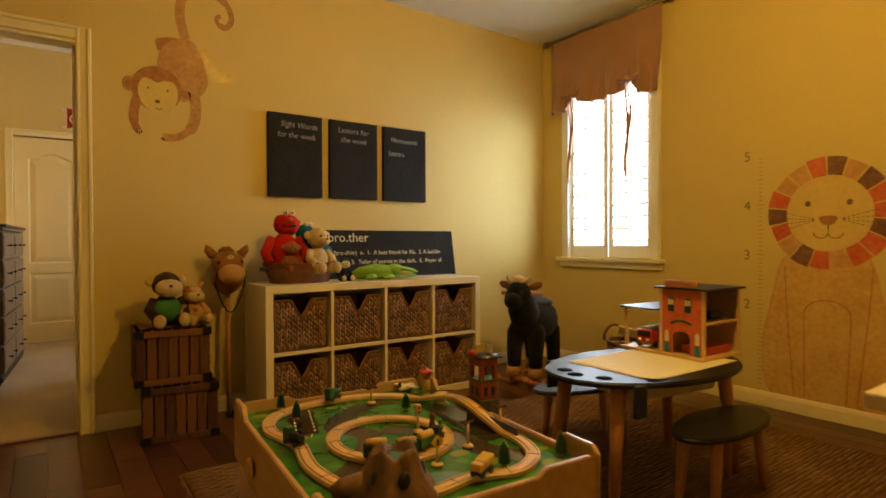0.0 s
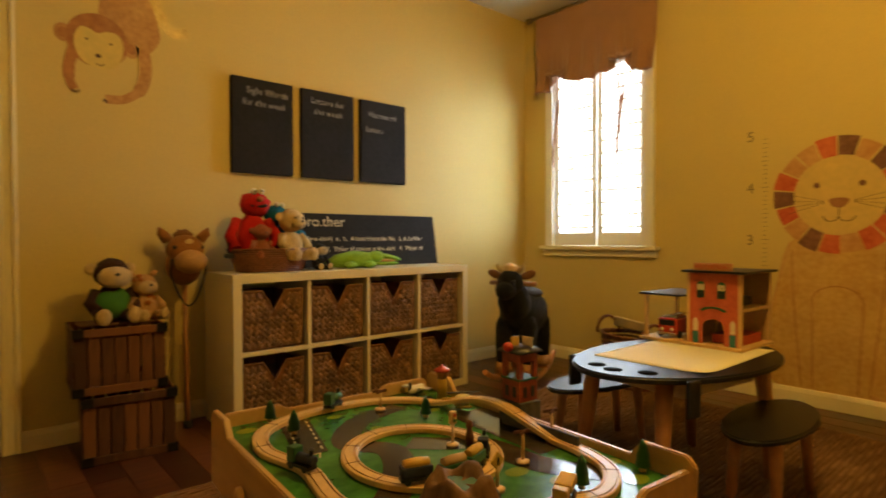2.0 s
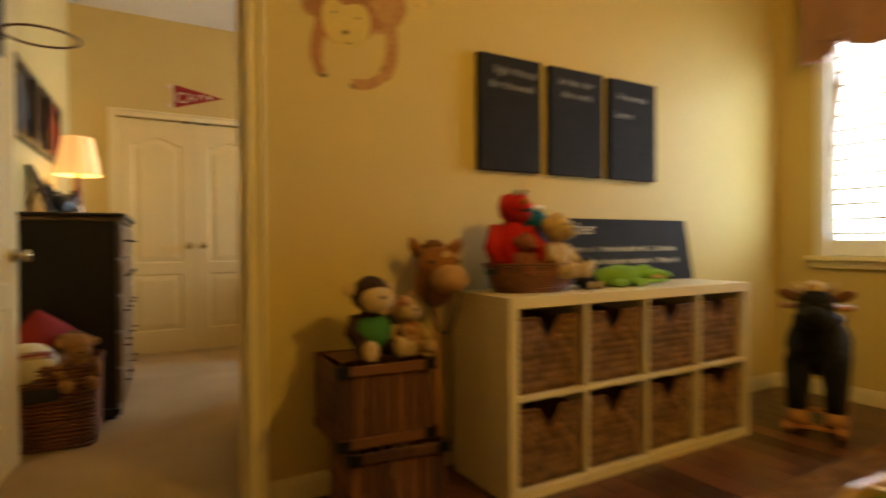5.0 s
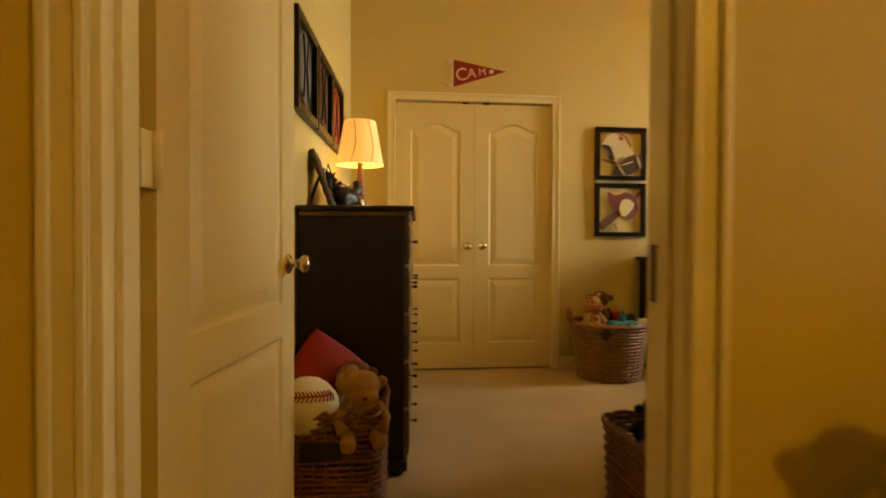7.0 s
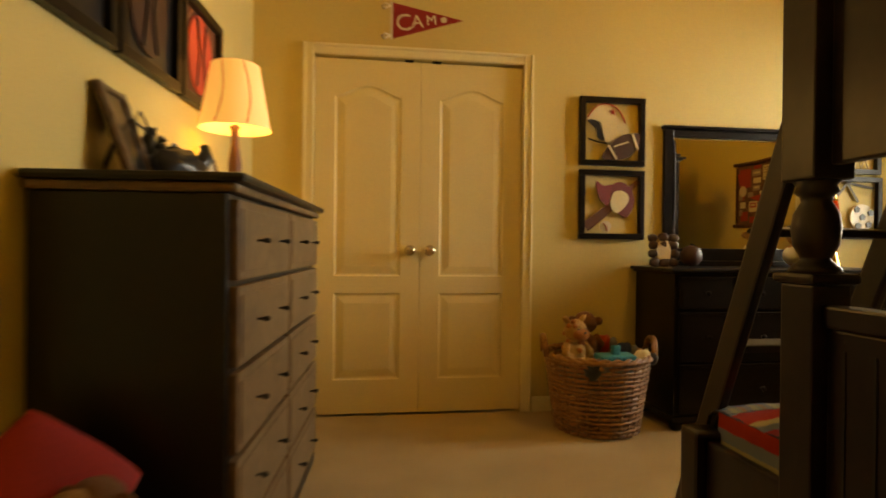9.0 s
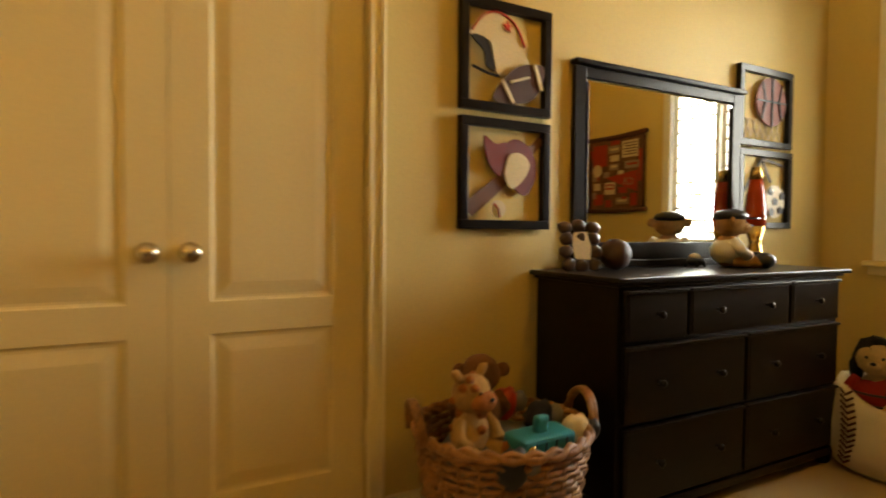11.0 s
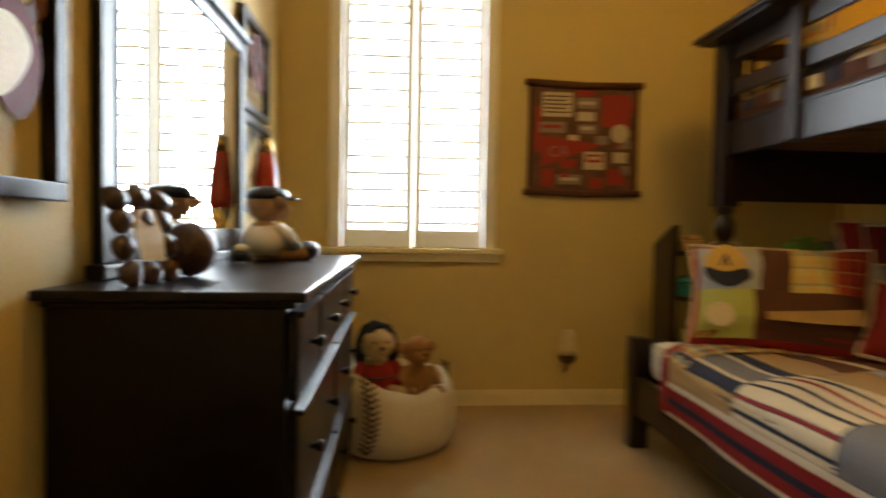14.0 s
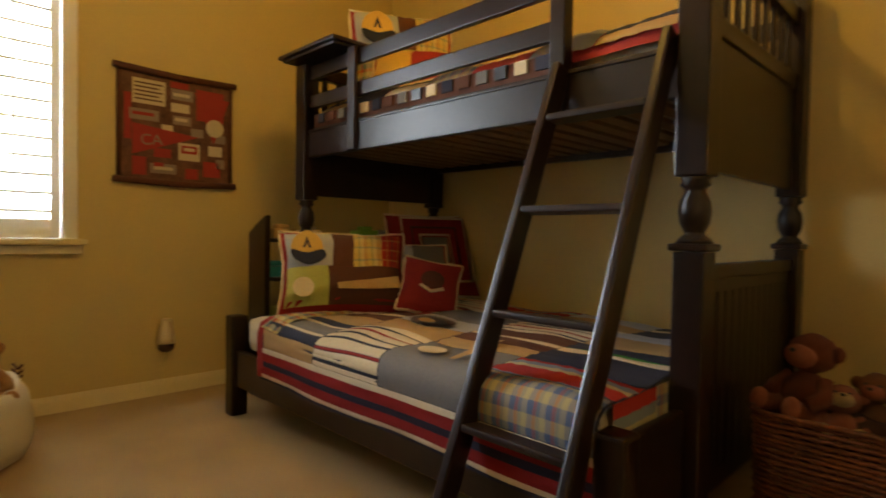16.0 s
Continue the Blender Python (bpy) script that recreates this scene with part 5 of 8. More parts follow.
LY, LZ = -2.045, 1.150          # the face's middle, in the wall's plane
def L(pts):
    return [(LY + a, b) for a, b in pts]


painted(lion, "body", L([tuple(p)[:2] for p in smooth([(-0.23, 0.90), (-0.30, 0.62), (-0.345, 0.38), (-0.32, 0.13), (-0.17, 0.055), (0.0, 0.07), (0.12, 0.05), (0.25, 0.10), (0.305, 0.33), (0.27, 0.58), (0.20, 0.88), (0.0, 0.95)], 6)]), L_BODY, ML, 0)
painted(lion, "outline", ribbon(L([tuple(p)[:2] for p in smooth([(-0.23, 0.90), (-0.30, 0.62), (-0.345, 0.38), (-0.32, 0.13), (-0.17, 0.055), (0.0, 0.07), (0.12, 0.05), (0.25, 0.10), (0.305, 0.33), (0.27, 0.58), (0.20, 0.88), (0.16, 0.90)], 6, False)]), 0.010), L_PEACH, ML, 1)
painted(lion, "tail", ribbon([tuple(p)[:2] for p in smooth([(LY + 0.14, 0.085), (LY + 0.30, 0.055), (LY + 0.46, 0.13), (LY + 0.575, 0.30), (LY + 0.62, 0.50), (LY + 0.63, 0.60)], 6, False)], [0.06] * 20 + [0.05] * 11), L_PEACH, ML, 1)
painted(lion, "tail_tip", L([tuple(p)[:2] for p in smooth([(0.62, 0.58), (0.52, 0.65), (0.50, 0.76), (0.57, 0.88), (0.665, 0.955), (0.675, 0.87), (0.74, 0.80), (0.73, 0.66)], 6)]), L_RED, ML, 2)
MANE = (L_RED, L_RED, L_BROWN, L_PEACH, L_BROWN, L_RED, L_PEACH, L_PEACH, L_RED, L_BROWN, L_RED, L_PEACH, L_BROWN, L_RED, L_PEACH, L_RED, L_RED, L_BROWN, L_PEACH, L_RED)
for k, mm in enumerate(MANE[:18]):
    painted(lion, "mane_patch", [(LY + x, LZ + z) for x, z in ring_piece(0.208 + 0.006 * math.sin(k * 2.1), 0.312 + 0.007 * math.sin(k * 1.7), k * 20 + 0.8 - 8, k * 20 + 19.2 - 8)], mm, ML, 2)
painted(lion, "face", oval(0.212, 0.210, 48, LY, LZ), L_FACE, ML, 3)
for s in (-1, 1):
    painted(lion, "eye", oval(0.015, 0.016, 16, LY + s * 0.102, LZ + 0.058), L_BROWN, ML, 4)
    for k in range(4):
        z0, z1 = -0.028 - 0.004 * k, 0.015 - 0.036 * k
        for q in range(8):
            u0, u1 = q / 8, q / 8 + 0.075
            painted(lion, "whisker", ribbon([(LY + s * (0.07 + 0.17 * u0), LZ + z0 + (z1 - z0) * u0), (LY + s * (0.07 + 0.17 * u1), LZ + z0 + (z1 - z0) * u1)], 0.0035), L_LINE, ML, 4)
    painted(lion, "mouth", ribbon([(LY + s * 0.036 - 0.036 * math.cos(a), LZ - 0.108 - 0.030 * math.sin(a)) for a in [math.pi * k / 10 for k in range(11)]], 0.005), L_LINE, ML, 4)
    painted(lion, "leg_line", ribbon([tuple(p)[:2] for p in smooth([(LY + s * 0.215 - 0.005, 0.86), (LY + s * 0.20 - 0.01, 0.60), (LY + s * 0.155 - 0.015, 0.10)], 8, False)], 0.005), M_FUR2, ML, 4)
painted(lion, "chin_line", ribbon([(LY, LZ - 0.055), (LY, LZ - 0.105)], 0.005), L_LINE, ML, 4)
painted(lion, "nose", [(LY + x, LZ + z) for x, z in [tuple(p)[:2] for p in smooth([(-0.046, -0.022), (0, -0.012), (0.046, -0.022), (0.030, -0.055), (0, -0.066), (-0.030, -0.055)], 5)]], wash("mural_nose", (0.30, 0.12, 0.05), (0.40, 0.18, 0.08)), ML, 4)
painted(lion, "leg_line", ribbon([(LY - 0.115, 0.10), (LY - 0.120, 0.52)] + [(LY - 0.005 - 0.115 * math.cos(a), 0.58 + 0.085 * math.sin(a)) for a in [math.pi * k / 12 for k in range(13)]] + [(LY + 0.11, 0.52), (LY + 0.090, 0.10)], 0.005), M_FUR2, ML, 4)
for x in (LY - 0.16, LY - 0.145, LY - 0.13, LY + 0.09, LY + 0.105, LY + 0.12):
    painted(lion, "claw", oval(0.005, 0.008, 10, x, 0.075), L_LINE, ML, 4)
gc = thing("growth_chart", pose(0, 0, 0), "hand-drawn brown ruler with feet marks painted on the wall", "growth chart")
for k in range(60):
    ft_ = k / 12
    z = 0.006 + 0.3 * 1.008 * ft_
    if z < 0.11:
        continue
    ln = 0.042 if k % 12 == 0 else 0.032 if k % 6 == 0 else 0.020
    painted(gc, "tick", [(-2.405 - ln / 2, z), (-2.405 + ln / 2, z + 0.001), (-2.405 + ln / 2, z + 0.004), (-2.405 - ln / 2, z + 0.003)], CHARTL, ML, 0)
for n, body in ((2, "2"), (3, "3"), (4, "4"), (5, "5")):
    letters("numeral", body, 0.085, CHARTL, gc, ML @ pose(-2.505, 0.302 * n - 0.022, 0.001), thick=0.0002, label="thin painted numeral")

# ---- painted monkey ----
MN = Matrix.Translation((0, YA, 0)) @ ONWALL_N @ Matrix.Translation((0.61, 0, 0)) @ Matrix.Diagonal((0.94, 1, 1, 1)) @ Matrix.Translation((-0.61, 0, 0))
mk = thing("monkey_mural", pose(0, 0, 0), "hanging brown monkey painted high on the yellow wall", "mural")


def MS(pts, closed=True, n=6):
    return [tuple(p)[:2] for p in smooth(pts, n, closed)]


painted(mk, "tail", ribbon(MS([(0.915, 2.16), (0.885, 2.27), (0.895, 2.38), (0.96, 2.445), (1.06, 2.455), (1.155, 2.41), (1.185, 2.33), (1.155, 2.275), (1.105, 2.285), (1.095, 2.32), (1.12, 2.335)], False), [0.055] * 12 + [0.045] * 18 + [0.035] * 18 + [0.025] * 13), M_FUR, MN, 0)
# gold leg; the lamp's sheen on the paint is put into its brighter colour
painted(mk, "leg", ribbon(MS([(1.00, 2.12), (1.05, 2.02), (1.10, 1.965), (1.18, 1.985)], False), [0.06] * 8 + [0.045] * 11), material("mural_gilt_sheen", (0.60, 0.40, 0.10), 0.45, 0.15, 60, 0.3, 0.5, (0.70, 0.52, 0.17), 9), MN, 0)
painted(mk, "leg", MS([(0.75, 2.13), (0.83, 2.155), (0.87, 2.15), (0.80, 2.09), (0.765, 2.07)]), M_FUR2, MN, 0)
painted(mk, "body", MS([(0.76, 1.97), (0.78, 2.08), (0.86, 2.15), (0.95, 2.155), (1.00, 2.08), (1.035, 1.97), (1.035, 1.90), (0.97, 1.83), (0.87, 1.84), (0.80, 1.90)]), M_FUR, MN, 1)
painted(mk, "arm", ribbon(MS([(0.66, 1.82), (0.635, 1.73), (0.635, 1.66), (0.655, 1.615)], False), [0.05] * 12 + [0.04] * 7), M_FUR2, MN, 1)
painted(mk, "arm", ribbon(MS([(0.955, 1.87), (0.97, 1.76), (0.945, 1.66), (0.87, 1.60), (0.785, 1.59)], False), [0.06] * 14 + [0.042] * 11), M_FUR, MN, 2)
for x, z, r in ((0.61, 1.865, 0.036), (0.905, 1.845, 0.038)):
    painted(mk, "ear", oval(r, r * 1.15, 20, x, z), M_FUR, MN, 2)
    painted(mk, "ear_inner", oval(r * 0.55, r * 0.65, 16, x, z), M_FUR2, MN, 4)
painted(mk, "head", oval(0.135, 0.125, 36, 0.755, 1.855), M_FUR2, MN, 3)
painted(mk, "face", MS([(0.655, 1.85), (0.68, 1.905), (0.72, 1.905), (0.755, 1.89), (0.80, 1.905), (0.85, 1.895), (0.868, 1.83), (0.84, 1.75), (0.77, 1.725), (0.70, 1.745), (0.665, 1.79)]), M_FACE, MN, 4)
for x, z, a, b in ((0.708, 1.855, 0.006, 0.006), (0.812, 1.85, 0.006, 0.006), (0.757, 1.785, 0.013, 0.010)):
    painted(mk, "eye" if a < 0.01 else "nose", oval(a, b, 14, x, z), L_LINE, MN, 5)
painted(mk, "mouth", ribbon([(0.765 - 0.017 * math.cos(a), 1.752 - 0.010 * math.sin(a)) for a in [math.pi * k / 8 for k in range(9)]], 0.0035), L_LINE, MN, 5)
for x, z in ((0.648, 1.607), (0.660, 1.604), (0.672, 1.610), (0.780, 1.583), (0.790, 1.578)):
    painted(mk, "claw", oval(0.005, 0.009, 8, x, z), L_LINE, MN, 5)


# ---- plush toys ----
def plush(name, m, s, fur_a, fur_b, label, ears="round", shirt=None, muzzle=1.0, arms=None, spots=None, eyes=True, group=""):
    """A seated soft animal, s metres tall, facing -y."""
    t = thing(name, m @ Matrix.Diagonal((s, s, s, 1)), label, "plush toy", group)
    part("body", ball(B(), (0.24, 0.20, 0.27), (0, 0, 0.27), 0.08), fur_a, t)
    if shirt:
        part("shirt", ball(B(), (0.275, 0.24, 0.245), (0, -0.005, 0.27), 0.05), shirt, t)
    h = part("head", ball(B(), (0.23, 0.21, 0.215), (0, -0.03, 0.72), 0.08), fur_a, t)
    part("muzzle", ball(B(), (0.15 * muzzle, 0.12, 0.105 * muzzle), (0, -0.19, 0.665), 0.05), fur_b, h)
    part("nose", ball(B(), (0.035, 0.02, 0.024), (0, -0.31, 0.705), sub=2), BLACKP, h)
    for sx in (-1, 1):
        if ears == "round":
            part("ear", ball(B(), (0.085, 0.04, 0.085), (sx * 0.25, 0, 0.76 if fur_b is not F_CREAM else 0.78), 0.1), fur_b if shirt else fur_a, h)
        elif ears == "long":
            part("ear", tube(B(), [(sx * 0.12, 0, 0.86), (sx * 0.24, 0.01, 0.97), (sx * 0.30, 0.0, 1.0)], [0.05, 0.055, 0.01], 10), fur_a, h)
        if eyes:
            part("eye", ball(B(), 0.022, (sx * 0.085, -0.215, 0.765), sub=2), BLACKP, h)
        part("arm", tube(B(), [(sx * 0.20, -0.02, 0.46), (sx * 0.30, -0.10, 0.30), (sx * 0.24, -0.22, 0.19)], [0.075, 0.08, 0.085], 12), arms or fur_a, t)
        lg = part("leg", tube(B(), [(sx * 0.13, -0.05, 0.12), (sx * 0.19, -0.25, 0.10), (sx * 0.20, -0.36, 0.11)], [0.11, 0.10, 0.10], 12), fur_a, t)
        part("foot", ball(B(), (0.10, 0.075, 0.12), (sx * 0.20, -0.38, 0.12), 0.05), fur_b, lg)
    if spots:
        for k in range(26):
            a, b = k * 2.4, math.sin(k * 1.7)
            part("spot", ball(B(), (0.062, 0.062, 0.055), (0.235 * math.cos(a) * math.cos(b), 0.195 * math.sin(a) * math.cos(b) - 0.01, 0.27 + 0.262 * math.sin(b)) if k % 2 else (0.225 * math.cos(a) * math.cos(b), -0.03 + 0.205 * math.sin(a) * math.cos(b), 0.72 + 0.21 * math.sin(b)), 0.3, 1), spots, t)
    return t


plush("plush_monkey", pose(0.745, 3.985, 0.566, 0, 0, 6), 0.30, F_DARK, F_CREAM, "dark brown plush monkey in a green shirt sitting on the crates", shirt=GREEN, muzzle=1.5)
plush("plush_giraffe", pose(0.875, 3.96, 0.560, -6, 0, 14), 0.225, fur("plush_honey", (0.52, 0.30, 0.12)), F_CREAM, "orange spotted plush giraffe sitting on the crates", ears="long", muzzle=1.3, spots=F_ORANGE)

hh = thing("hobby_horse", pose(1.085, 4.075, 0.001, -3, 0, 0), "tan plush horse head on a wooden stick leaning on the wall", "hobby horse")
part("stick", turned(B(), [(0.012, 0.015), (0.012, 0.74)], seg=14), PINELEG, hh, "reddish wooden stick")
part("cap", turned(B(), [(0.022, 0), (0.022, 0.03), (0.013, 0.035)], seg=14), BLACKP, hh)
hb2 = B()
ball(hb2, (0.085, 0.075, 0.10), (0, 0, 0.80), 0.05)
ball(hb2, (0.088, 0.085, 0.075), (0, -0.03, 0.875), 0.05)
# tan fur made redder, and darkened to put its shade into the colour
F_HORSE = fur("plush_horse_shaded", (0.30, 0.135, 0.05))
hh_h = part("head", hb2, F_HORSE, hh)
part("muzzle", ball(B(), (0.072, 0.075, 0.058), (0, -0.115, 0.815), 0.06), fur("plush_sand", (0.46, 0.27, 0.12)), hh_h)
part("mane", ball(B(), (0.045, 0.05, 0.03), (0, 0.0, 0.945), 0.5), F_BROWN, hh_h)
part("blaze", ball(B(), (0.022, 0.010, 0.022), (0, -0.100, 0.905), 0.1, 2), F_CREAM, hh_h)
for s in (-1, 1):
    part("ear", tube(B(), [(s * 0.075, -0.01, 0.925), (s * 0.105, -0.02, 0.96), (s * 0.115, -0.02, 0.985)], [0.028, 0.022, 0.004], 10), F_HORSE, hh_h)
    part("eye", ball(B(), 0.011, (s * 0.062, -0.085, 0.885), sub=2), BLACKP, hh_h)
part("rein", tube(B(), [(s_ * 0.078, -0.10, 0.83) if abs(s_) == 1 else (s_ * 0.10, -0.07, 0.83 - 0.23 * math.cos(s_ * math.pi / 2)) for s_ in (-1, -0.8, -0.6, -0.4, -0.2, 0, 0.2, 0.4, 0.6, 0.8, 1)], 0.005, 6), BLACKP, hh_h)

# ---- on the cube shelf ----
pb_ = thing("plush_basket", pose(1.475, 3.985, kh + 0.001), "oval dark wicker basket holding soft toys on the shelf", "basket")
bs = B()
turned(bs, [(0.17, 0.0), (0.20, 0.06), (0.213, 0.115), (0.206, 0.118), (0.19, 0.06), (0.16, 0.012)], seg=40, squash=(1, 0.68))
part("shell", bs, REDWILLOW, pb_)
for k in range(11):
    r = 0.172 + 0.043 * k / 10
    part("weaver", tube(B(), [((r + 0.003 * (-1) ** (j + k)) * math.cos(2 * math.pi * j / 64), (r + 0.003 * (-1) ** (j + k)) * 0.68 * math.sin(2 * math.pi * j / 64), 0.006 + 0.0108 * k) for j in range(64)], 0.0052, 5, True), REDWILLOW, pb_)
for s in (-1, 1):
    part("handle", box(B(), (0.05, 0.012, 0.024), (s * 0.225, -0.03, 0.085), 0.005), BLACKP, pb_, "black leather handle")

rp = thing("red_plush", pose(1.385, 4.0, kh + 0.02, 0, 0, -8), "red shaggy plush monster with white eyes in the basket", "plush toy")
part("body", ball(B(), (0.085, 0.07, 0.13), (0, 0, 0.15), 0.25), F_RED, rp)
rh = part("head", ball(B(), (0.075, 0.065, 0.065), (0.012, -0.01, 0.325), 0.22), F_RED, rp)
for s in (-1, 1):
    e = part("eye", ball(B(), 0.017, (0.018 + s * 0.018, -0.045, 0.390), sub=2), WHITEP, rh)
    part("pupil", ball(B(), 0.006, (0.020 + s * 0.018, -0.0605, 0.392), sub=1), BLACKP, rh)
    part("arm", tube(B(), [(s * 0.07, 0, 0.24), (s * 0.115, -0.04, 0.16), (s * 0.10, -0.07, 0.10)], [0.032, 0.03, 0.03], 10), F_RED, rp)
part("mouth", ball(B(), (0.045, 0.012, 0.012), (0.02, -0.066, 0.318), 0.05, 2), BLACKP, rh)
part("nose", ball(B(), (0.018, 0.016, 0.015), (0.022, -0.078, 0.35), sub=2), F_ORANGE, rh)
bp = thing("blue_plush", pose(1.545, 4.045, kh + 0.02, 0, 0, 18), "blue shaggy plush monster behind a bear in the basket", "plush toy")
part("body", ball(B(), (0.10, 0.065, 0.11), (0.04, 0.0, 0.13), 0.3), F_BLUE, bp)
bh = part("head", ball(B(), (0.062, 0.055, 0.055), (-0.02, -0.01, 0.275), 0.25), F_BLUE, bp)
for s in (-1, 1):
    part("eye", ball(B(), 0.014, (-0.02 + s * 0.016, -0.035, 0.330), sub=2), WHITEP, bh)
part("arm", ball(B(), (0.065, 0.045, 0.065), (0.115, -0.03, 0.13), 0.35), F_BLUE, bp)
plush("plush_bear", pose(1.56, 3.925, kh + 0.055, 0, 0, 18), 0.29, F_CREAM, F_CREAM, "cream plush bear seated in the basket")
plush("plush_bear", pose(1.405, 3.935, kh + 0.07, 0, 0, 4), 0.185, F_PINK, F_PINK, "rose-brown plush bear seated in the basket", eyes=False)
pn = plush("plush_penguin", pose(1.725, 3.925, kh, 0, 0, 10), 0.155, F_BLACK, F_CREAM, "small black and cream plush monkey on the shelf", muzzle=1.45)
cr = thing("plush_crocodile", pose(1.96, 3.945, kh + 0.001, 0, 0, -6), "lime green plush crocodile lying on the shelf", "plush toy")
cb = B()
tube(cb, [(-0.17, 0.03, 0.02), (-0.10, 0.02, 0.04), (0, 0, 0.05), (0.08, 0, 0.045), (0.12, 0, 0.045)], [0.012, 0.038, 0.05, 0.045, 0.035], 14)
part("body", cb, F_GREEN, cr)
ch = B()
ball(ch, (0.055, 0.045, 0.035), (0.135, -0.01, 0.062), 0.08)
ball(ch, (0.085, 0.036, 0.016), (0.215, -0.02, 0.058), 0.08, rot=pose(0, 0, 0, 0, 12, 0))
ball(ch, (0.080, 0.036, 0.014), (0.205, -0.02, 0.022), 0.08)
hc2 = part("head", ch, F_GREEN, cr)
part("mouth", ball(B(), (0.06, 0.030, 0.012), (0.205, -0.020, 0.040), 0.05), F_CREAM, hc2)
for x, y in ((-0.05, -0.06), (0.07, -0.06), (-0.05, 0.06), (0.07, 0.06)):
    part("leg", ball(B(), (0.04, 0.025, 0.02), (x, y, 0.020), 0.1), F_GREEN, cr)

# ---- rug ----
rug = thing("jute_rug", pose(0, 0, -0.005), "large woven brown jute rug on the wood floor", "rug")
part("ground_weave", span(B(), (0.70, 1.55, 0), (3.38, 3.36, 0.006), 0.002), JUTE, rug)
rv = B()
rnd = random.Random(5)
for k in range(86):
    y = 1.56 + 1.79 * k / 85
    pts = [(0.70 + 2.68 * j / 60, y + 0.003 * math.sin(j * 1.1 + k * 2.0), 0.0075 + 0.0022 * math.sin(j * 2.6 + k * math.pi)) for j in range(61)]
    tube(rv, pts, 0.0085, 5)
tagged(part("weft_cord", rv, JUTE, rug), kind="stuff")
fg = B()
for k in range(150):
    y = 1.555 + 1.80 * k / 149
    for x, s in ((3.38, 1), (0.70, -1)):
        tube(fg, [(x, y, 0.006), (x + s * rnd.uniform(0.012, 0.03), y + rnd.uniform(-0.008, 0.008), 0.003)], 0.003, 4)
tagged(part("fringe", fg, JUTE, rug), kind="stuff")

# ---- pale cabinet and red toy box near the walls ----
wc = thing("white_cabinet", pose(1.60, 0.62, 0), "low cream painted cabinet with a moulded top", "cabinet")
part("body", span(B(), (0.03, 0.0, 0.0), (0.80, 0.54, 0.655), 0.004), WHITEL, wc)
part("top", span(B(), (0.0, -0.02, 0.656), (0.83, 0.575, 0.69), 0.006), WHITEL, wc)
rx_ = thing("red_toy_box", pose(3.52, 1.15, 0, 0, 0, 4), "small red slatted wooden box on the floor by the wall", "box")
for k in range(3):
    part("slat", span(B(), (0.0, 0.0, 0.005 + k * 0.052), (0.014, 0.26, 0.050 + k * 0.052), 0.004), plain("faded_red", (0.28, 0.05, 0.03), 0.6), rx_)
    part("slat", span(B(), (0.015, 0.246, 0.005 + k * 0.052), (0.20, 0.26, 0.050 + k * 0.052), 0.004), plain("faded_red", (0.28, 0.05, 0.03), 0.6), rx_)
part("base", span(B(), (0.015, 0.0, 0.002), (0.20, 0.245, 0.012), 0.002), CRATEW, rx_)


# ================= bedroom =================
def hung_picture(name, m, w, h, fw, label, group, mat=None, backing=None):
    """A black frame hung on a wall; local x to the right, y up, z out of the wall."""
    t = thing(name, m, label, "picture", group)
    for x0, y0, x1, y1 in ((0, 0, w, fw), (0, h - fw, w, h), (0, fw, fw, h - fw), (w - fw, fw, w, h - fw)):
        part("frame_bar", span(B(), (x0, y0, 0.002), (x1, y1, 0.032), 0.003), mat or ESPRESSO, t)
    if backing:
        part("backing", span(B(), (fw - 0.004, fw - 0.004, 0.0025), (w - fw + 0.004, h - fw + 0.004, 0.008), 0), backing, t)
    return t


BALL_BR, HELM, CAPR, BATW = plain("ball_brown", (0.055, 0.02, 0.012), 0.45), plain("helmet_cream", (0.62, 0.50, 0.28), 0.45), plain("cap_red", (0.13, 0.016, 0.013), 0.7), plain("bat_wood", (0.13, 0.05, 0.022), 0.5)


def cutout(t, name, outline, mat, k=0, z=0.010):
    bm = slab(B(), outline, z + 0.007 * k, z + 0.006 + 0.007 * k)
    part(name, bm, mat, t)


def MSP(pts, n=6):
    return [tuple(p)[:2] for p in smooth(pts, n)]


WN = Matrix.Translation((0, YN, 0)) @ ONWALL_N
p1 = hung_picture("sports_picture", WN @ pose(1.535, 1.470, 0), 0.41, 0.412, 0.034, "black open frame with a painted football helmet cut-out", "sports frames")
cutout(p1, "helmet", MSP([(0.04, 0.28), (0.09, 0.35), (0.17, 0.376), (0.25, 0.34), (0.29, 0.26), (0.31, 0.19), (0.24, 0.15), (0.17, 0.14), (0.15, 0.19), (0.13, 0.26), (0.07, 0.27)]), HELM, 0)
cutout(p1, "helmet_line", ribbon(MSP([(0.05, 0.29), (0.10, 0.352), (0.17, 0.372), (0.245, 0.335), (0.285, 0.26), (0.245, 0.335), (0.17, 0.372), (0.10, 0.352)])[:25], 0.006), REDP, 1)
cutout(p1, "face_opening", MSP([(0.045, 0.27), (0.11, 0.265), (0.14, 0.20), (0.15, 0.15), (0.11, 0.17), (0.10, 0.22)]), BLACKP, 1)
cutout(p1, "face_mask", ribbon([(0.05, 0.16), (0.12, 0.14), (0.17, 0.135)], 0.008), IRON, 1)
cutout(p1, "emblem", [(0.205 + (0.022 if k % 2 == 0 else 0.009) * math.sin(2 * math.pi * k / 10), 0.325 + (0.022 if k % 2 == 0 else 0.009) * math.cos(2 * math.pi * k / 10)) for k in range(10)], REDP, 1)
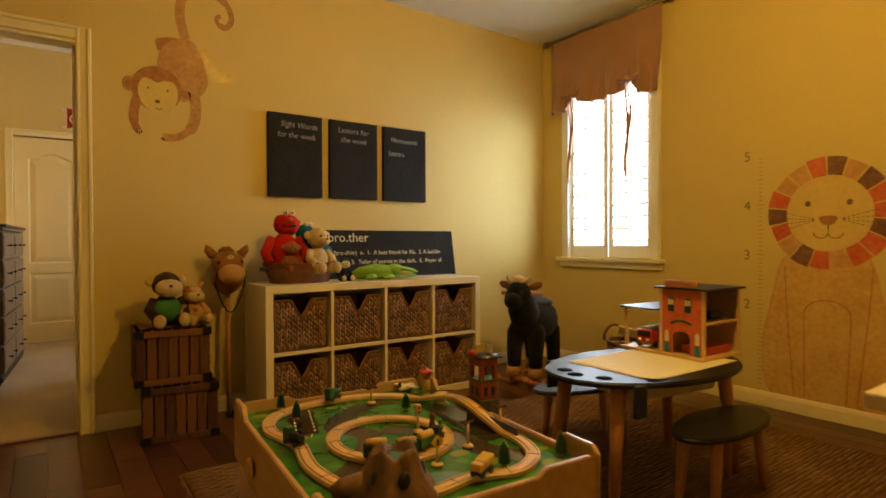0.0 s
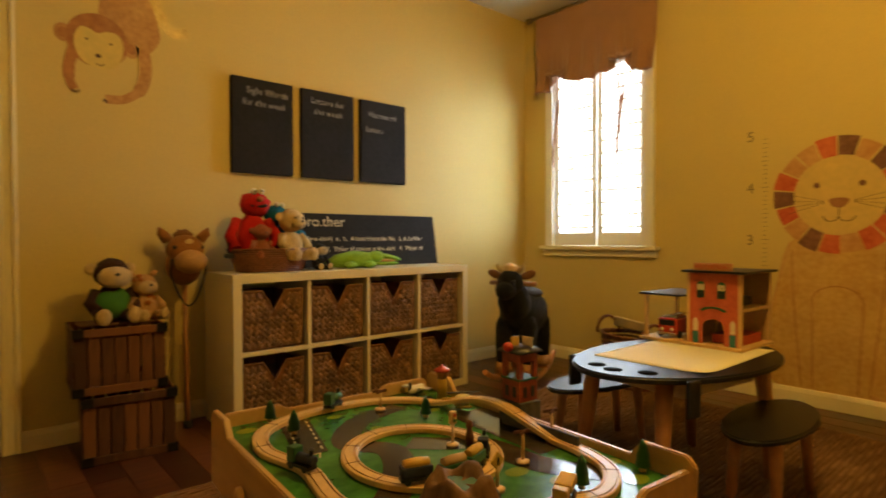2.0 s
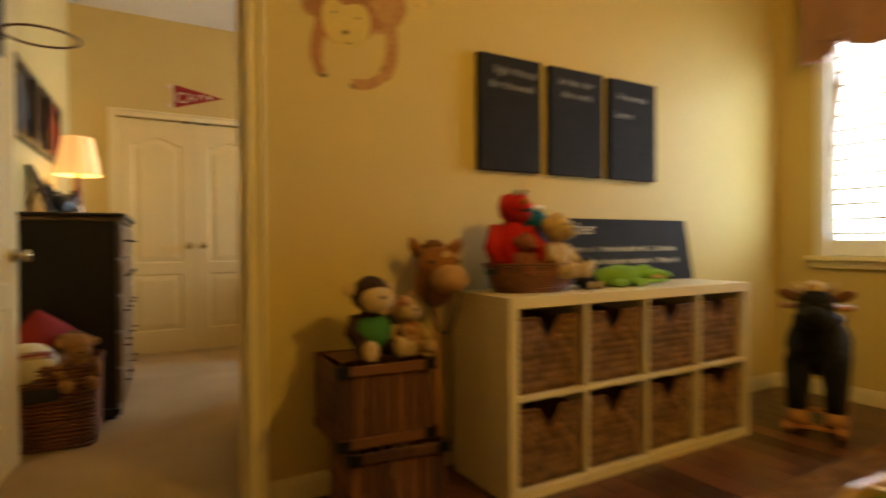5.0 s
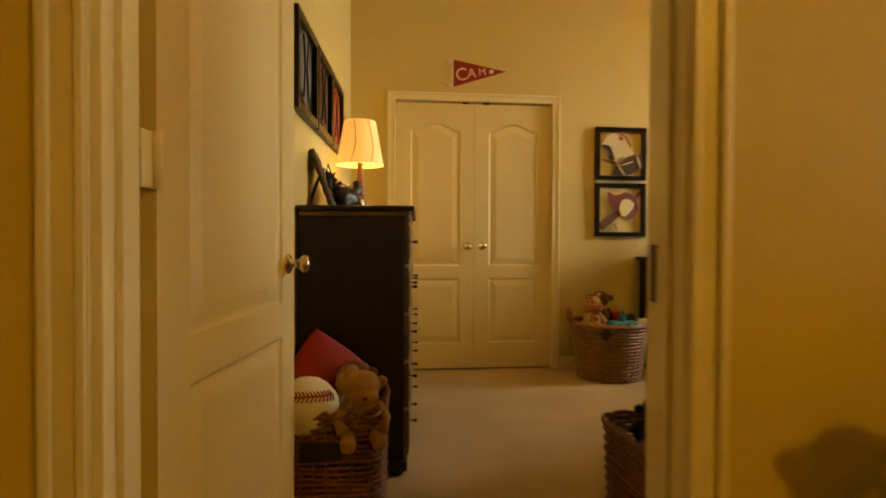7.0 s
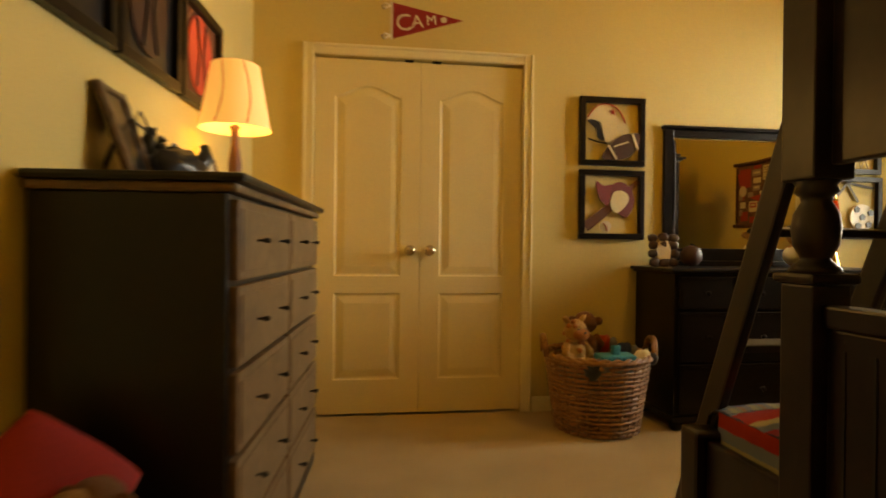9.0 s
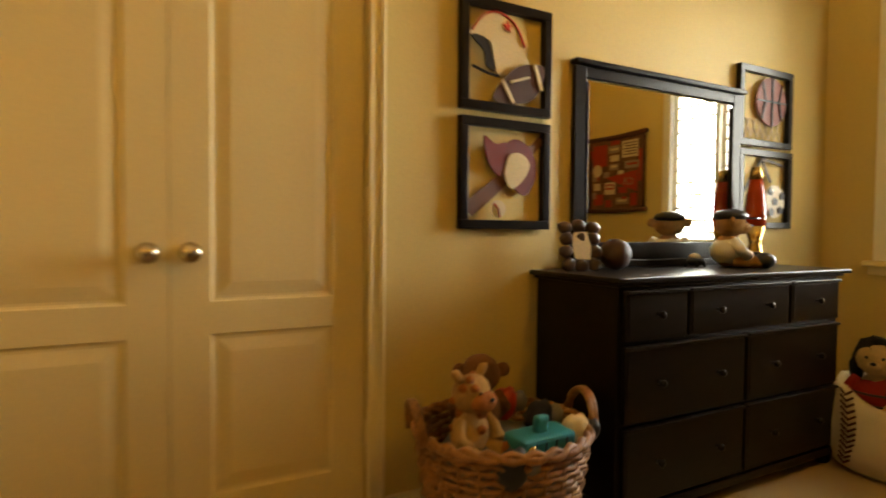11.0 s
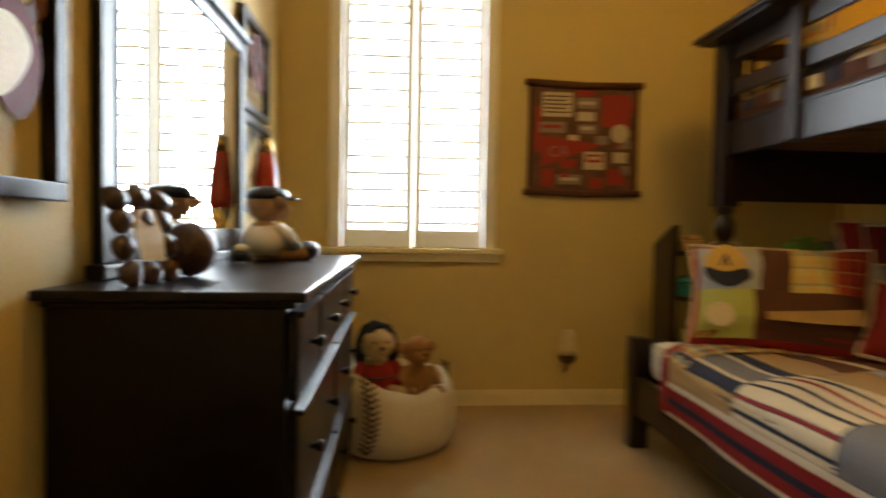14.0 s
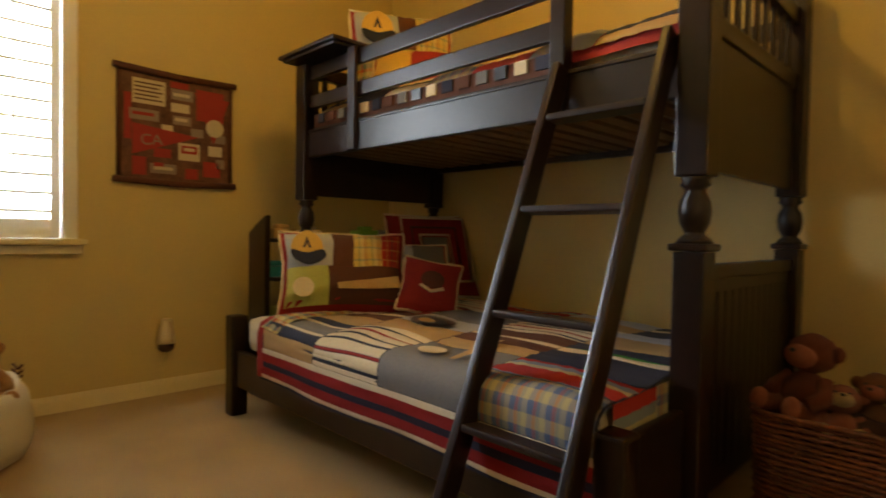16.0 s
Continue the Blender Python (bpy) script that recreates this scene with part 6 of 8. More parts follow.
cutout(p1, "football", MSP([(0.14, 0.045), (0.17, 0.11), (0.25, 0.18), (0.34, 0.20), (0.375, 0.19), (0.365, 0.12), (0.31, 0.055), (0.22, 0.036)]), BALL_BR, 2)
for a, b in (((0.175, 0.12), (0.225, 0.04)), ((0.325, 0.195), (0.36, 0.10))):
    cutout(p1, "football_stripe", ribbon([a, b], 0.014), CREAM, 3)
cutout(p1, "lacing", ribbon([(0.21, 0.115), (0.30, 0.145)], 0.008), CREAM, 3)
p2 = hung_picture("sports_picture", WN @ pose(1.535, 1.030, 0), 0.41, 0.415, 0.034, "black open frame with a baseball cap, bat and ball cut-out", "sports frames")
cutout(p2, "bat", ribbon([(0.04, 0.07), (0.12, 0.13), (0.22, 0.21), (0.33, 0.31), (0.375, 0.355)], [0.06, 0.058, 0.048, 0.034, 0.030]), BATW, 0)
cutout(p2, "cap_crown", MSP([(0.20, 0.32), (0.25, 0.345), (0.31, 0.32), (0.345, 0.26), (0.34, 0.19), (0.29, 0.13), (0.21, 0.19), (0.175, 0.25)]), CAPR, 1)
cutout(p2, "cap_brim", MSP([(0.10, 0.345), (0.15, 0.32), (0.20, 0.325), (0.185, 0.26), (0.17, 0.20), (0.12, 0.25)]), plain("brim_red", (0.17, 0.02, 0.018), 0.7), 2)
cutout(p2, "cap_panel", MSP([(0.195, 0.21), (0.215, 0.28), (0.27, 0.29), (0.31, 0.25), (0.28, 0.19), (0.225, 0.155)]), HELM, 2)
cutout(p2, "baseball", oval(0.034, 0.034, 24, 0.165, 0.075), CREAM, 2)
cutout(p2, "stitching", ribbon([(0.145, 0.095), (0.165, 0.075), (0.17, 0.045)], 0.005), REDP, 3)
p3 = hung_picture("sports_picture", WN @ pose(3.125, 1.468, 0), 0.44, 0.40, 0.032, "black open frame with a painted basketball cut-out", "sports frames", backing=None)
cutout(p3, "basketball", oval(0.125, 0.125, 36, 0.265, 0.235), plain("basketball", (0.22, 0.06, 0.045), 0.6), 1)
for pts in ([(0.14, 0.235), (0.39, 0.235)], [(0.265, 0.11), (0.265, 0.36)], [(0.18, 0.33), (0.21, 0.235), (0.18, 0.145)], [(0.35, 0.33), (0.32, 0.235), (0.35, 0.145)]):
    cutout(p3, "seam", ribbon(pts, 0.006), BLACKP, 2)
for k in range(6):
    cutout(p3, "net_cord", ribbon([(0.06 + 0.05 * k, 0.04), (0.10 + 0.05 * k, 0.14)], 0.006), CREAM, 0)
    cutout(p3, "net_cord", ribbon([(0.11 + 0.05 * k, 0.04), (0.07 + 0.05 * k, 0.14)], 0.006), CREAM, 0)
p4 = hung_picture("sports_picture", WN @ pose(3.135, 1.050, 0), 0.44, 0.40, 0.032, "black open frame with a soccer ball and goal cut-out", "sports frames")
cutout(p4, "soccer_ball", oval(0.085, 0.085, 32, 0.30, 0.14), WHITEP, 1)
for x, y in ((0.30, 0.14), (0.36, 0.17), (0.26, 0.19), (0.27, 0.085), (0.345, 0.095)):
    cutout(p4, "pentagon", [(x + 0.022 * math.sin(2 * math.pi * k / 5), y + 0.022 * math.cos(2 * math.pi * k / 5)) for k in range(5)], BLACKP, 2)
for a, b in (((0.05, 0.18), (0.20, 0.36)), ((0.20, 0.36), (0.39, 0.33)), ((0.20, 0.36), (0.28, 0.24)), ((0.05, 0.18), (0.05, 0.04))):
    cutout(p4, "goal_post", ribbon([a, b], 0.014), GREYC, 0)
WW = WESTM @ ONWALL_W
for k, (mt_, lab) in enumerate(((GREYC, "grey ball art"), (BALL_BR, "brown football art"), (plain("poster_red", (0.36, 0.05, 0.03), 0.7), "orange-red basketball art"))):
    pw = hung_picture("sports_picture", WW @ pose(-1.945 + 0.452 * k, 1.520, 0), 0.435, 0.41, 0.036, "black framed " + lab + " hung above the tall chest", "frames above the chest", backing=BLACKP if k < 2 else BROWNC)
    cutout(pw, "ball_art", oval(0.13, 0.155, 32, 0.21, 0.215), mt_, 0)
    cutout(pw, "seam", ribbon([(0.16, 0.08), (0.19, 0.215), (0.16, 0.35)], 0.008), BLACKP, 1)
    cutout(pw, "seam", ribbon([(0.26, 0.08), (0.23, 0.215), (0.26, 0.35)], 0.008), BLACKP, 1)

pe = thing("pennant", WN @ pose(0.405, 2.155, 0), "red felt pennant with white lettering pinned over the closet", "pennant")
part("felt", slab(B(), [(0, 0), (0.418, 0.132), (0, 0.212)], 0.003, 0.006), RED, pe)
part("edge_tape", slab(B(), [(-0.004, -0.004), (0.012, 0.0), (0.012, 0.212), (-0.004, 0.216)], 0.006, 0.008), CREAM, pe)
for body, x, y, s in (("C", 0.030, 0.050, 0.135), ("A", 0.120, 0.072, 0.105), ("M", 0.205, 0.092, 0.080)):
    letters("letter", body, s, CREAM, pe, pose(x, y, 0.0062, 0, 0, 6), thick=0.001, label="cream felt letter")
part("letter_dot", slab(B(), oval(0.018, 0.017, 16, 0.305, 0.128), 0.0062, 0.008), CREAM, pe)
for y in (0.02, 0.19):
    part("tassel", tube(B(), [(0.0, y, 0.007), (-0.03, y + 0.012, 0.012), (-0.05, y - 0.008, 0.012)], [0.004, 0.006, 0.008], 6), CREAM, pe)
    part("tassel", tube(B(), [(0.0, y, 0.007), (-0.03, y - 0.015, 0.012), (-0.045, y - 0.02, 0.012)], [0.004, 0.006, 0.008], 6), CREAM, pe)


# ---- dresser with mirror ----
def knob(parent, at, mat=ESPRESSO, face=(90, 0, 0), r=1.0):
    part("knob", turned(B(), [(0.008 * r, 0), (0.007 * r, 0.010), (0.016 * r, 0.018), (0.017 * r, 0.024), (0.012 * r, 0.030), (0.001, 0.031)], at, 18, pose(0, 0, 0, *face)), mat, parent, "round dark knob")


ds = thing("dresser", pose(1.880, 7.105, 0), "wide espresso-stained wooden dresser with seven drawers", "dresser")
dw, dd = 1.370, 0.455
part("body", span(B(), (0.025, 0.025, 0.085), (dw - 0.025, dd, 0.838), 0.003), ESPRESSO, ds)
tp = B()
span(tp, (-0.012, -0.018, 0.852), (dw + 0.012, dd + 0.005, 0.872), 0.006)
span(tp, (0.006, 0.004, 0.8385), (dw - 0.006, dd, 0.8515), 0.006)
part("top", tp, ESPRESSO, ds)
pl = B()
span(pl, (0.01, 0.010, 0.050), (dw - 0.01, dd, 0.0845), 0.008)
part("plinth", pl, ESPRESSO, ds)
for x in (0.02, dw - 0.09):
    for y in (0.02, dd - 0.08):
        part("foot", turned(B(), [(0.028, 0.004), (0.036, 0.02), (0.034, 0.035), (0.042, 0.049)], (x + 0.035, y + 0.035, 0), 16), ESPRESSO, ds)
rows = [(0.655, 0.828, ((0.045, 0.345), (0.357, 0.958), (0.970, dw - 0.045))), (0.375, 0.638, ((0.045, dw / 2 - 0.008), (dw / 2 + 0.008, dw - 0.045))), (0.100, 0.360, ((0.045, dw / 2 - 0.008), (dw / 2 + 0.008, dw - 0.045)))]
for z0, z1, xs in rows:
    for x0, x1 in xs:
        d = part("drawer", span(B(), (x0, 0.006, z0), (x1, 0.024, z1), 0.004), ESPRESSO, ds)
        part("drawer_panel", span(B(), (x0 + 0.016, 0.0042, z0 + 0.016), (x1 - 0.016, 0.0058, z1 - 0.016), 0.001), ESPRESSO, d)
        part("drawer_lip", span(B(), (x0, -0.006, z1 - 0.012), (x1, 0.0055, z1), 0.003), ESPRESSO, d)
        if x1 - x0 < 0.4:
            ks = [(x0 + x1) / 2]
        else:
            ks = [x0 + (x1 - x0) * 0.25, x0 + (x1 - x0) * 0.75]
        for kx in ks:
            knob(d, (kx, 0.004, (z0 + z1) / 2), r=0.8)
mi = thing("mirror", Matrix.Translation((2.07, YN - 0.028, 0.905)) @ pose(0, 0, 0, 0.0, 0, -0.4), "large wall mirror in a dark stained wooden frame on the dresser", "mirror")
mw, mh, fw = 1.06, 0.80, 0.062
for a, b in (((0, 0, 0), (fw, 0.022, mh)), ((mw - fw, 0, 0), (mw, 0.022, mh)), ((fw, 0, mh - fw * 0.75), (mw - fw, 0.022, mh)), ((fw, 0, 0), (mw - fw, 0.022, 0.075))):
    part("frame_bar", span(B(), a, b, 0.005), ESPRESSO, mi)
part("cornice", span(B(), (-0.012, -0.022, mh + 0.0005), (mw + 0.012, 0.024, mh + 0.022), 0.008), ESPRESSO, mi)
part("foot_rail", span(B(), (-0.03, -0.02, -0.032), (mw + 0.03, 0.02, -0.001), 0.005), ESPRESSO, mi)
part("glass", span(B(), (fw - 0.006, 0.008, 0.070), (mw - fw + 0.006, 0.014, mh - 0.058), 0), MIRROR, mi)
part("bead", span(B(), (fw, -0.004, 0.0755), (fw + 0.008, 0.0075, mh - 0.066), 0.002), ESPRESSO, mi)
part("bead", span(B(), (mw - fw - 0.008, -0.004, 0.0755), (mw - fw, 0.0075, mh - 0.066), 0.002), ESPRESSO, mi)

# ---- on the dresser ----
TOP = 0.873
pf = thing("picture_stand", pose(1.925, 7.43, TOP + 0.001, -12, 0, -15) @ Matrix.Diagonal((1.22, 1, 1.12, 1)), "small frame of stitched brown ball leather holding a photo", "picture stand")
LEATH = material("ball_leather", (0.030, 0.012, 0.007), 0.28, 0, 60, 0.5, 0.3, (0.085, 0.045, 0.03), 16)
for x, z in ((0.02, 0.02), (0.065, 0.018), (0.11, 0.02), (0.015, 0.066), (0.115, 0.066), (0.02, 0.112), (0.066, 0.116), (0.112, 0.112), (0.017, 0.150), (0.066, 0.156), (0.114, 0.150)):
    part("leather_pad", ball(B(), (0.025, 0.016, 0.024), (x, 0, z), 0.35, 2), LEATH, pf)
part("photo", slab(B(), [(0.040, 0.040), (0.092, 0.036), (0.098, 0.085), (0.086, 0.132), (0.044, 0.130), (0.034, 0.09)], 0.008, 0.012, ONWALL_N), WHITEP, pf, "bright photo")
fb = thing("leather_ball", pose(2.165, 7.40, TOP + 0.062), "small dark brown leather ball on the dresser", "ball")
part("ball", ball(B(), 0.062, (0, 0, 0), 0.02), BALL_BR, fb)
part("seam", tube(B(), [(0.0625 * math.cos(a), 0.0625 * math.sin(a) * 0.3, 0.0625 * math.sin(a) * 0.954) for a in [2 * math.pi * k / 32 for k in range(32)]], 0.0015, 5, True), BLACKP, fb)
tb7 = plush("plush_bear", pose(2.83, 7.385, TOP - 0.002, 0, 0, 48) @ Matrix.Diagonal((1.2, 1.15, 1, 1)), 0.265, F_TAN, F_TAN, "tan plush bear in white shirt and black cap on dresser", shirt=WHITEP, arms=WHITEP)
part("cap", ball(B(), (0.235, 0.24, 0.12), (0, -0.03, 0.86), 0.02), BLACKP, tb7)
part("cap_brim", slab(B(), oval(0.17, 0.16, 20, 0, -0.27), 0.815, 0.835), BLACKP, tb7)
for s in (-1, 1):
    part("boot", ball(B(), (0.12, 0.15, 0.13), (s * 0.20, -0.44, 0.132), 0.05), BLACKP, tb7)
lava = thing("lava_lamp", pose(3.135, 7.455, TOP), "gold lava lamp with red wax in yellow liquid", "lava lamp")
GOLD = material("gold_metal", (0.72, 0.50, 0.18), 0.25, 1.0, 60, 0.1, 0.02)
part("base", turned(B(), [(0.052, 0), (0.050, 0.01), (0.026, 0.10), (0.026, 0.105), (0.046, 0.185)], seg=28), GOLD, lava)
part("globe", turned(B(), [(0.045, 0.186), (0.050, 0.22), (0.040, 0.34), (0.030, 0.41)], seg=28), material("lava_liquid", (0.36, 0.02, 0.008), 0.12, 0, 9, 0.3, 0, (0.46, 0.05, 0.01), 8), lava)
part("cap", turned(B(), [(0.030, 0.4105), (0.022, 0.47), (0.001, 0.472)], seg=28), GOLD, lava)
# little toy car between ball and bear
spk = thing("sunglasses_case", pose(2.66, 7.42, TOP, 0, 0, 6), "small black and white toy car on the dresser", "toy car")
part("body", ball(B(), (0.055, 0.03, 0.022), (0, 0, 0.024), 0.02, 2), BLACKP, spk)
part("roof", ball(B(), (0.028, 0.024, 0.016), (-0.004, 0, 0.045), 0.02, 2), WHITEP, spk)
for x in (-0.03, 0.03):
    for y in (-0.03, 0.026):
        part("wheel", turned(B(), [(0.012, 0), (0.012, 0.005)], (x, y, 0.012), 12, pose(0, 0, 0, -90, 0, 0)), BLACKP, spk)

# ---- willow basket of toys by the closet ----
woven_basket("willow_basket", pose(1.52, 7.235, 0.006, 0, 0, -12), 0.270, 0.26, 0.40, WILLOW, "big round willow basket overflowing with toys by the closet", 0.78, 17, 26, 0.013)
fill = B()
ball(fill, (0.22, 0.20, 0.10), (0, 0, 0), 0.5)
fo = solid("basket_filling", fill, GREYC, "grey mixed toy filling inside the willow basket", "toy filling", "thing")
fo.location = (1.53, 7.235, 0.30)
plush("plush_giraffe", pose(1.375, 7.19, 0.345, 0, 0, 20), 0.27, fur("plush_gold", (0.50, 0.29, 0.10)), F_ORANGE, "orange spotted plush giraffe in the willow basket", ears="long", muzzle=1.2, spots=F_ORANGE)
plush("plush_bear", pose(1.47, 7.28, 0.365, 0, 0, 160), 0.28, F_BROWN, F_BROWN, "brown plush bear turned away in the willow basket", eyes=False)
tw_ = thing("toy_case", pose(1.555, 7.09, 0.345, 4, 0, 4), "turquoise plastic toy case with a handle in the basket", "toy case")
TEALP = plain("turquoise_plastic", (0.02, 0.22, 0.26), 0.45)
part("body", span(B(), (-0.10, -0.05, 0), (0.10, 0.05, 0.085), 0.012), TEALP, tw_)
part("grip", box(B(), (0.045, 0.028, 0.05), (0, 0, 0.108), 0.010), TEALP, tw_)
for x in (-0.06, -0.02, 0.02, 0.06):
    part("rib", span(B(), (x - 0.003, -0.0525, 0.01), (x + 0.003, -0.0505, 0.075), 0), NAVY, tw_)
part("lens", turned(B(), [(0.018, 0), (0.018, 0.004), (0.009, 0.006)], (-0.075, -0.051, 0.055), 18, pose(0, 0, 0, 90, 0, 0)), GOLD, tw_)
for x, y, z, mt_, nm, lab in ((1.68, 7.25, 0.40, NAVY, "toy_boot", "dark plastic toy boot sticking out of the basket"), (1.60, 7.34, 0.43, REDP, "toy_racket", "red plastic toy in the basket"), (1.72, 7.12, 0.385, CREAM, "plush_dog", "cream and black plush dog in the basket"), (1.42, 7.03, 0.36, BLACKP, "toy_mask", "black plastic toy in the basket")):
    o = thing(nm, pose(x, y, z, 20, 15, 30), lab, "toy")
    part("body", ball(B(), (0.055, 0.045, 0.06), (0, 0, 0), 0.35), mt_, o)
    part("detail", ball(B(), (0.025, 0.03, 0.035), (0.02, -0.035, 0.035), 0.3, 2), BLACKP if mt_ is CREAM else GREYC, o)

# ---- baseball bean bag with two soft toys ----
bgm = material("bag_canvas", (0.66, 0.60, 0.48), 0.85, 0, 200, 0.1, 0.3, blotch=5)
bg = thing("bean_bag", pose(3.39, 6.93, 0.004) @ Matrix.Diagonal((0.79, 0.79, 0.90, 1)), "white bean bag chair with dark baseball stitching", "bean bag")
bgb = B()
prof = [(0.26, 0.0), (0.315, 0.03), (0.345, 0.12), (0.345, 0.24), (0.325, 0.35), (0.295, 0.405), (0.255, 0.40), (0.225, 0.34), (0.20, 0.28), (0.10, 0.25), (0.001, 0.245)]
turned(bgb, prof, seg=56)
for v in bgb.verts:
    a = math.atan2(v.co.y, v.co.x)
    k = 1 + 0.035 * math.sin(3 * a + 0.7) + 0.02 * noise.noise(v.co * 9)
    v.co.x *= k
    v.co.y *= k
    v.co.z *= 1 + (0.10 * math.sin(a - 0.8) - 0.27 * max(0.0, -math.cos(a - 0.25))) * (v.co.z > 0.1) + 0.04 * noise.noise(v.co * 7)
part("bag", bgb, bgm, bg)
for base in (math.pi * 0.86, math.pi * 1.62):
    for k in range(13):
        z = 0.05 + 0.027 * k
        r = 0.352 - 0.0015 * abs(k - 6) ** 1.5
        for s in (1,):
            a0 = base + 0.12 * math.sin(k / 12 * math.pi)
            pts = [((r + 0.004) * math.cos(a0 + q * 0.055) * (1 + 0.035 * math.sin(3 * (a0 + q * 0.055) + 0.7)), (r + 0.004) * math.sin(a0 + q * 0.055) * (1 + 0.035 * math.sin(3 * (a0 + q * 0.055) + 0.7)), z + 0.012 * abs(q)) for q in (-2, -1, 0, 1, 2)]
            part("stitch", tube(B(), pts, 0.006, 6), BROWNC, bg)
rag = plush("rag_doll", pose(3.33, 7.01, 0.235, 0, 0, -75), 0.34, F_CREAM, F_CREAM, "black-haired rag doll in a red banded dress on the bean bag", ears="none", shirt=RED, arms=RED, muzzle=0.55)
part("hair", ball(B(), (0.255, 0.22, 0.24), (0, 0.045, 0.765), 0.30), F_BLACK, rag)
for sx in (-1, 1):
    part("hair_bunch", ball(B(), (0.08, 0.09, 0.20), (sx * 0.22, 0.02, 0.60), 0.4), F_BLACK, rag)
for z in (0.16, 0.30):
    part("dress_band", tube(B(), [(0.268 * math.cos(a) * (1 - 0.9 * (z - 0.24) ** 2), 0.238 * math.sin(a) - 0.005, z) for a in [2 * math.pi * k / 24 for k in range(24)]], 0.016, 6, True), BLACKP, rag)
plush("plush_bear", pose(3.35, 6.83, 0.235, 0, 0, -68), 0.29, F_TAN, F_TAN, "tan plush bear sitting in the bean bag")

# ---- night light ----
nl = thing("night_light", Matrix.Translation((XB, 5.965, 0.27)) @ ONWALL_E, "baseball-shaped plug-in night light on the wall", "night light")
part("plug", span(B(), (-0.02, -0.01, 0.001), (0.02, 0.05, 0.03), 0.006), WHITEP, nl)
part("shade", turned(B(), [(0.052, 0.03), (0.046, 0.06), (0.030, 0.165), (0.026, 0.17)], (0, 0, 0.045), 24, pose(0, 0, 0, -90, 0, 0), (1, 0.7)), material("shade_cream", (0.70, 0.60, 0.42), 0.6, 0, 80, 0.06, 0.05), nl)
part("base", ball(B(), (0.046, 0.035, 0.032), (0, 0.012, 0.042), sub=2), BALL_BR, nl)
part("stitch", tube(B(), [(0.012 + 0.010 * math.sin(k * 0.5), 0.04 + 0.014 * k, 0.0835 - 0.0011 * k) for k in range(9)], 0.0016, 5), RED, nl)

# ---- memorabilia wall hanging ----
po = thing("wall_hanging", Matrix.Translation((XB, 6.225, 1.18)) @ ONWALL_E, "brown cloth hanging with sports collage between dark rolled rods", "wall hanging")
HIDE = material("hide_brown", (0.11, 0.036, 0.020), 0.7, 0, 40, 0.5, 0.5, (0.19, 0.08, 0.045), 9)
part("cloth", span(B(), (0.02, 0.02, 0.003), (0.635, 0.64, 0.010), 0.002), HIDE, po)
for y in (0.03, 0.635):
    part("rod", tube(B(), [(-0.005, y, 0.02), (0.33, y - 0.010, 0.02), (0.66, y, 0.02)], 0.018, 12), BROWNC, po)
for x in (0.025, 0.63):
    part("side_roll", tube(B(), [(x, 0.05, 0.014), (x, 0.61, 0.014)], 0.012, 10), BROWNC, po)
PRED, PCREAM, PGREY = plain("patch_red", (0.33, 0.028, 0.022), 0.8), plain("patch_cream", (0.56, 0.47, 0.33), 0.8), plain("patch_grey", (0.26, 0.20, 0.16), 0.8)
for k, (x, y, w, h, mt_) in enumerate(((0.09, 0.45, 0.17, 0.135, PCREAM), (0.29, 0.50, 0.12, 0.06, PGREY), (0.29, 0.43, 0.10, 0.05, PCREAM), (0.075, 0.36, 0.15, 0.06, PGREY), (0.30, 0.36, 0.10, 0.05, PGREY), (0.05, 0.25, 0.035, 0.25, PRED), (0.33, 0.16, 0.12, 0.10, PCREAM), (0.345, 0.20, 0.09, 0.045, PRED), (0.18, 0.075, 0.14, 0.055, PGREY), (0.47, 0.075, 0.10, 0.09, PRED), (0.50, 0.20, 0.08, 0.06, PCREAM), (0.20, 0.10, 0.05, 0.035, PRED), (0.43, 0.40, 0.16, 0.18, PRED), (0.46, 0.50, 0.11, 0.035, PCREAM), (0.24, 0.31, 0.06, 0.04, PCREAM), (0.09, 0.06, 0.07, 0.10, PRED), (0.40, 0.30, 0.07, 0.05, PGREY), (0.285, 0.565, 0.10, 0.035, PRED), (0.20, 0.165, 0.09, 0.05, PRED), (0.52, 0.28, 0.08, 0.05, PGREY), (0.37, 0.055, 0.07, 0.06, PRED), (0.545, 0.13, 0.05, 0.055, PGREY))):
    part("patch", span(B(), (x, y, 0.0105 + 0.0008 * (k % 4)), (x + w, y + h, 0.0125 + 0.0008 * (k % 4)), 0.0006), mt_, po)
part("small_pennant", slab(B(), [(0.09, 0.17), (0.44, 0.30), (0.09, 0.34)], 0.0145, 0.016), PRED, po)
letters("pennant_letters", "CA", 0.085, PGREY, po, pose(0.13, 0.225, 0.0162, 0, 0, 4), thick=0.0004)
part("small_pennant", slab(B(), [(0.42, 0.56), (0.62, 0.54), (0.53, 0.27)], 0.0145, 0.016), PRED, po)
part("ball_patch", slab(B(), oval(0.052, 0.052, 24, 0.535, 0.365), 0.0165, 0.020), PCREAM, po)
for k in range(5):
    part("text_bar", span(B(), (0.10, 0.47 + 0.022 * k, 0.0135), (0.245 - 0.02 * (k % 2), 0.478 + 0.022 * k, 0.0142), 0), BROWNC, po)
for x, y, w in ((0.30, 0.52, 0.09), (0.09, 0.385, 0.11), (0.31, 0.38, 0.07), (0.20, 0.095, 0.10), (0.475, 0.512, 0.08), (0.36, 0.215, 0.06)):
    part("text_bar", span(B(), (x, y, 0.0145), (x + w, y + 0.018, 0.0152), 0), PRED if w > 0.1 else PCREAM, po)

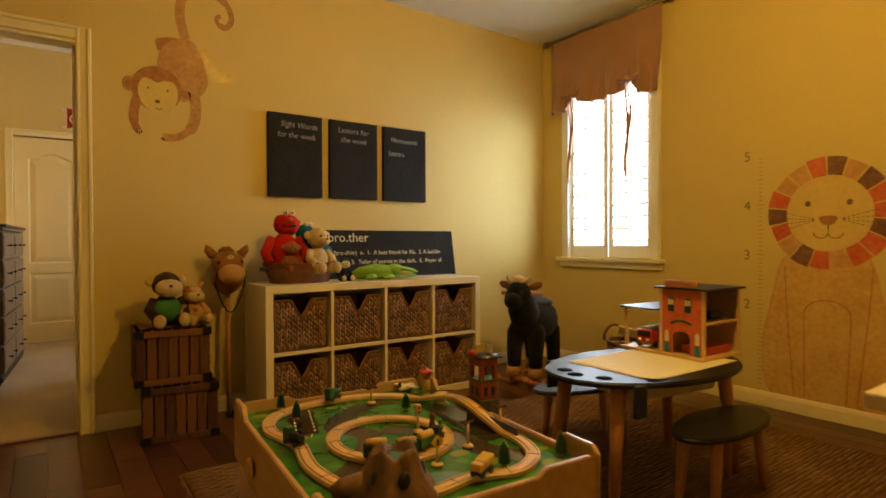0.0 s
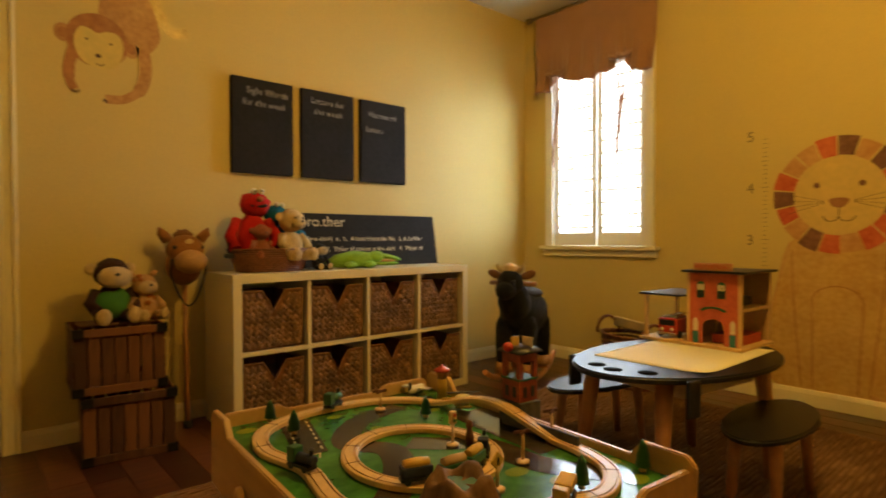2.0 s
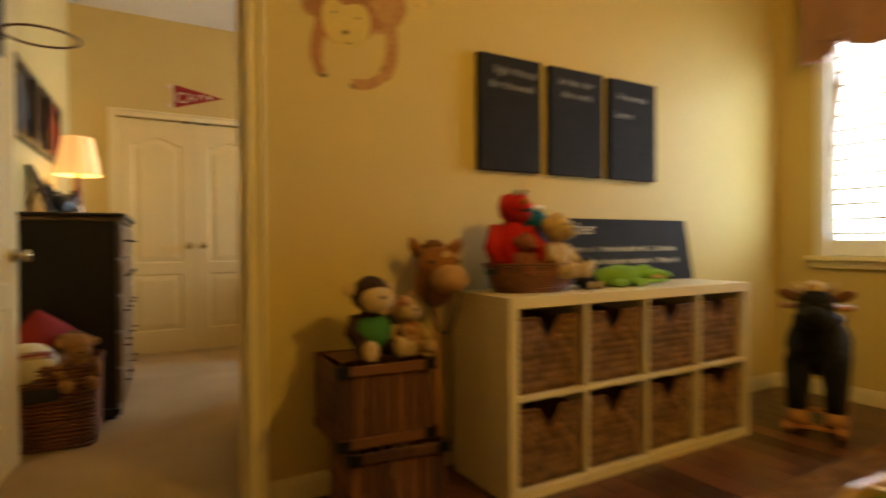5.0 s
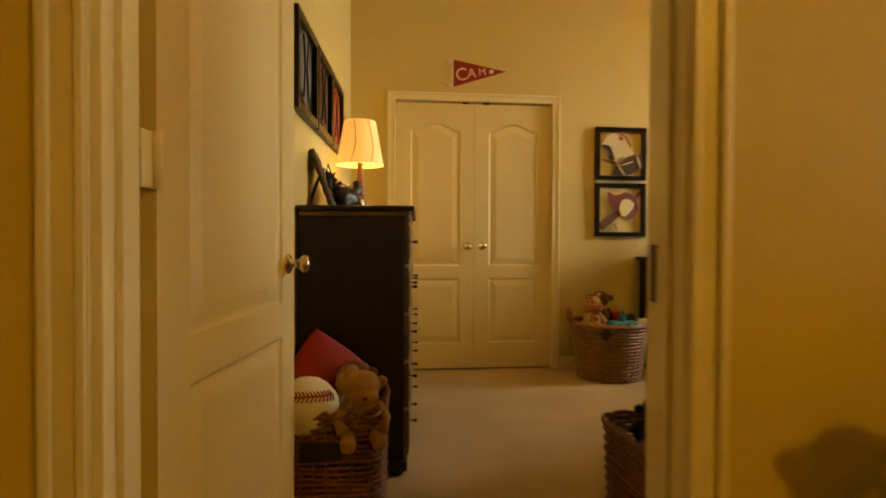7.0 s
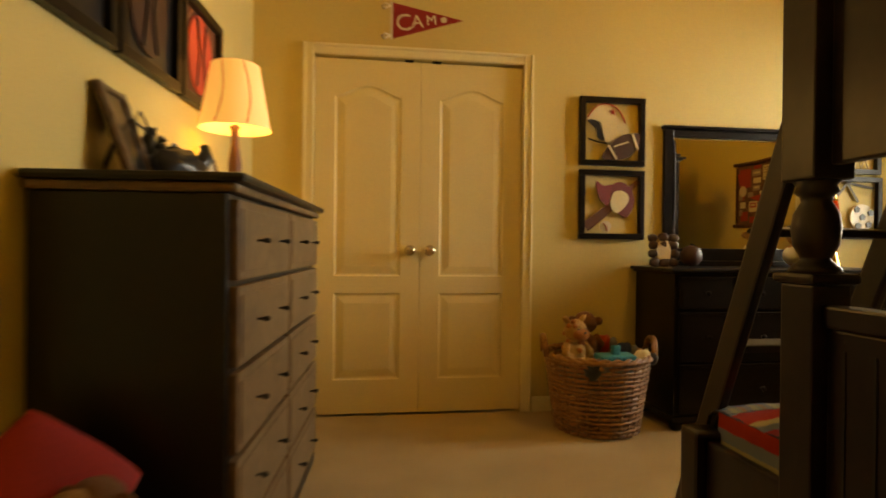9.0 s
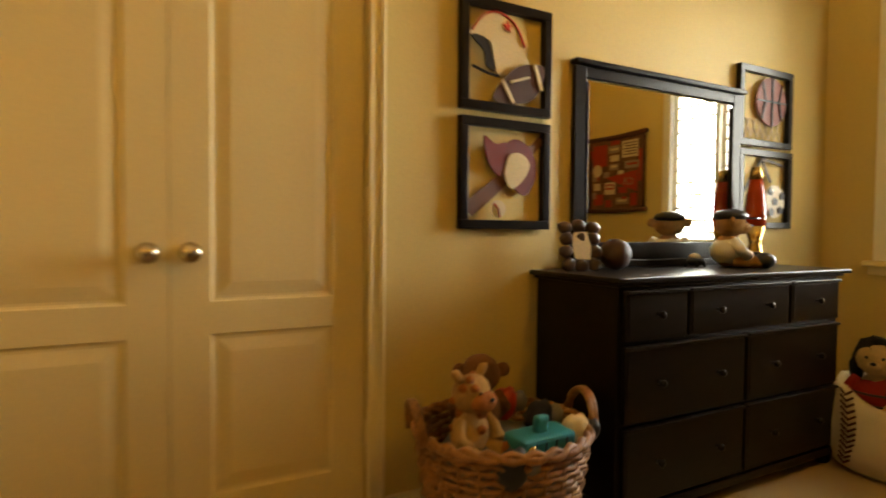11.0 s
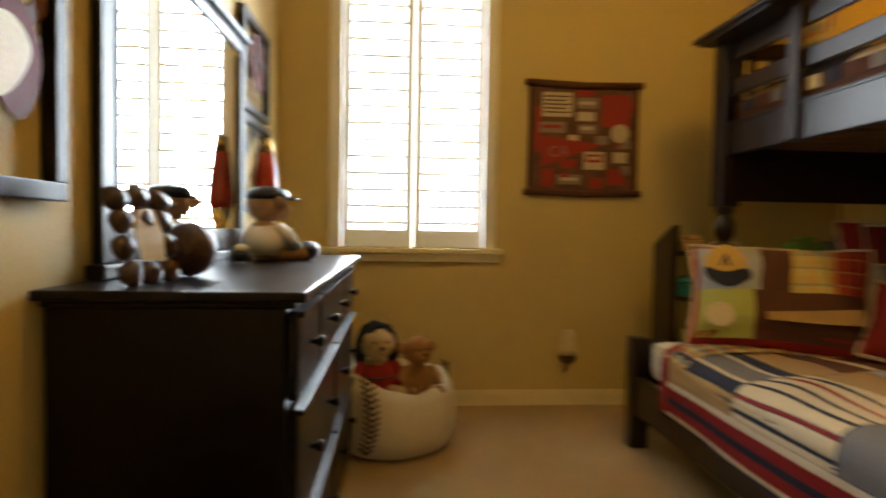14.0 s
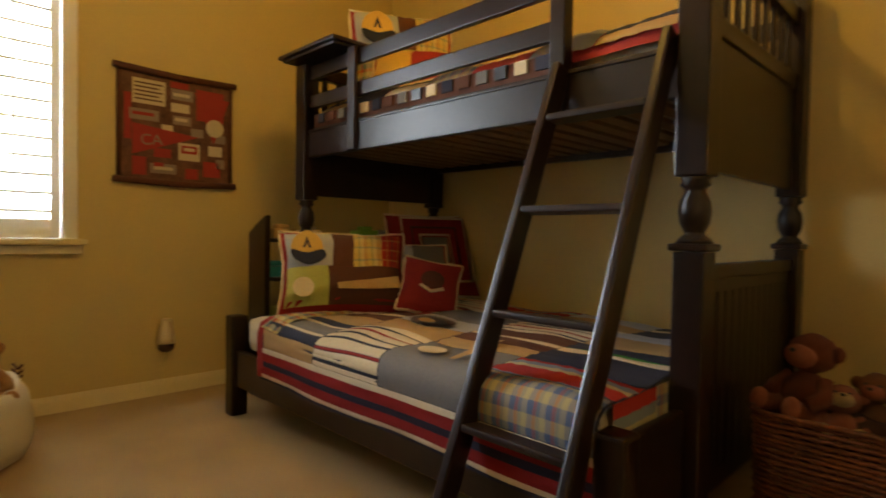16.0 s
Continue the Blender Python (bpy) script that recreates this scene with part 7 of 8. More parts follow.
# ---- tall chest of drawers ----
tc = thing("tall_chest", WESTM @ pose(0.016, -1.885, 0), "tall black chest with worn brown drawer fronts against the wall", "chest of drawers")
cw, cd, chh = 0.462, 1.20, 1.135
BLACKW = material("black_wood", (0.008, 0.007, 0.006), 0.4, 0, 40, 0.3, 0.08)
part("body", span(B(), (0.0, 0.015, 0.07), (cw - 0.03, cd - 0.015, chh - 0.045), 0.003), BLACKW, tc)
part("top", span(B(), (-0.008, -0.012, chh - 0.022), (cw + 0.015, cd + 0.012, chh), 0.010), BLACKW, tc)
part("cornice", span(B(), (0.0, 0.0, chh - 0.0445), (cw - 0.005, cd, chh - 0.0225), 0.008), CHESTW, tc)
part("plinth", span(B(), (0.0, 0.0, 0.03), (cw - 0.015, cd, 0.0695), 0.006), BLACKW, tc)
for x in (0.04, cw - 0.06):
    for y in (0.05, cd - 0.05):
        part("foot", turned(B(), [(0.025, 0.004), (0.032, 0.012), (0.030, 0.029)], (x, y, 0), 14), BLACKW, tc)
zz = [0.085, 0.285, 0.485, 0.685, 0.885, 1.085]
for r in range(5):
    for y0, y1 in ((0.03, cd / 2 - 0.008), (cd / 2 + 0.008, cd - 0.03)):
        d = part("drawer", span(B(), (cw - 0.0295, y0, zz[r] + 0.006), (cw - 0.008, y1, zz[r + 1] - 0.008), 0.004), CHESTW, tc)
        part("drawer_edge", span(B(), (cw - 0.0078, y0 + 0.02, zz[r] + 0.026), (cw - 0.004, y1 - 0.02, zz[r + 1] - 0.028), 0.002), CHESTW, d)
        for ky in (0.28, 0.72):
            knob(d, (cw - 0.004, y0 + (y1 - y0) * ky, (zz[r] + zz[r + 1]) / 2), BLACKW, (0, 90, 0), 0.45)
# lamp on it
tl_ = thing("table_lamp", pose(-0.252, 6.72, chh) @ Matrix.Diagonal((1.1, 1.1, 1.1, 1)), "lit wooden table lamp with a cream baseball-stitched shade", "lamp")
part("base", turned(B(), [(0.062, 0), (0.060, 0.014), (0.030, 0.022)], seg=28), BATW, tl_)
part("stem", turned(B(), [(0.022, 0.0225), (0.026, 0.08), (0.024, 0.15), (0.014, 0.22), (0.012, 0.27), (0.019, 0.285), (0.008, 0.295)], seg=24), BATW, tl_, "bat-shaped turned wooden stem")
shm = material("lamp_shade", (0.80, 0.66, 0.40), 0.8, 0, 80, 0.05, 0.1)
pshade = shm.node_tree.nodes["Principled BSDF"]
pshade.inputs["Emission Color"].default_value, pshade.inputs["Emission Strength"].default_value = (1.0, 0.50, 0.13, 1), 0.9
sbm = B()
turned(sbm, [(0.128, 0.275), (0.126, 0.28), (0.085, 0.51), (0.083, 0.512)], seg=40)
bmesh.ops.delete(sbm, geom=[f for f in sbm.faces if len(f.verts) > 4], context="FACES_ONLY")
sh = part("shade", sbm, shm, tl_)
sh.visible_shadow = False
for a in (250, 300, 20, 70):
    part("stitching", tube(B(), [((0.1285 - 0.0437 * k / 14) * math.cos(radians(a + 10 * math.sin(math.pi * k / 14))), (0.1285 - 0.0437 * k / 14) * math.sin(radians(a + 10 * math.sin(math.pi * k / 14))), 0.280 + 0.228 * k / 14) for k in range(15)], 0.0022, 5), BATW, tl_)
part("bulb", ball(B(), 0.028, (0, 0, 0.375), sub=2), glowing("bulb_glow", (1.0, 0.72, 0.35), 12.0), tl_).visible_shadow = False
CARVED = material("carved_frame", (0.055, 0.028, 0.014), 0.45, 0, 45, 0.5, 0.6, (0.13, 0.075, 0.035), 14)
gl = thing("easel_frame", pose(-0.352, 5.98, chh), "dark carved picture frame leaning on its easel leg on the chest", "picture stand")
for y in (0.0, 0.15):
    part("carved_side", tube(B(), [(-0.094 * k / 14, y, 0.012 + 0.262 * k / 14) for k in range(15)], [0.011 + 0.005 * abs(math.sin(k * 1.15 + 0.4)) for k in range(15)], 10), CARVED, gl)
for u in (0.02, 0.97):
    part("carved_rail", tube(B(), [(-0.094 * u, 0.15 * k / 8, 0.012 + 0.262 * u) for k in range(9)], [0.010 + 0.004 * abs(math.sin(k * 1.3)) for k in range(9)], 10), CARVED, gl)
part("backing", box(B(), (0.006, 0.135, 0.25), (-0.048, 0.075, 0.142), 0.001, pose(0, 0, 0, 0, -19.5, 0)), BLACKP, gl)
part("easel_leg", tube(B(), [(-0.060, 0.075, 0.175), (-0.120, 0.075, 0.006)], 0.007, 8), BLACKP, gl)
gv_ = thing("baseball_glove", pose(-0.315, 6.22, chh + 0.005, 0, 0, 60) @ Matrix.Diagonal((1.1, 1.1, 1.22, 1)), "black leather baseball glove with loose laces resting on a book", "glove")
gm = B()
ball(gm, (0.095, 0.06, 0.055), (0, 0, 0.055), 0.35)
for k in range(4):
    tube(gm, [(-0.05 + 0.035 * k, 0.02, 0.07), (-0.065 + 0.042 * k, 0.045, 0.12 - 0.012 * abs(k - 1.5)), (-0.06 + 0.040 * k, 0.03, 0.155 - 0.02 * k)], [0.024, 0.022, 0.014], 8)
tube(gm, [(0.06, 0.0, 0.05), (0.10, -0.01, 0.10), (0.10, 0.0, 0.13)], [0.024, 0.024, 0.014], 8)
part("glove", gm, BLACKP, gv_)
for k, (dx, dz) in enumerate(((-0.05, 0.03), (-0.02, 0.05), (0.03, 0.02))):
    part("lace", tube(B(), [(-0.06, 0.02, 0.13), (-0.10 + dx, 0.0, 0.13 + dz), (-0.13 + dx, -0.01, 0.09 + dz), (-0.12 + dx, -0.03, 0.04)], 0.0032, 6), BLACKP, gv_)
for px_, py_, hh_, rz_, lab_ in ((-0.255, 6.40, 0.150, 62, "small wooden framed photo leaning behind the glove"), (-0.205, 6.50, 0.105, 78, "little light wood framed photo beside the lamp")):
    pc = thing("photo_frame", pose(px_, py_, chh, -16, 0, rz_), lab_, "picture stand", "photo frames on the chest")
    for x0, z0, x1, z1 in ((-0.060, 0.001, 0.060, 0.016), (-0.060, hh_ - 0.015, 0.060, hh_), (-0.060, 0.0165, -0.045, hh_ - 0.0155), (0.045, 0.0165, 0.060, hh_ - 0.0155)):
        part("frame_bar", span(B(), (x0, 0, z0), (x1, 0.012, z1), 0.003), BATW, pc)
    part("photo", span(B(), (-0.046, 0.004, 0.015), (0.046, 0.008, hh_ - 0.014), 0), PAPER, pc)
bk_ = thing("book", pose(-0.30, 6.20, chh - 0.0, 0, 0, 85), "flat brown book under the glove", "book")
part("cover", span(B(), (-0.11, -0.09, 0.0005), (0.11, 0.09, 0.005), 0.001), BROWNC, bk_)

# ---- toy bin before the chest ----
tb_ = woven_basket("toy_bin", pose(-0.300, 5.475, 0.006, 0, 0, WTURN), 0.190, 0.195, 0.385, REDWILLOW, "square brown wicker bin full of soft toys before the tall chest", 0.96, 20, 28, 0.009, 7.0, False)
part("label_plate", span(B(), (-0.085, -0.205, 0.235), (0.055, -0.199, 0.295), 0.002), BLACKP, tb_, "black label plate")
rc = thing("red_cushion", pose(-0.375, 5.60, 0.45, 68, 38, 12), "red felt cushion with dark piping in the bin", "cushion")
cbm = B()
ball(cbm, (0.135, 0.135, 0.05), (0, 0, 0.08), 0.05)
for v in cbm.verts:
    q = max(0.5, max(abs(v.co.x), abs(v.co.y)) / (math.hypot(v.co.x, v.co.y) or 1))
    v.co.x, v.co.y = v.co.x / q ** 0.9, v.co.y / q ** 0.9
part("cover", cbm, RED, rc)
bbp = thing("baseball_cushion", pose(-0.388, 5.37, 0.395, 0, 0, 8), "round white baseball-shaped cushion with red stitches", "cushion")
part("ball", ball(B(), (0.115, 0.11, 0.11), (0, 0, 0), 0.03), plain("white_felt", (0.66, 0.60, 0.46), 0.9), bbp)
def on_ball(u, v):
    """A point on the cushion's skin, from its two angles."""
    return Vector((0.118 * math.cos(u) * math.cos(v), 0.113 * math.sin(u) * math.cos(v), 0.113 * math.sin(v)))


def seam_at(k):
    return radians(-150 + 8 * k), radians(34 - 0.030 * (k - 7) ** 2 * 2.4)


part("seam", tube(B(), [on_ball(*seam_at(k)) for k in range(16)], 0.0030, 6), RED, bbp)
for k in range(16):
    u, v = seam_at(k)
    for side in (-1, 1):
        part("stitch", tube(B(), [on_ball(u, v), on_ball(u - 0.10, v + side * 0.17)], 0.0026, 5), RED, bbp)
for x, y, z, rz, s, lab in ((-0.20, 5.34, 0.30, 10, 0.27, "tan plush dog lying in the bin"), (-0.20, 5.53, 0.31, -20, 0.25, "brown plush dog lying in the bin"), (-0.28, 5.47, 0.33, 60, 0.22, "tan plush puppy in the bin")):
    plush("plush_dog", pose(x, y, z, 14, 0, rz), s, F_TAN if "tan" in lab else F_BROWN, F_TAN, lab, eyes=False, muzzle=1.2)

# ---- over-the-door hoop ----
hp = thing("door_hoop", bd.matrix_basis @ pose(0.44, 0, 1.62), "toy basketball hoop hung on the bedroom door", "basketball hoop")
part("backboard", span(B(), (-0.17, -0.016, 0.10), (0.17, -0.0105, 0.36), 0.004), plain("backboard", (0.05, 0.04, 0.035), 0.4), hp)
part("bracket", span(B(), (-0.03, -0.06, 0.13), (0.03, -0.0165, 0.16), 0.003), IRON, hp)
part("rim", tube(B(), [(0.125 * math.cos(a), -0.185 + 0.125 * math.sin(a), 0.15) for a in [2 * math.pi * k / 40 for k in range(40)]], 0.005, 8, True), plain("rim_rust", (0.10, 0.03, 0.015), 0.4), hp)
for x in (-0.12, 0.12):
    part("hook", span(B(), (x - 0.012, -0.0102, 0.30), (x + 0.012, -0.0085, 0.414), 0.001), IRON, hp)

# ---- bunk bed ----
bk2 = thing("bunk_bed", pose(0, 0, 0), "dark-stained twin-over-full wooden bunk bed with turned posts", "bunk bed")
BX0, BX1, BYF, BYB, LYF = 1.205, 3.335, 5.41, 4.43, 5.815


def bunk_post(x, y):
    lo = B()
    box(lo, (0.088, 0.088, 0.90), (x, y, 0.454), 0.005)
    box(lo, (0.112, 0.112, 0.022), (x, y, 0.917), 0.008)
    turned(lo, [(0.052, 0.928), (0.040, 0.945), (0.028, 0.955), (0.030, 0.962), (0.042, 0.985), (0.046, 1.02), (0.042, 1.05), (0.028, 1.075), (0.030, 1.085), (0.042, 1.095), (0.036, 1.108), (0.044, 1.118)], (x, y, 0), 24)
    box(lo, (0.092, 0.092, 0.80), (x, y, 1.519), 0.005)
    box(lo, (0.108, 0.108, 0.020), (x, y, 1.930), 0.006)
    turned(lo, [(0.046, 1.941), (0.040, 1.955), (0.020, 1.968), (0.001, 1.972)], (x, y, 0), 4, pose(0, 0, 0))
    part("post", lo, BUNK, bk2)


for x in (BX0, BX1):
    for y in (BYF, BYB):
        bunk_post(x, y)


def rail(name, a, b, bev=0.006, label=""):
    return part(name, span(B(), a, b, bev), BUNK, bk2, label)


# upper bunk
for y in (BYF, BYB):
    f = 0.020
    rail("side_rail", (BX0 + 0.047, y - f, 1.350), (BX1 - 0.047, y + f, 1.505))
    rail("rail_bead", (BX0 + 0.047, y - f - 0.006, 1.486), (BX1 - 0.047, y + f + 0.006, 1.4955), 0.003)
GX = 1.70
for z0, z1 in ((1.618, 1.688), (1.775, 1.850)):
    rail("guard_rail", (GX, BYF - 0.014, z0), (BX1 - 0.047, BYF + 0.014, z1))
    rail("guard_rail", (BX0 + 0.047, BYB - 0.014, z0), (BX1 - 0.047, BYB + 0.014, z1))
rail("guard_stile", (GX - 0.062, BYF - 0.018, 1.352), (GX - 0.001, BYF + 0.034, 1.872))
rail("guard_stile", (2.83, BYF + 0.0205, 1.352), (2.895, BYF + 0.042, 1.858))
rail("bed_shelf", (2.86, BYF - 0.08, 1.872), (BX1 + 0.06, BYF + 0.15, 1.892), 0.006, "small ledge shelf on the guard rail")
rail("shelf_trim", (2.88, BYF - 0.06, 1.857), (BX1 + 0.04, BYF + 0.13, 1.8715), 0.004)
# end panels of the upper bunk
for x in (BX0, BX1):
    rail("end_panel", (x - 0.012, BYB + 0.047, 1.145), (x + 0.012, BYF - 0.047, 1.545))
    rail("end_rail", (x - 0.020, BYB + 0.047, 1.5455), (x + 0.020, BYF - 0.047, 1.605))
    rail("end_rail", (x - 0.024, BYB + 0.047, 1.800), (x + 0.024, BYF - 0.047, 1.870))
    spm = mesh_of(span(B(), (-0.008, -0.016, 0), (0.008, 0.016, 0.194), 0.003), BUNK)
    for k in range(9):
        o = new("spindle", spm)
        o.parent, o.matrix_basis = bk2, pose(x, BYB + 0.11 + (BYF - BYB - 0.22) * k / 8, 1.6055)
# lower bed
for y0, y1 in ((LYF - 0.02, LYF + 0.02), (BYB - 0.02, BYB + 0.02)):
    rail("side_rail", (BX0 + 0.05, y0, 0.16), (BX1 - 0.05, y1, 0.335))
for x in (BX0 + 0.01, BX1 - 0.02):
    rail("lower_post", (x - 0.04, LYF - 0.045, 0.005), (x + 0.045, LYF + 0.040, 0.474 if x < 2 else 0.512), 0.012)
    rail("lower_end", (x - 0.014, BYF + 0.047, 0.16), (x + 0.014, LYF - 0.046, 0.455), 0.008)
rail("foot_panel", (BX0 - 0.014, BYB + 0.047, 0.16), (BX0 + 0.014, BYF - 0.047, 0.82))
rail("foot_top", (BX0 - 0.026, BYB + 0.047, 0.8205), (BX0 + 0.026, BYF - 0.047, 0.865))
gr = B()
for k in range(13):
    span(gr, (BX0 - 0.0165, BYB + 0.09 + (BYF - BYB - 0.18) * k / 12 - 0.003, 0.22), (BX0 - 0.0142, BYB + 0.09 + (BYF - BYB - 0.18) * k / 12 + 0.003, 0.78), 0)
tagged(part("panel_groove", gr, BLACKP, bk2), kind="stuff")
# slats under the upper mattress
SLATW = material("slat_wood", (0.22, 0.13, 0.06), 0.7, 0, 40, 0.3, 0.2)
slm = mesh_of(span(B(), (-0.032, BYB + 0.022, 0), (0.032, BYF - 0.022, 0.018), 0.002), SLATW)
for k in range(19):
    o = new("slat", slm)
    o.parent, o.matrix_basis = bk2, pose(BX0 + 0.10 + (BX1 - BX0 - 0.2) * k / 18, 0, 1.378)
# ladder
ldr = thing("bunk_ladder", pose(0, 0, 0), "dark wooden ladder with flat rungs leaning on the bunk", "ladder")


def lad(z):
    return 6.055 - (6.055 - 5.455) * z / 1.5


for x, zt in ((1.275, 1.53), (1.640, 1.50)):
    m_ = B()
    a = math.degrees(math.atan2(6.055 - 5.455, 1.5))
    ln = zt / math.cos(radians(a))
    box(m_, (0.030, 0.075, ln), (x, (lad(0.01) + lad(zt)) / 2, zt / 2 + 0.008), 0.008, pose(0, 0, 0, a, 0, 0))
    part("stile", m_, BUNK, ldr)
for z in (0.10, 0.40, 0.71, 1.02, 1.32):
    part("rung", box(B(), (0.334, 0.072, 0.022), (1.4575, lad(z), z), 0.007, pose(0, 0, 0, 6, 0, 0)), BUNK, ldr)

# ---- bedding ----
STRIPE = striped("quilt_ticking", ((0.0, (0.62, 0.52, 0.34)), (0.40, (0.02, 0.022, 0.04)), (0.52, (0.62, 0.52, 0.34)), (0.78, (0.40, 0.05, 0.03)), (0.90, (0.62, 0.52, 0.34))), "Y", 0.11)
STRIPE2 = striped("quilt_red_stripe", ((0.0, (0.36, 0.03, 0.025)), (0.30, (0.20, 0.24, 0.30)), (0.55, (0.45, 0.40, 0.24)), (0.75, (0.36, 0.03, 0.025))), "Y", 0.13)
PLAID = striped("quilt_plaid", ((0.0, (0.45, 0.36, 0.10)), (0.3, (0.38, 0.05, 0.03)), (0.45, (0.10, 0.17, 0.09)), (0.7, (0.55, 0.46, 0.25))), "X", 0.075, cross=((0.0, (0.50, 0.42, 0.18)), (0.35, (0.42, 0.07, 0.04)), (0.6, (0.12, 0.16, 0.20))))
PLAIDY = striped("pillow_yellow_plaid", ((0.0, (0.62, 0.46, 0.12)), (0.34, (0.16, 0.26, 0.12)), (0.46, (0.66, 0.55, 0.28)), (0.74, (0.46, 0.20, 0.06))), "X", 0.070, cross=((0.0, (0.66, 0.52, 0.18)), (0.40, (0.18, 0.28, 0.24)), (0.55, (0.62, 0.42, 0.12))))
PLAIDR = striped("pillow_red_plaid", ((0.0, (0.46, 0.04, 0.025)), (0.40, (0.62, 0.30, 0.08)), (0.52, (0.40, 0.03, 0.02)), (0.82, (0.14, 0.05, 0.05))), "X", 0.060, cross=((0.0, (0.44, 0.05, 0.03)), (0.55, (0.60, 0.34, 0.10)), (0.68, (0.36, 0.03, 0.02))))
PLAID2 = striped("quilt_madras", ((0.0, (0.10, 0.14, 0.26)), (0.3, (0.42, 0.36, 0.18)), (0.6, (0.20, 0.22, 0.20)), (0.8, (0.38, 0.10, 0.05))), "X", 0.06, cross=((0.0, (0.42, 0.36, 0.2)), (0.5, (0.10, 0.15, 0.28))))
BORDER = striped("quilt_border", ((0.0, (0.62, 0.55, 0.40)), (0.16, (0.22, 0.012, 0.012)), (0.44, (0.02, 0.018, 0.035)), (0.62, (0.22, 0.012, 0.012)), (0.88, (0.60, 0.52, 0.36))), "Y", 1.0)


def cloth_patch(name, f, u0, u1, v0, v1, mat, parent, lift=0.004, n=10, uvs=None, puff=0.006):
    """A padded patch of quilt over the surface f(u, v), with its own UV map in metres."""
    bm = B()
    uv = bm.loops.layers.uv.new("UVMap")
    g = [[None] * (n + 1) for _ in range(n + 1)]
    co = {}
    for i in range(n + 1):
        for j in range(n + 1):
            s, t_ = i / n, j / n
            u, v = u0 + (u1 - u0) * s, v0 + (v1 - v0) * t_
            p = f(u, v)
            nn = (f(u + 0.005, v) - p).cross(f(u, v + 0.005) - p).normalized()
            if nn.z < 0 and abs(nn.z) > 0.3:
                nn = -nn
            pad = lift + puff * (min(s, 1 - s, t_, 1 - t_, 0.15) / 0.15) ** 0.5 + 0.0026 * math.sin(u * 105) * math.sin(v * 105)
            vert = bm.verts.new(p + nn * pad)
            g[i][j] = vert
            co[vert] = (u - u0, (v - v0) if uvs is None else uvs * t_)
    for i in range(n):
        for j in range(n):
            fc = bm.faces.new((g[i][j], g[i + 1][j], g[i + 1][j + 1], g[i][j + 1]))
            fc.smooth = True
            for l in fc.loops:
                l[uv].uv = co[l.vert]
    return part(name, bm, mat, parent)


QZ = 0.522                          # the lower quilt's top
mtl = thing("mattress", pose(0, 0, 0), "thick white mattress on the lower bunk", "mattress")
part("core", span(B(), (BX0 + 0.06, BYB + 0.03, 0.336), (BX1 - 0.08, LYF - 0.022, QZ - 0.012), 0.05), plain("sheet_white", (0.62, 0.58, 0.48), 0.9), mtl)
mtu = thing("mattress", pose(0, 0, 0), "thin mattress on the upper bunk", "mattress")
part("core", span(B(), (BX0 + 0.05, BYB + 0.022, 1.397), (BX1 - 0.05, BYF - 0.075, 1.615), 0.05), plain("sheet_white", (0.62, 0.58, 0.48), 0.9), mtu)

ql = thing("quilt", pose(0, 0, 0), "red, navy and cream patchwork sports quilt spread over the lower bunk", "quilt")
EDGE = LYF + 0.030


def drape(u, v):
    """Lower quilt: u metres along the bed from the foot, v metres from the back edge over the front."""
    x = BX0 + 0.07 + u
    top = EDGE - 0.06 - (BYB + 0.04)
    wob = 0.016 * noise.noise(Vector((u * 4, v * 4, 0))) + 0.006 * math.sin(u * 9 + v * 4)
    r = 0.06
    if v < top:
        return Vector((x, BYB + 0.04 + v, QZ + wob + 0.022 * math.sin(math.pi * min(1.0, max(0.0, v / top))) ** 0.7))
    a = min((v - top) / r, math.pi / 2)
    y = BYB + 0.04 + top + r * math.sin(a)
    z = QZ - r * (1 - math.cos(a))
    rest = max(0, v - top - r * math.pi / 2)
    return Vector((x, y + 0.012 * math.sin(u * 7) * min(1, rest * 5) + 0.02 * rest, z - rest + wob * (rest < 0.01)))


VT = EDGE - 0.06 - (BYB + 0.04)
cloth_patch("ground", drape, -0.025, 1.72, 0.0, VT + 0.30, NAVY, ql, 0.002, 40, puff=0.0)
BU, BV = 1.70 / 4, (VT + 0.11) / 4
BANDS = (((TANC, 0.12), (NAVY, 0.16), (CREAM, 0.05), (GREYC, 0.26), (CREAM, 0.05), (NAVY, 0.14), (TANC, 0.22)), ((CREAM, 0.13), (NAVY, 0.035), (CREAM, 0.12), (RED, 0.035), (CREAM, 0.12), (NAVY, 0.035), (CREAM, 0.12), (NAVY, 0.035), (CREAM, 0.12), (RED, 0.035), (CREAM, 0.12), (NAVY, 0.035), (CREAM, 0.06)), ((RED, 0.2), (CREAM, 0.08), (RED, 0.2), (CREAM, 0.08), (BROWNC, 0.2), (CREAM, 0.06), (RED, 0.18)), ((NAVY, 0.30), (GREEN, 0.04), (CREAM, 0.14), (NAVY, 0.52)), ((BROWNC, 0.34), (CREAM, 0.08), (BROWNC, 0.30), (TANC, 0.28)))


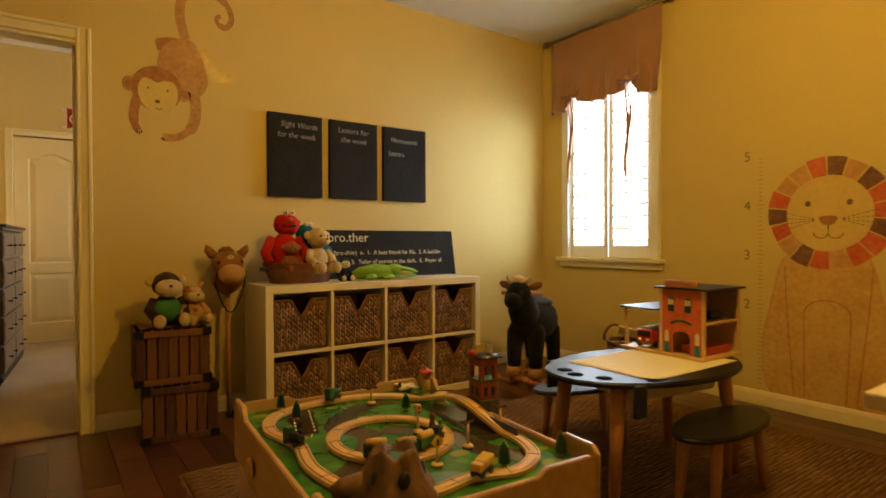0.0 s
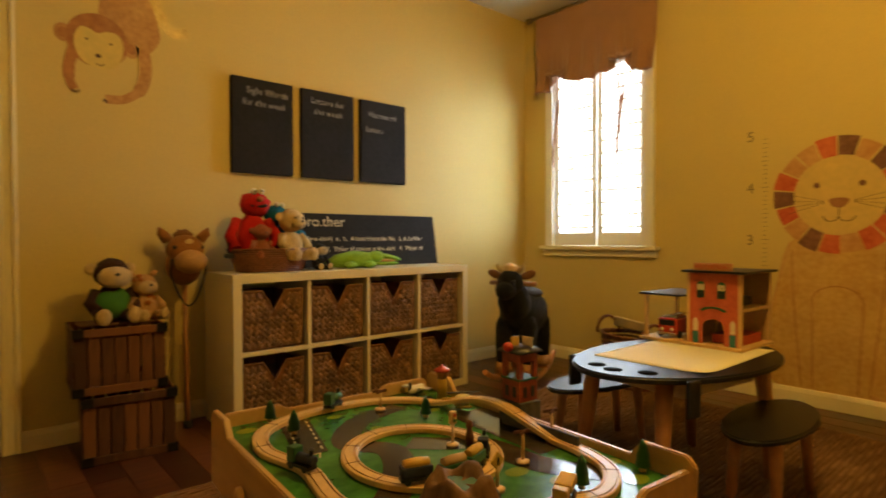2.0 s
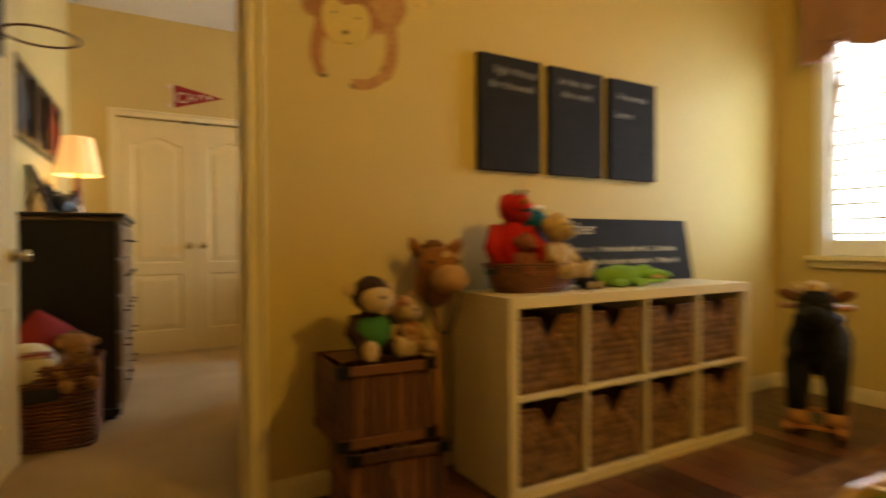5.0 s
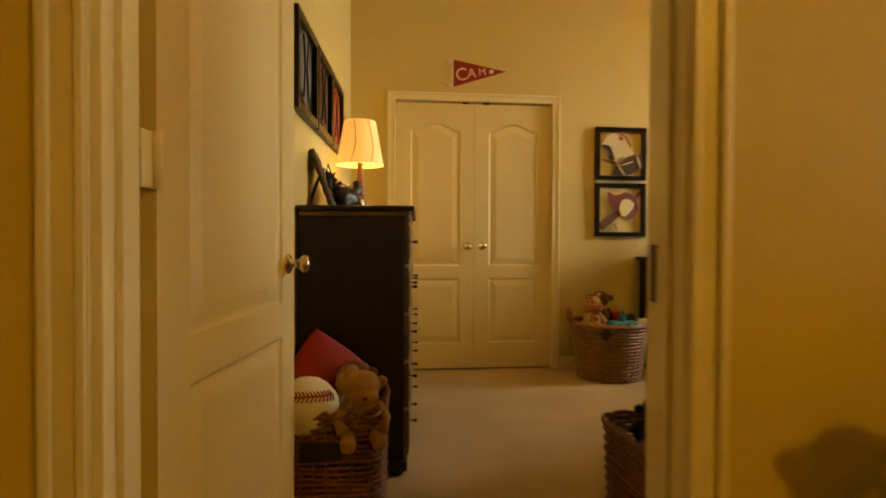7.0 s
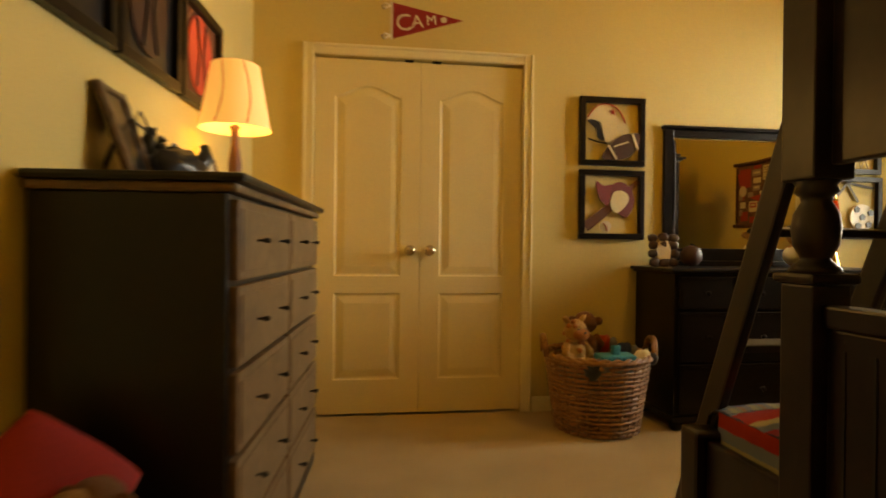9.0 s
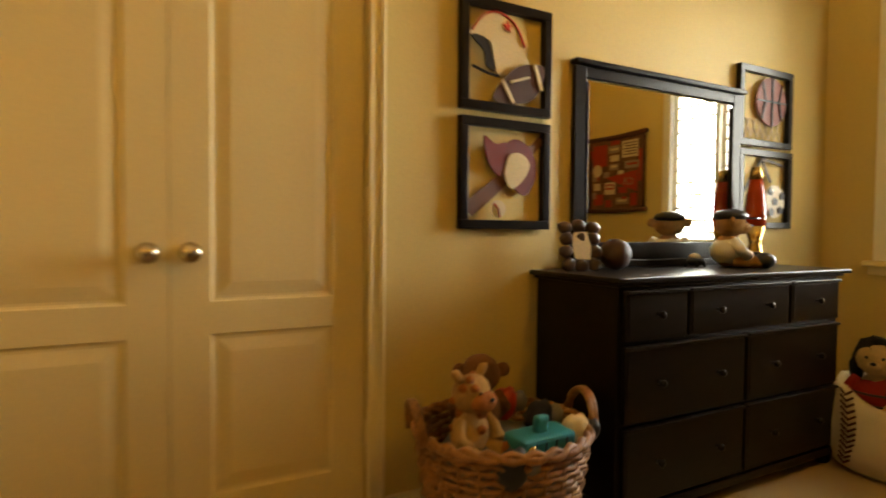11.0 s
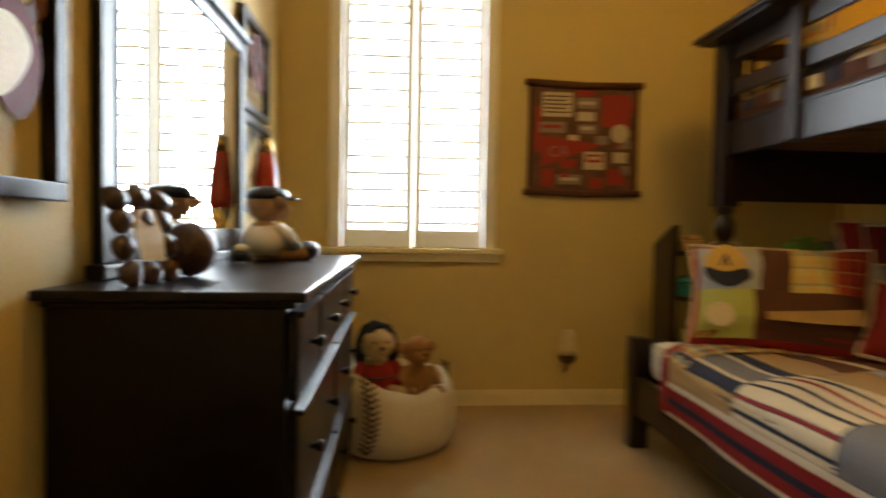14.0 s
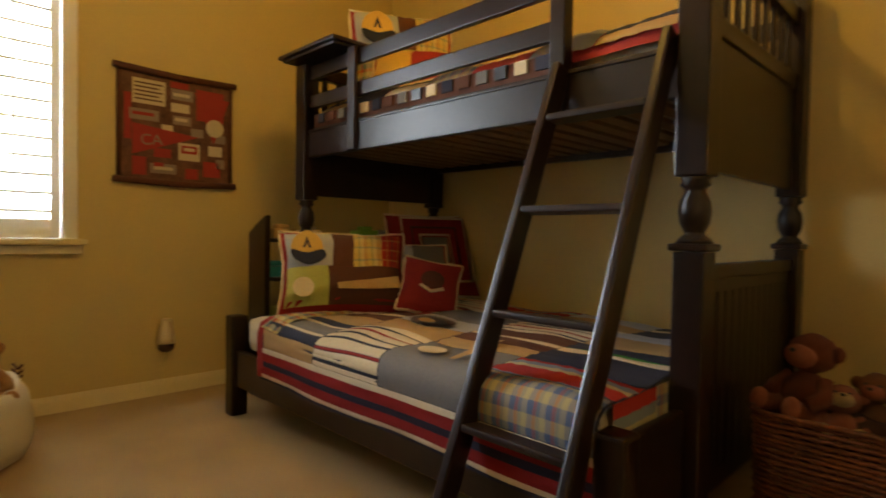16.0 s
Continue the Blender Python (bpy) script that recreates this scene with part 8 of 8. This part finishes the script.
def quilt_block(f, parent, u0, v0, bu, bv, kind, lift=0.005):
    """One block of patchwork: 0 to 2, 6 and 7 in bands, 3 grey, 4 check and stripe, 5 blue and tan."""
    g = 0.002
    if kind < 3 or kind > 5:
        s = 0.0
        for mt_, w in BANDS[kind if kind < 3 else kind - 3]:
            cloth_patch("quilt_patch", f, u0 + g, u0 + bu - g, v0 + s * bv + g * 0.5, v0 + (s + w) * bv - g * 0.5, mt_, parent, lift, 8, puff=0.003)
            s += w
    else:
        top_, low_ = {3: (GREYC, GREYC), 4: (STRIPE2, PLAID2), 5: (BLUEC, TANC)}[kind]
        cut = 1.0 if kind == 3 else 0.5
        cloth_patch("quilt_patch", f, u0 + g, u0 + bu - g, v0 + g, v0 + bv * cut - g, top_, parent, lift, 16)
        if cut < 1:
            cloth_patch("quilt_patch", f, u0 + g, u0 + bu - g, v0 + bv * cut + g, v0 + bv - g, low_, parent, lift, 12)


LAYOUT = ((6, 5, 4, 1), (5, 1, 3, 2), (6, 7, 5, 7), (4, 3, 1, 0))
for j in range(4):
    for i in range(4):
        quilt_block(drape, ql, -0.02 + i * BU, 0.04 + j * BV, BU, BV, LAYOUT[j][i])
v0 = 0.04 + 4 * BV
cloth_patch("quilt_border", drape, -0.025, 1.70, v0, VT + 0.287, BORDER, ql, 0.006, 34, uvs=0.999, puff=0.003)
cloth_patch("quilt_border", drape, 1.685, 1.74, 0.0, VT + 0.287, RED, ql, 0.006, 34, puff=0.003)


cloth_patch("quilt_fold", drape, 1.55, 1.69, 0.25, VT + 0.07, PLAID, ql, 0.016, 16, puff=0.008)


def drape_end(u, v):
    """The quilt's drop over the foot of the mattress."""
    return Vector((BX0 + 0.046 - 0.004 * math.sin(u * 11), BYB + 0.04 + u, QZ + 0.004 - v))


for k, mt_ in enumerate((NAVY, GREYC, STRIPE, PLAID2, STRIPE2)):
    cloth_patch("quilt_drop", drape_end, k * VT / 5, (k + 1) * VT / 5 - 0.003, 0.0, 0.17, mt_, ql, 0.002, 8, puff=0.003)
cloth_patch("quilt_drop", drape_end, 0.0, VT + 0.05, 0.172, 0.235, RED, ql, 0.002, 14, puff=0.003)


def applique(name, cu, cv, outline, mat, k=0):
    bm = B()
    vs = []
    for a, b in outline:
        p = drape(cu + a, cv + b)
        nn = (drape(cu + a + 0.004, cv + b) - p).cross(drape(cu + a, cv + b + 0.004) - p).normalized()
        vs.append(bm.verts.new(p + nn * (0.0235 + 0.003 * k)))
    c = bm.verts.new(sum((v.co for v in vs), Vector()) / len(vs) + Vector((0, 0, 0.002)))
    for i in range(len(vs)):
        bm.faces.new((vs[i], vs[(i + 1) % len(vs)], c)).smooth = True
    part(name, bm, mat, ql)


def block(i, j):
    return -0.02 + (i + 0.5) * BU, 0.04 + (j + 0.5) * BV


for i, j, fat in ((1, 3, 0.052), (2, 1, 0.048)):
    cu, cv = block(i, j)
    applique("baseball_patch", cu + 0.07, cv - 0.035, oval(fat, fat, 24), CREAM)
    applique("baseball_bat", cu - 0.06, cv - 0.115, ribbon([(0.03, -0.14), (0.0, 0.0), (-0.03, 0.14)], [0.075, 0.055, 0.030]), TANC)
cu, cv = block(2, 2)
applique("glove_patch", cu, cv - 0.02, oval(0.125, 0.075, 24), BLACKP)
applique("glove_pocket", cu + 0.02, cv - 0.01, oval(0.06, 0.032, 18), TANC, 1)
for i, j in ((1, 1),):
    cu, cv = block(i, j)
    for s in (-0.06, 0.06):
        applique("numeral", cu + s, cv, ribbon([(0.035 * math.cos(a), 0.055 * math.sin(a)) for a in [2 * math.pi * q / 18 for q in range(17)]], 0.020), RED, 1)


# ---- pillows ----
def pillow(name, m, w, h, d, mats, label, piping=None):
    """A stuffed cushion standing in its local xz plane, its face towards -y; mats is a grid of rows of materials, from below."""
    t = thing(name, m, label, "pillow", "pillows on the bunk")

    def bent(u, v):
        """The cushion's outline: drawn in between its corners and a little uneven."""
        x = (u - w / 2) * (1 - 0.06 * math.sin(math.pi * v / h)) + 0.010 * noise.noise(Vector((u * 9, v * 9, w)))
        z = (v - h / 2) * (1 - 0.07 * math.sin(math.pi * u / w)) + h / 2 + 0.010 * noise.noise(Vector((v * 9, u * 9, h + 3)))
        return x, max(z, 0.004)

    def face(s):
        def f(u, v):
            e = (max(0.0, 1 - abs(2 * u / w - 1) ** 3) * max(0.0, 1 - abs(2 * v / h - 1) ** 3)) ** 0.55
            x, z = bent(u, v)
            return Vector((x, s * (d / 2) * e * (1 + 0.06 * noise.noise(Vector((u * 14, v * 14, d)))), z))
        return f
    back = B()
    n = 16
    for s in (-1, 1):
        f = face(s)
        g = [[back.verts.new(f(w * i / n, h * j / n) * Vector((1, 0.88, 1))) for j in range(n + 1)] for i in range(n + 1)]
        for i in range(n):
            for j in range(n):
                q = (g[i][j], g[i + 1][j], g[i + 1][j + 1], g[i][j + 1])
                back.faces.new(q if s < 0 else tuple(reversed(q))).smooth = True
    part("cover", back, piping or RED, t)
    rows = len(mats)
    for r, row in enumerate(mats):
        for c, (mt_, x0, x1) in enumerate(row):
            cloth_patch("pillow_panel", face(-1), w * x0 + 0.026 * (x0 == 0), w * x1 - 0.026 * (x1 == 1), h * r / rows + 0.026 * (r == 0), h * (r + 1) / rows - 0.026 * (r == rows - 1), mt_, t, 0.003, 8, puff=0.004)
    edge = [Vector((bent(x + w / 2, z)[0], 0.004 * (k % 2), bent(x + w / 2, z)[1])) for k, (x, z) in enumerate([(-w / 2 + w * k / 20, 0) for k in range(20)] + [(w / 2, h * k / 16) for k in range(16)] + [(w / 2 - w * k / 20, h) for k in range(20)] + [(-w / 2, h - h * k / 16) for k in range(16)])]
    part("piping", tube(B(), edge, 0.009, 6, True), CREAM, t, "cream piping")
    return t


def cap_motif(t, x, z, s):
    part("cap_motif", slab(B(), [(x + s * a, z + s * b) for a, b in MSP([(-0.5, 0.0), (-0.42, 0.45), (0.0, 0.72), (0.42, 0.45), (0.5, 0.0), (0.0, -0.10)])], 0.0, 0.004, Matrix.Translation((0, -t["bulge"], 0)) @ ONWALL_N), YELP, t)
    part("cap_motif", slab(B(), [(x + s * a, z + s * b) for a, b in MSP([(-0.5, 0.02), (0.0, -0.10), (0.5, 0.02), (0.62, -0.25), (0.1, -0.52), (-0.40, -0.30)])], 0.0, 0.006, Matrix.Translation((0, -t["bulge"], 0)) @ ONWALL_N), NAVY, t)
    part("cap_motif", slab(B(), [(x + s * a, z + s * b) for a, b in ((-0.14, 0.08), (0.0, 0.50), (0.14, 0.08), (0.06, 0.08), (0.0, 0.28), (-0.06, 0.08))], 0.0045, 0.006, Matrix.Translation((0, -t["bulge"], 0)) @ ONWALL_N), NAVY, t)


FACE_W = -120
pa = pillow("pillow", pose(2.85, 5.475, 0.533, -25, 0, FACE_W), 0.64, 0.45, 0.20, [[(F_LIME := plain("lime_cloth", (0.46, 0.48, 0.12), 0.9), 0, 0.36), (BROWNC, 0.36, 1)], [(BLUEC, 0, 0.40), (BROWNC, 0.40, 0.57), (PLAIDY, 0.57, 0.80), (PLAIDR, 0.80, 1)]], "patchwork pillow with an applique baseball cap")
pa["bulge"] = 0.104
cap_motif(pa, -0.185, 0.305, 0.145)
part("ball_motif", slab(B(), oval(0.05, 0.05, 20, -0.20, 0.115), 0.0, 0.004, Matrix.Translation((0, -0.103, 0)) @ ONWALL_N), CREAM, pa)
part("bat_motif", slab(B(), ribbon([(-0.04, 0.12), (0.12, 0.125), (0.26, 0.135)], [0.03, 0.05, 0.06]), 0.0, 0.004, Matrix.Translation((0, -0.109, 0)) @ ONWALL_N), TANC, pa)
pc2 = pillow("pillow", pose(3.05, 4.64, 0.538, -24, 0, -110), 0.58, 0.58, 0.15, [[(RED, 0, 1)]], "large red pillow with nested cream square stripes")
for k, s in enumerate((0.43, 0.30, 0.20)):
    part("square_stripe", tube(B(), [(-s / 2, -0.083, 0.30 - s / 2), (s / 2, -0.083, 0.30 - s / 2), (s / 2, -0.083, 0.30 + s / 2), (-s / 2, -0.083, 0.30 + s / 2)], 0.010, 4, True), CREAM if k != 1 else BROWNC, pc2)
part("centre_panel", span(B(), (-0.085, -0.084, 0.215), (0.085, -0.076, 0.385), 0.003), GREYC, pc2)
pillow("pillow", pose(2.86, 5.00, 0.540, -32, 0, -118), 0.46, 0.40, 0.14, [[(BLUEC, 0, 0.5), (GREYC, 0.5, 1)]], "pale grey print pillow lying behind others")
pd = pillow("pillow", pose(2.60, 5.17, 0.537, -30, 12, -128), 0.31, 0.31, 0.14, [[(RED, 0, 1)]], "small red pillow with a football helmet motif")
part("helmet_motif", slab(B(), oval(0.060, 0.048, 24, 0.0, 0.165), 0.0, 0.005, Matrix.Translation((0, -0.073, 0)) @ ONWALL_N), BROWNC, pd)
part("helmet_motif", slab(B(), ribbon([(-0.06, 0.125), (0.0, 0.10), (0.06, 0.125)], 0.016), 0.0, 0.006, Matrix.Translation((0, -0.075, 0)) @ ONWALL_N), CREAM, pd)

qu = thing("quilt", pose(0, 0, 0), "patchwork sports quilt tucked on the upper bunk", "quilt")


def drape_up(u, v):
    wob = 0.012 * noise.noise(Vector((u * 4, v * 4, 3)))
    y = BYF - 0.024 - v
    return Vector((BX0 + 0.06 + u, y if v > 0 else BYF - 0.024, 1.54 + wob + 0.125 * min(1.0, v / 0.13) ** 0.5))


cloth_patch("ground", drape_up, 0.0, 2.0, 0.0, 0.90, RED, qu, 0.0, 30, puff=0)
ups = (STRIPE, GREYC, STRIPE2, PLAID2, CREAM, NAVY, STRIPE)
for i in range(7):
    for j in range(2):
        cloth_patch("quilt_patch", drape_up, 0.02 + i * 0.285, 0.30 + i * 0.285, 0.012 + j * 0.4, 0.40 + j * 0.4, ups[(i + 3 * j) % 7], qu, 0.006, 8, puff=0.012) if i % 2 else quilt_block(drape_up, qu, 0.02 + i * 0.285, 0.012 + j * 0.4, 0.28, 0.39, (i + j) % 3)
hang = B()
span(hang, (GX, BYF - 0.0215, 1.506), (BX1 - 0.06, BYF - 0.006, 1.585), 0.006)
part("folded_edge", hang, BROWNC, qu)
for i in range(16):
    part("edge_stripe", span(B(), (1.72 + i * 0.096, BYF - 0.0055, 1.532), (1.78 + i * 0.096, BYF + 0.003, 1.582), 0.003), (NAVY, CREAM, BLACKP, GREYC, BROWNC)[i % 5], qu)
pu = pillow("pillow", pose(2.97, 5.02, 1.675, -14, 0, -122), 0.60, 0.55, 0.17, [[(PLAID, 0, 0.5), (F_LIME, 0.5, 1)], [(BLUEC, 0, 0.45), (BROWNC, 0.45, 0.62), (PLAIDY, 0.62, 1)]], "patchwork pillow with an applique cap on the upper bunk")
pu["bulge"] = 0.092
cap_motif(pu, -0.15, 0.375, 0.165)
pillow("pillow", pose(2.72, 5.20, 1.665, -40, 0, -140), 0.44, 0.30, 0.15, [[(YELP, 0, 0.5), (RED, 0.5, 1)]], "small yellow and red pillow on the upper bunk")

# ---- bookcase headboard behind the lower pillows ----
hbc = thing("headboard_bookcase", pose(3.44, 4.44, 0), "dark bookcase headboard with toys on its shelves", "bookcase")
for y in (0.0, 1.13):
    sp = slab(B(), [(0, 0.0), (0.20, 0.0), (0.20, 0.93), (0.10, 0.985), (0.0, 1.03)], -y - 0.030, -y, pose(0, 0, 0, 90, 0, 0))
    part("side", sp, BUNK, hbc)
for z in (0.06, 0.42, 0.66, 0.88):
    part("shelf", span(B(), (0.005, 0.031, z), (0.195, 1.098, z + 0.022), 0.003), BUNK, hbc)
part("back", span(B(), (0.185, 0.031, 0.083), (0.195, 1.098, 0.419), 0), BUNK, hbc)
for y, z, s, mt_, nm, lab in ((0.25, 0.902, 0.10, GREYC, "toy_truck", "grey toy truck on the headboard"), (0.50, 0.902, 0.09, F_GREEN, "plush_turtle", "green soft toy on the headboard"), (0.95, 0.902, 0.08, CREAM, "toy_jar", "pale jar of small toys on the headboard"), (1.15, 0.902, 0.09, TANC, "toy_box", "tan box on the headboard"), (1.20, 0.682, 0.10, TEALP, "toy_box", "teal box on the headboard shelf"), (1.10, 0.442, 0.10, F_LIME, "toy_box", "lime box on the headboard shelf")):
    o = thing(nm, pose(3.54, 4.40 + y * 0.92, z + 0.001), lab, "toy")
    part("body", span(B(), (-s * 0.7, -s * 0.8, 0), (s * 0.7, s * 0.8, s * 0.62), 0.012), mt_, o)
    part("lid", span(B(), (-s * 0.4, -s * 0.5, s * 0.625), (s * 0.4, s * 0.4, s * 0.9), 0.01), mt_, o)

# ---- hamper of soft toys beside the bunk ----
hm = woven_basket("toy_hamper", pose(0.865, 4.97, 0.006), 0.262, 0.18, 0.40, REDWILLOW, "rectangular reddish wicker hamper full of plush toys beside the bunk", 0.95, 24, 34, 0.009, 7.0, False)
hf = solid("toy_filling", ball(B(), (0.22, 0.14, 0.10), (0, 0, 0), 0.4), F_DARK, "dark brown plush filling heaped in the wicker hamper", "toy filling", "thing")
hf.location = (0.865, 4.97, 0.32)
plush("plush_monkey", pose(1.02, 5.00, 0.37, -14, 0, 150), 0.30, fur("plush_russet", (0.17, 0.05, 0.025)), F_PINK, "reddish-brown plush monkey in the hamper", muzzle=1.2, eyes=False)
plush("plush_bear", pose(0.84, 4.95, 0.34, -10, 0, 170), 0.22, F_BROWN, F_PINK, "brown plush bear in the hamper")
plush("plush_dog", pose(0.90, 5.06, 0.325, -30, 0, 190), 0.21, F_PINK, F_CREAM, "rose-brown plush dog in the hamper")
plush("plush_cat", pose(0.74, 5.04, 0.325, -20, 0, 160), 0.20, fur("plush_navy", (0.012, 0.02, 0.04)), F_BROWN, "dark blue plush cat in the hamper")

# ---- floor planks ----
rnd = random.Random(11)
pws = []
for ln in (0.9, 1.2, 1.5):
    pws.append(mesh_of(span(B(), (-0.0618, 0, -0.006), (0.0618, ln, 0.0), 0.0012), PLANK))
x = SX + 0.063
while x < XA - 0.05:
    y, first = SY, rnd.uniform(0.35, 0.88)
    while y < YA + 0.03:
        k = rnd.randrange(3)
        ln = (0.9, 1.2, 1.5)[k]
        if first:
            ln, first = first, 0
            o = new("plank", mesh_of(span(B(), (-0.0618, 0, -0.006), (0.0618, ln, 0.0), 0.0012), PLANK))
        elif y + ln > YA + 0.03:
            ln2 = YA + 0.03 - y
            o = new("plank", mesh_of(span(B(), (-0.0618, 0, -0.006), (0.0618, ln2, 0.0), 0.0012), PLANK))
        else:
            o = new("plank", pws[k])
        o.parent, o.matrix_basis = floor, pose(x, y, -0.0004)
        y += ln + 0.0015
    x += 0.1255
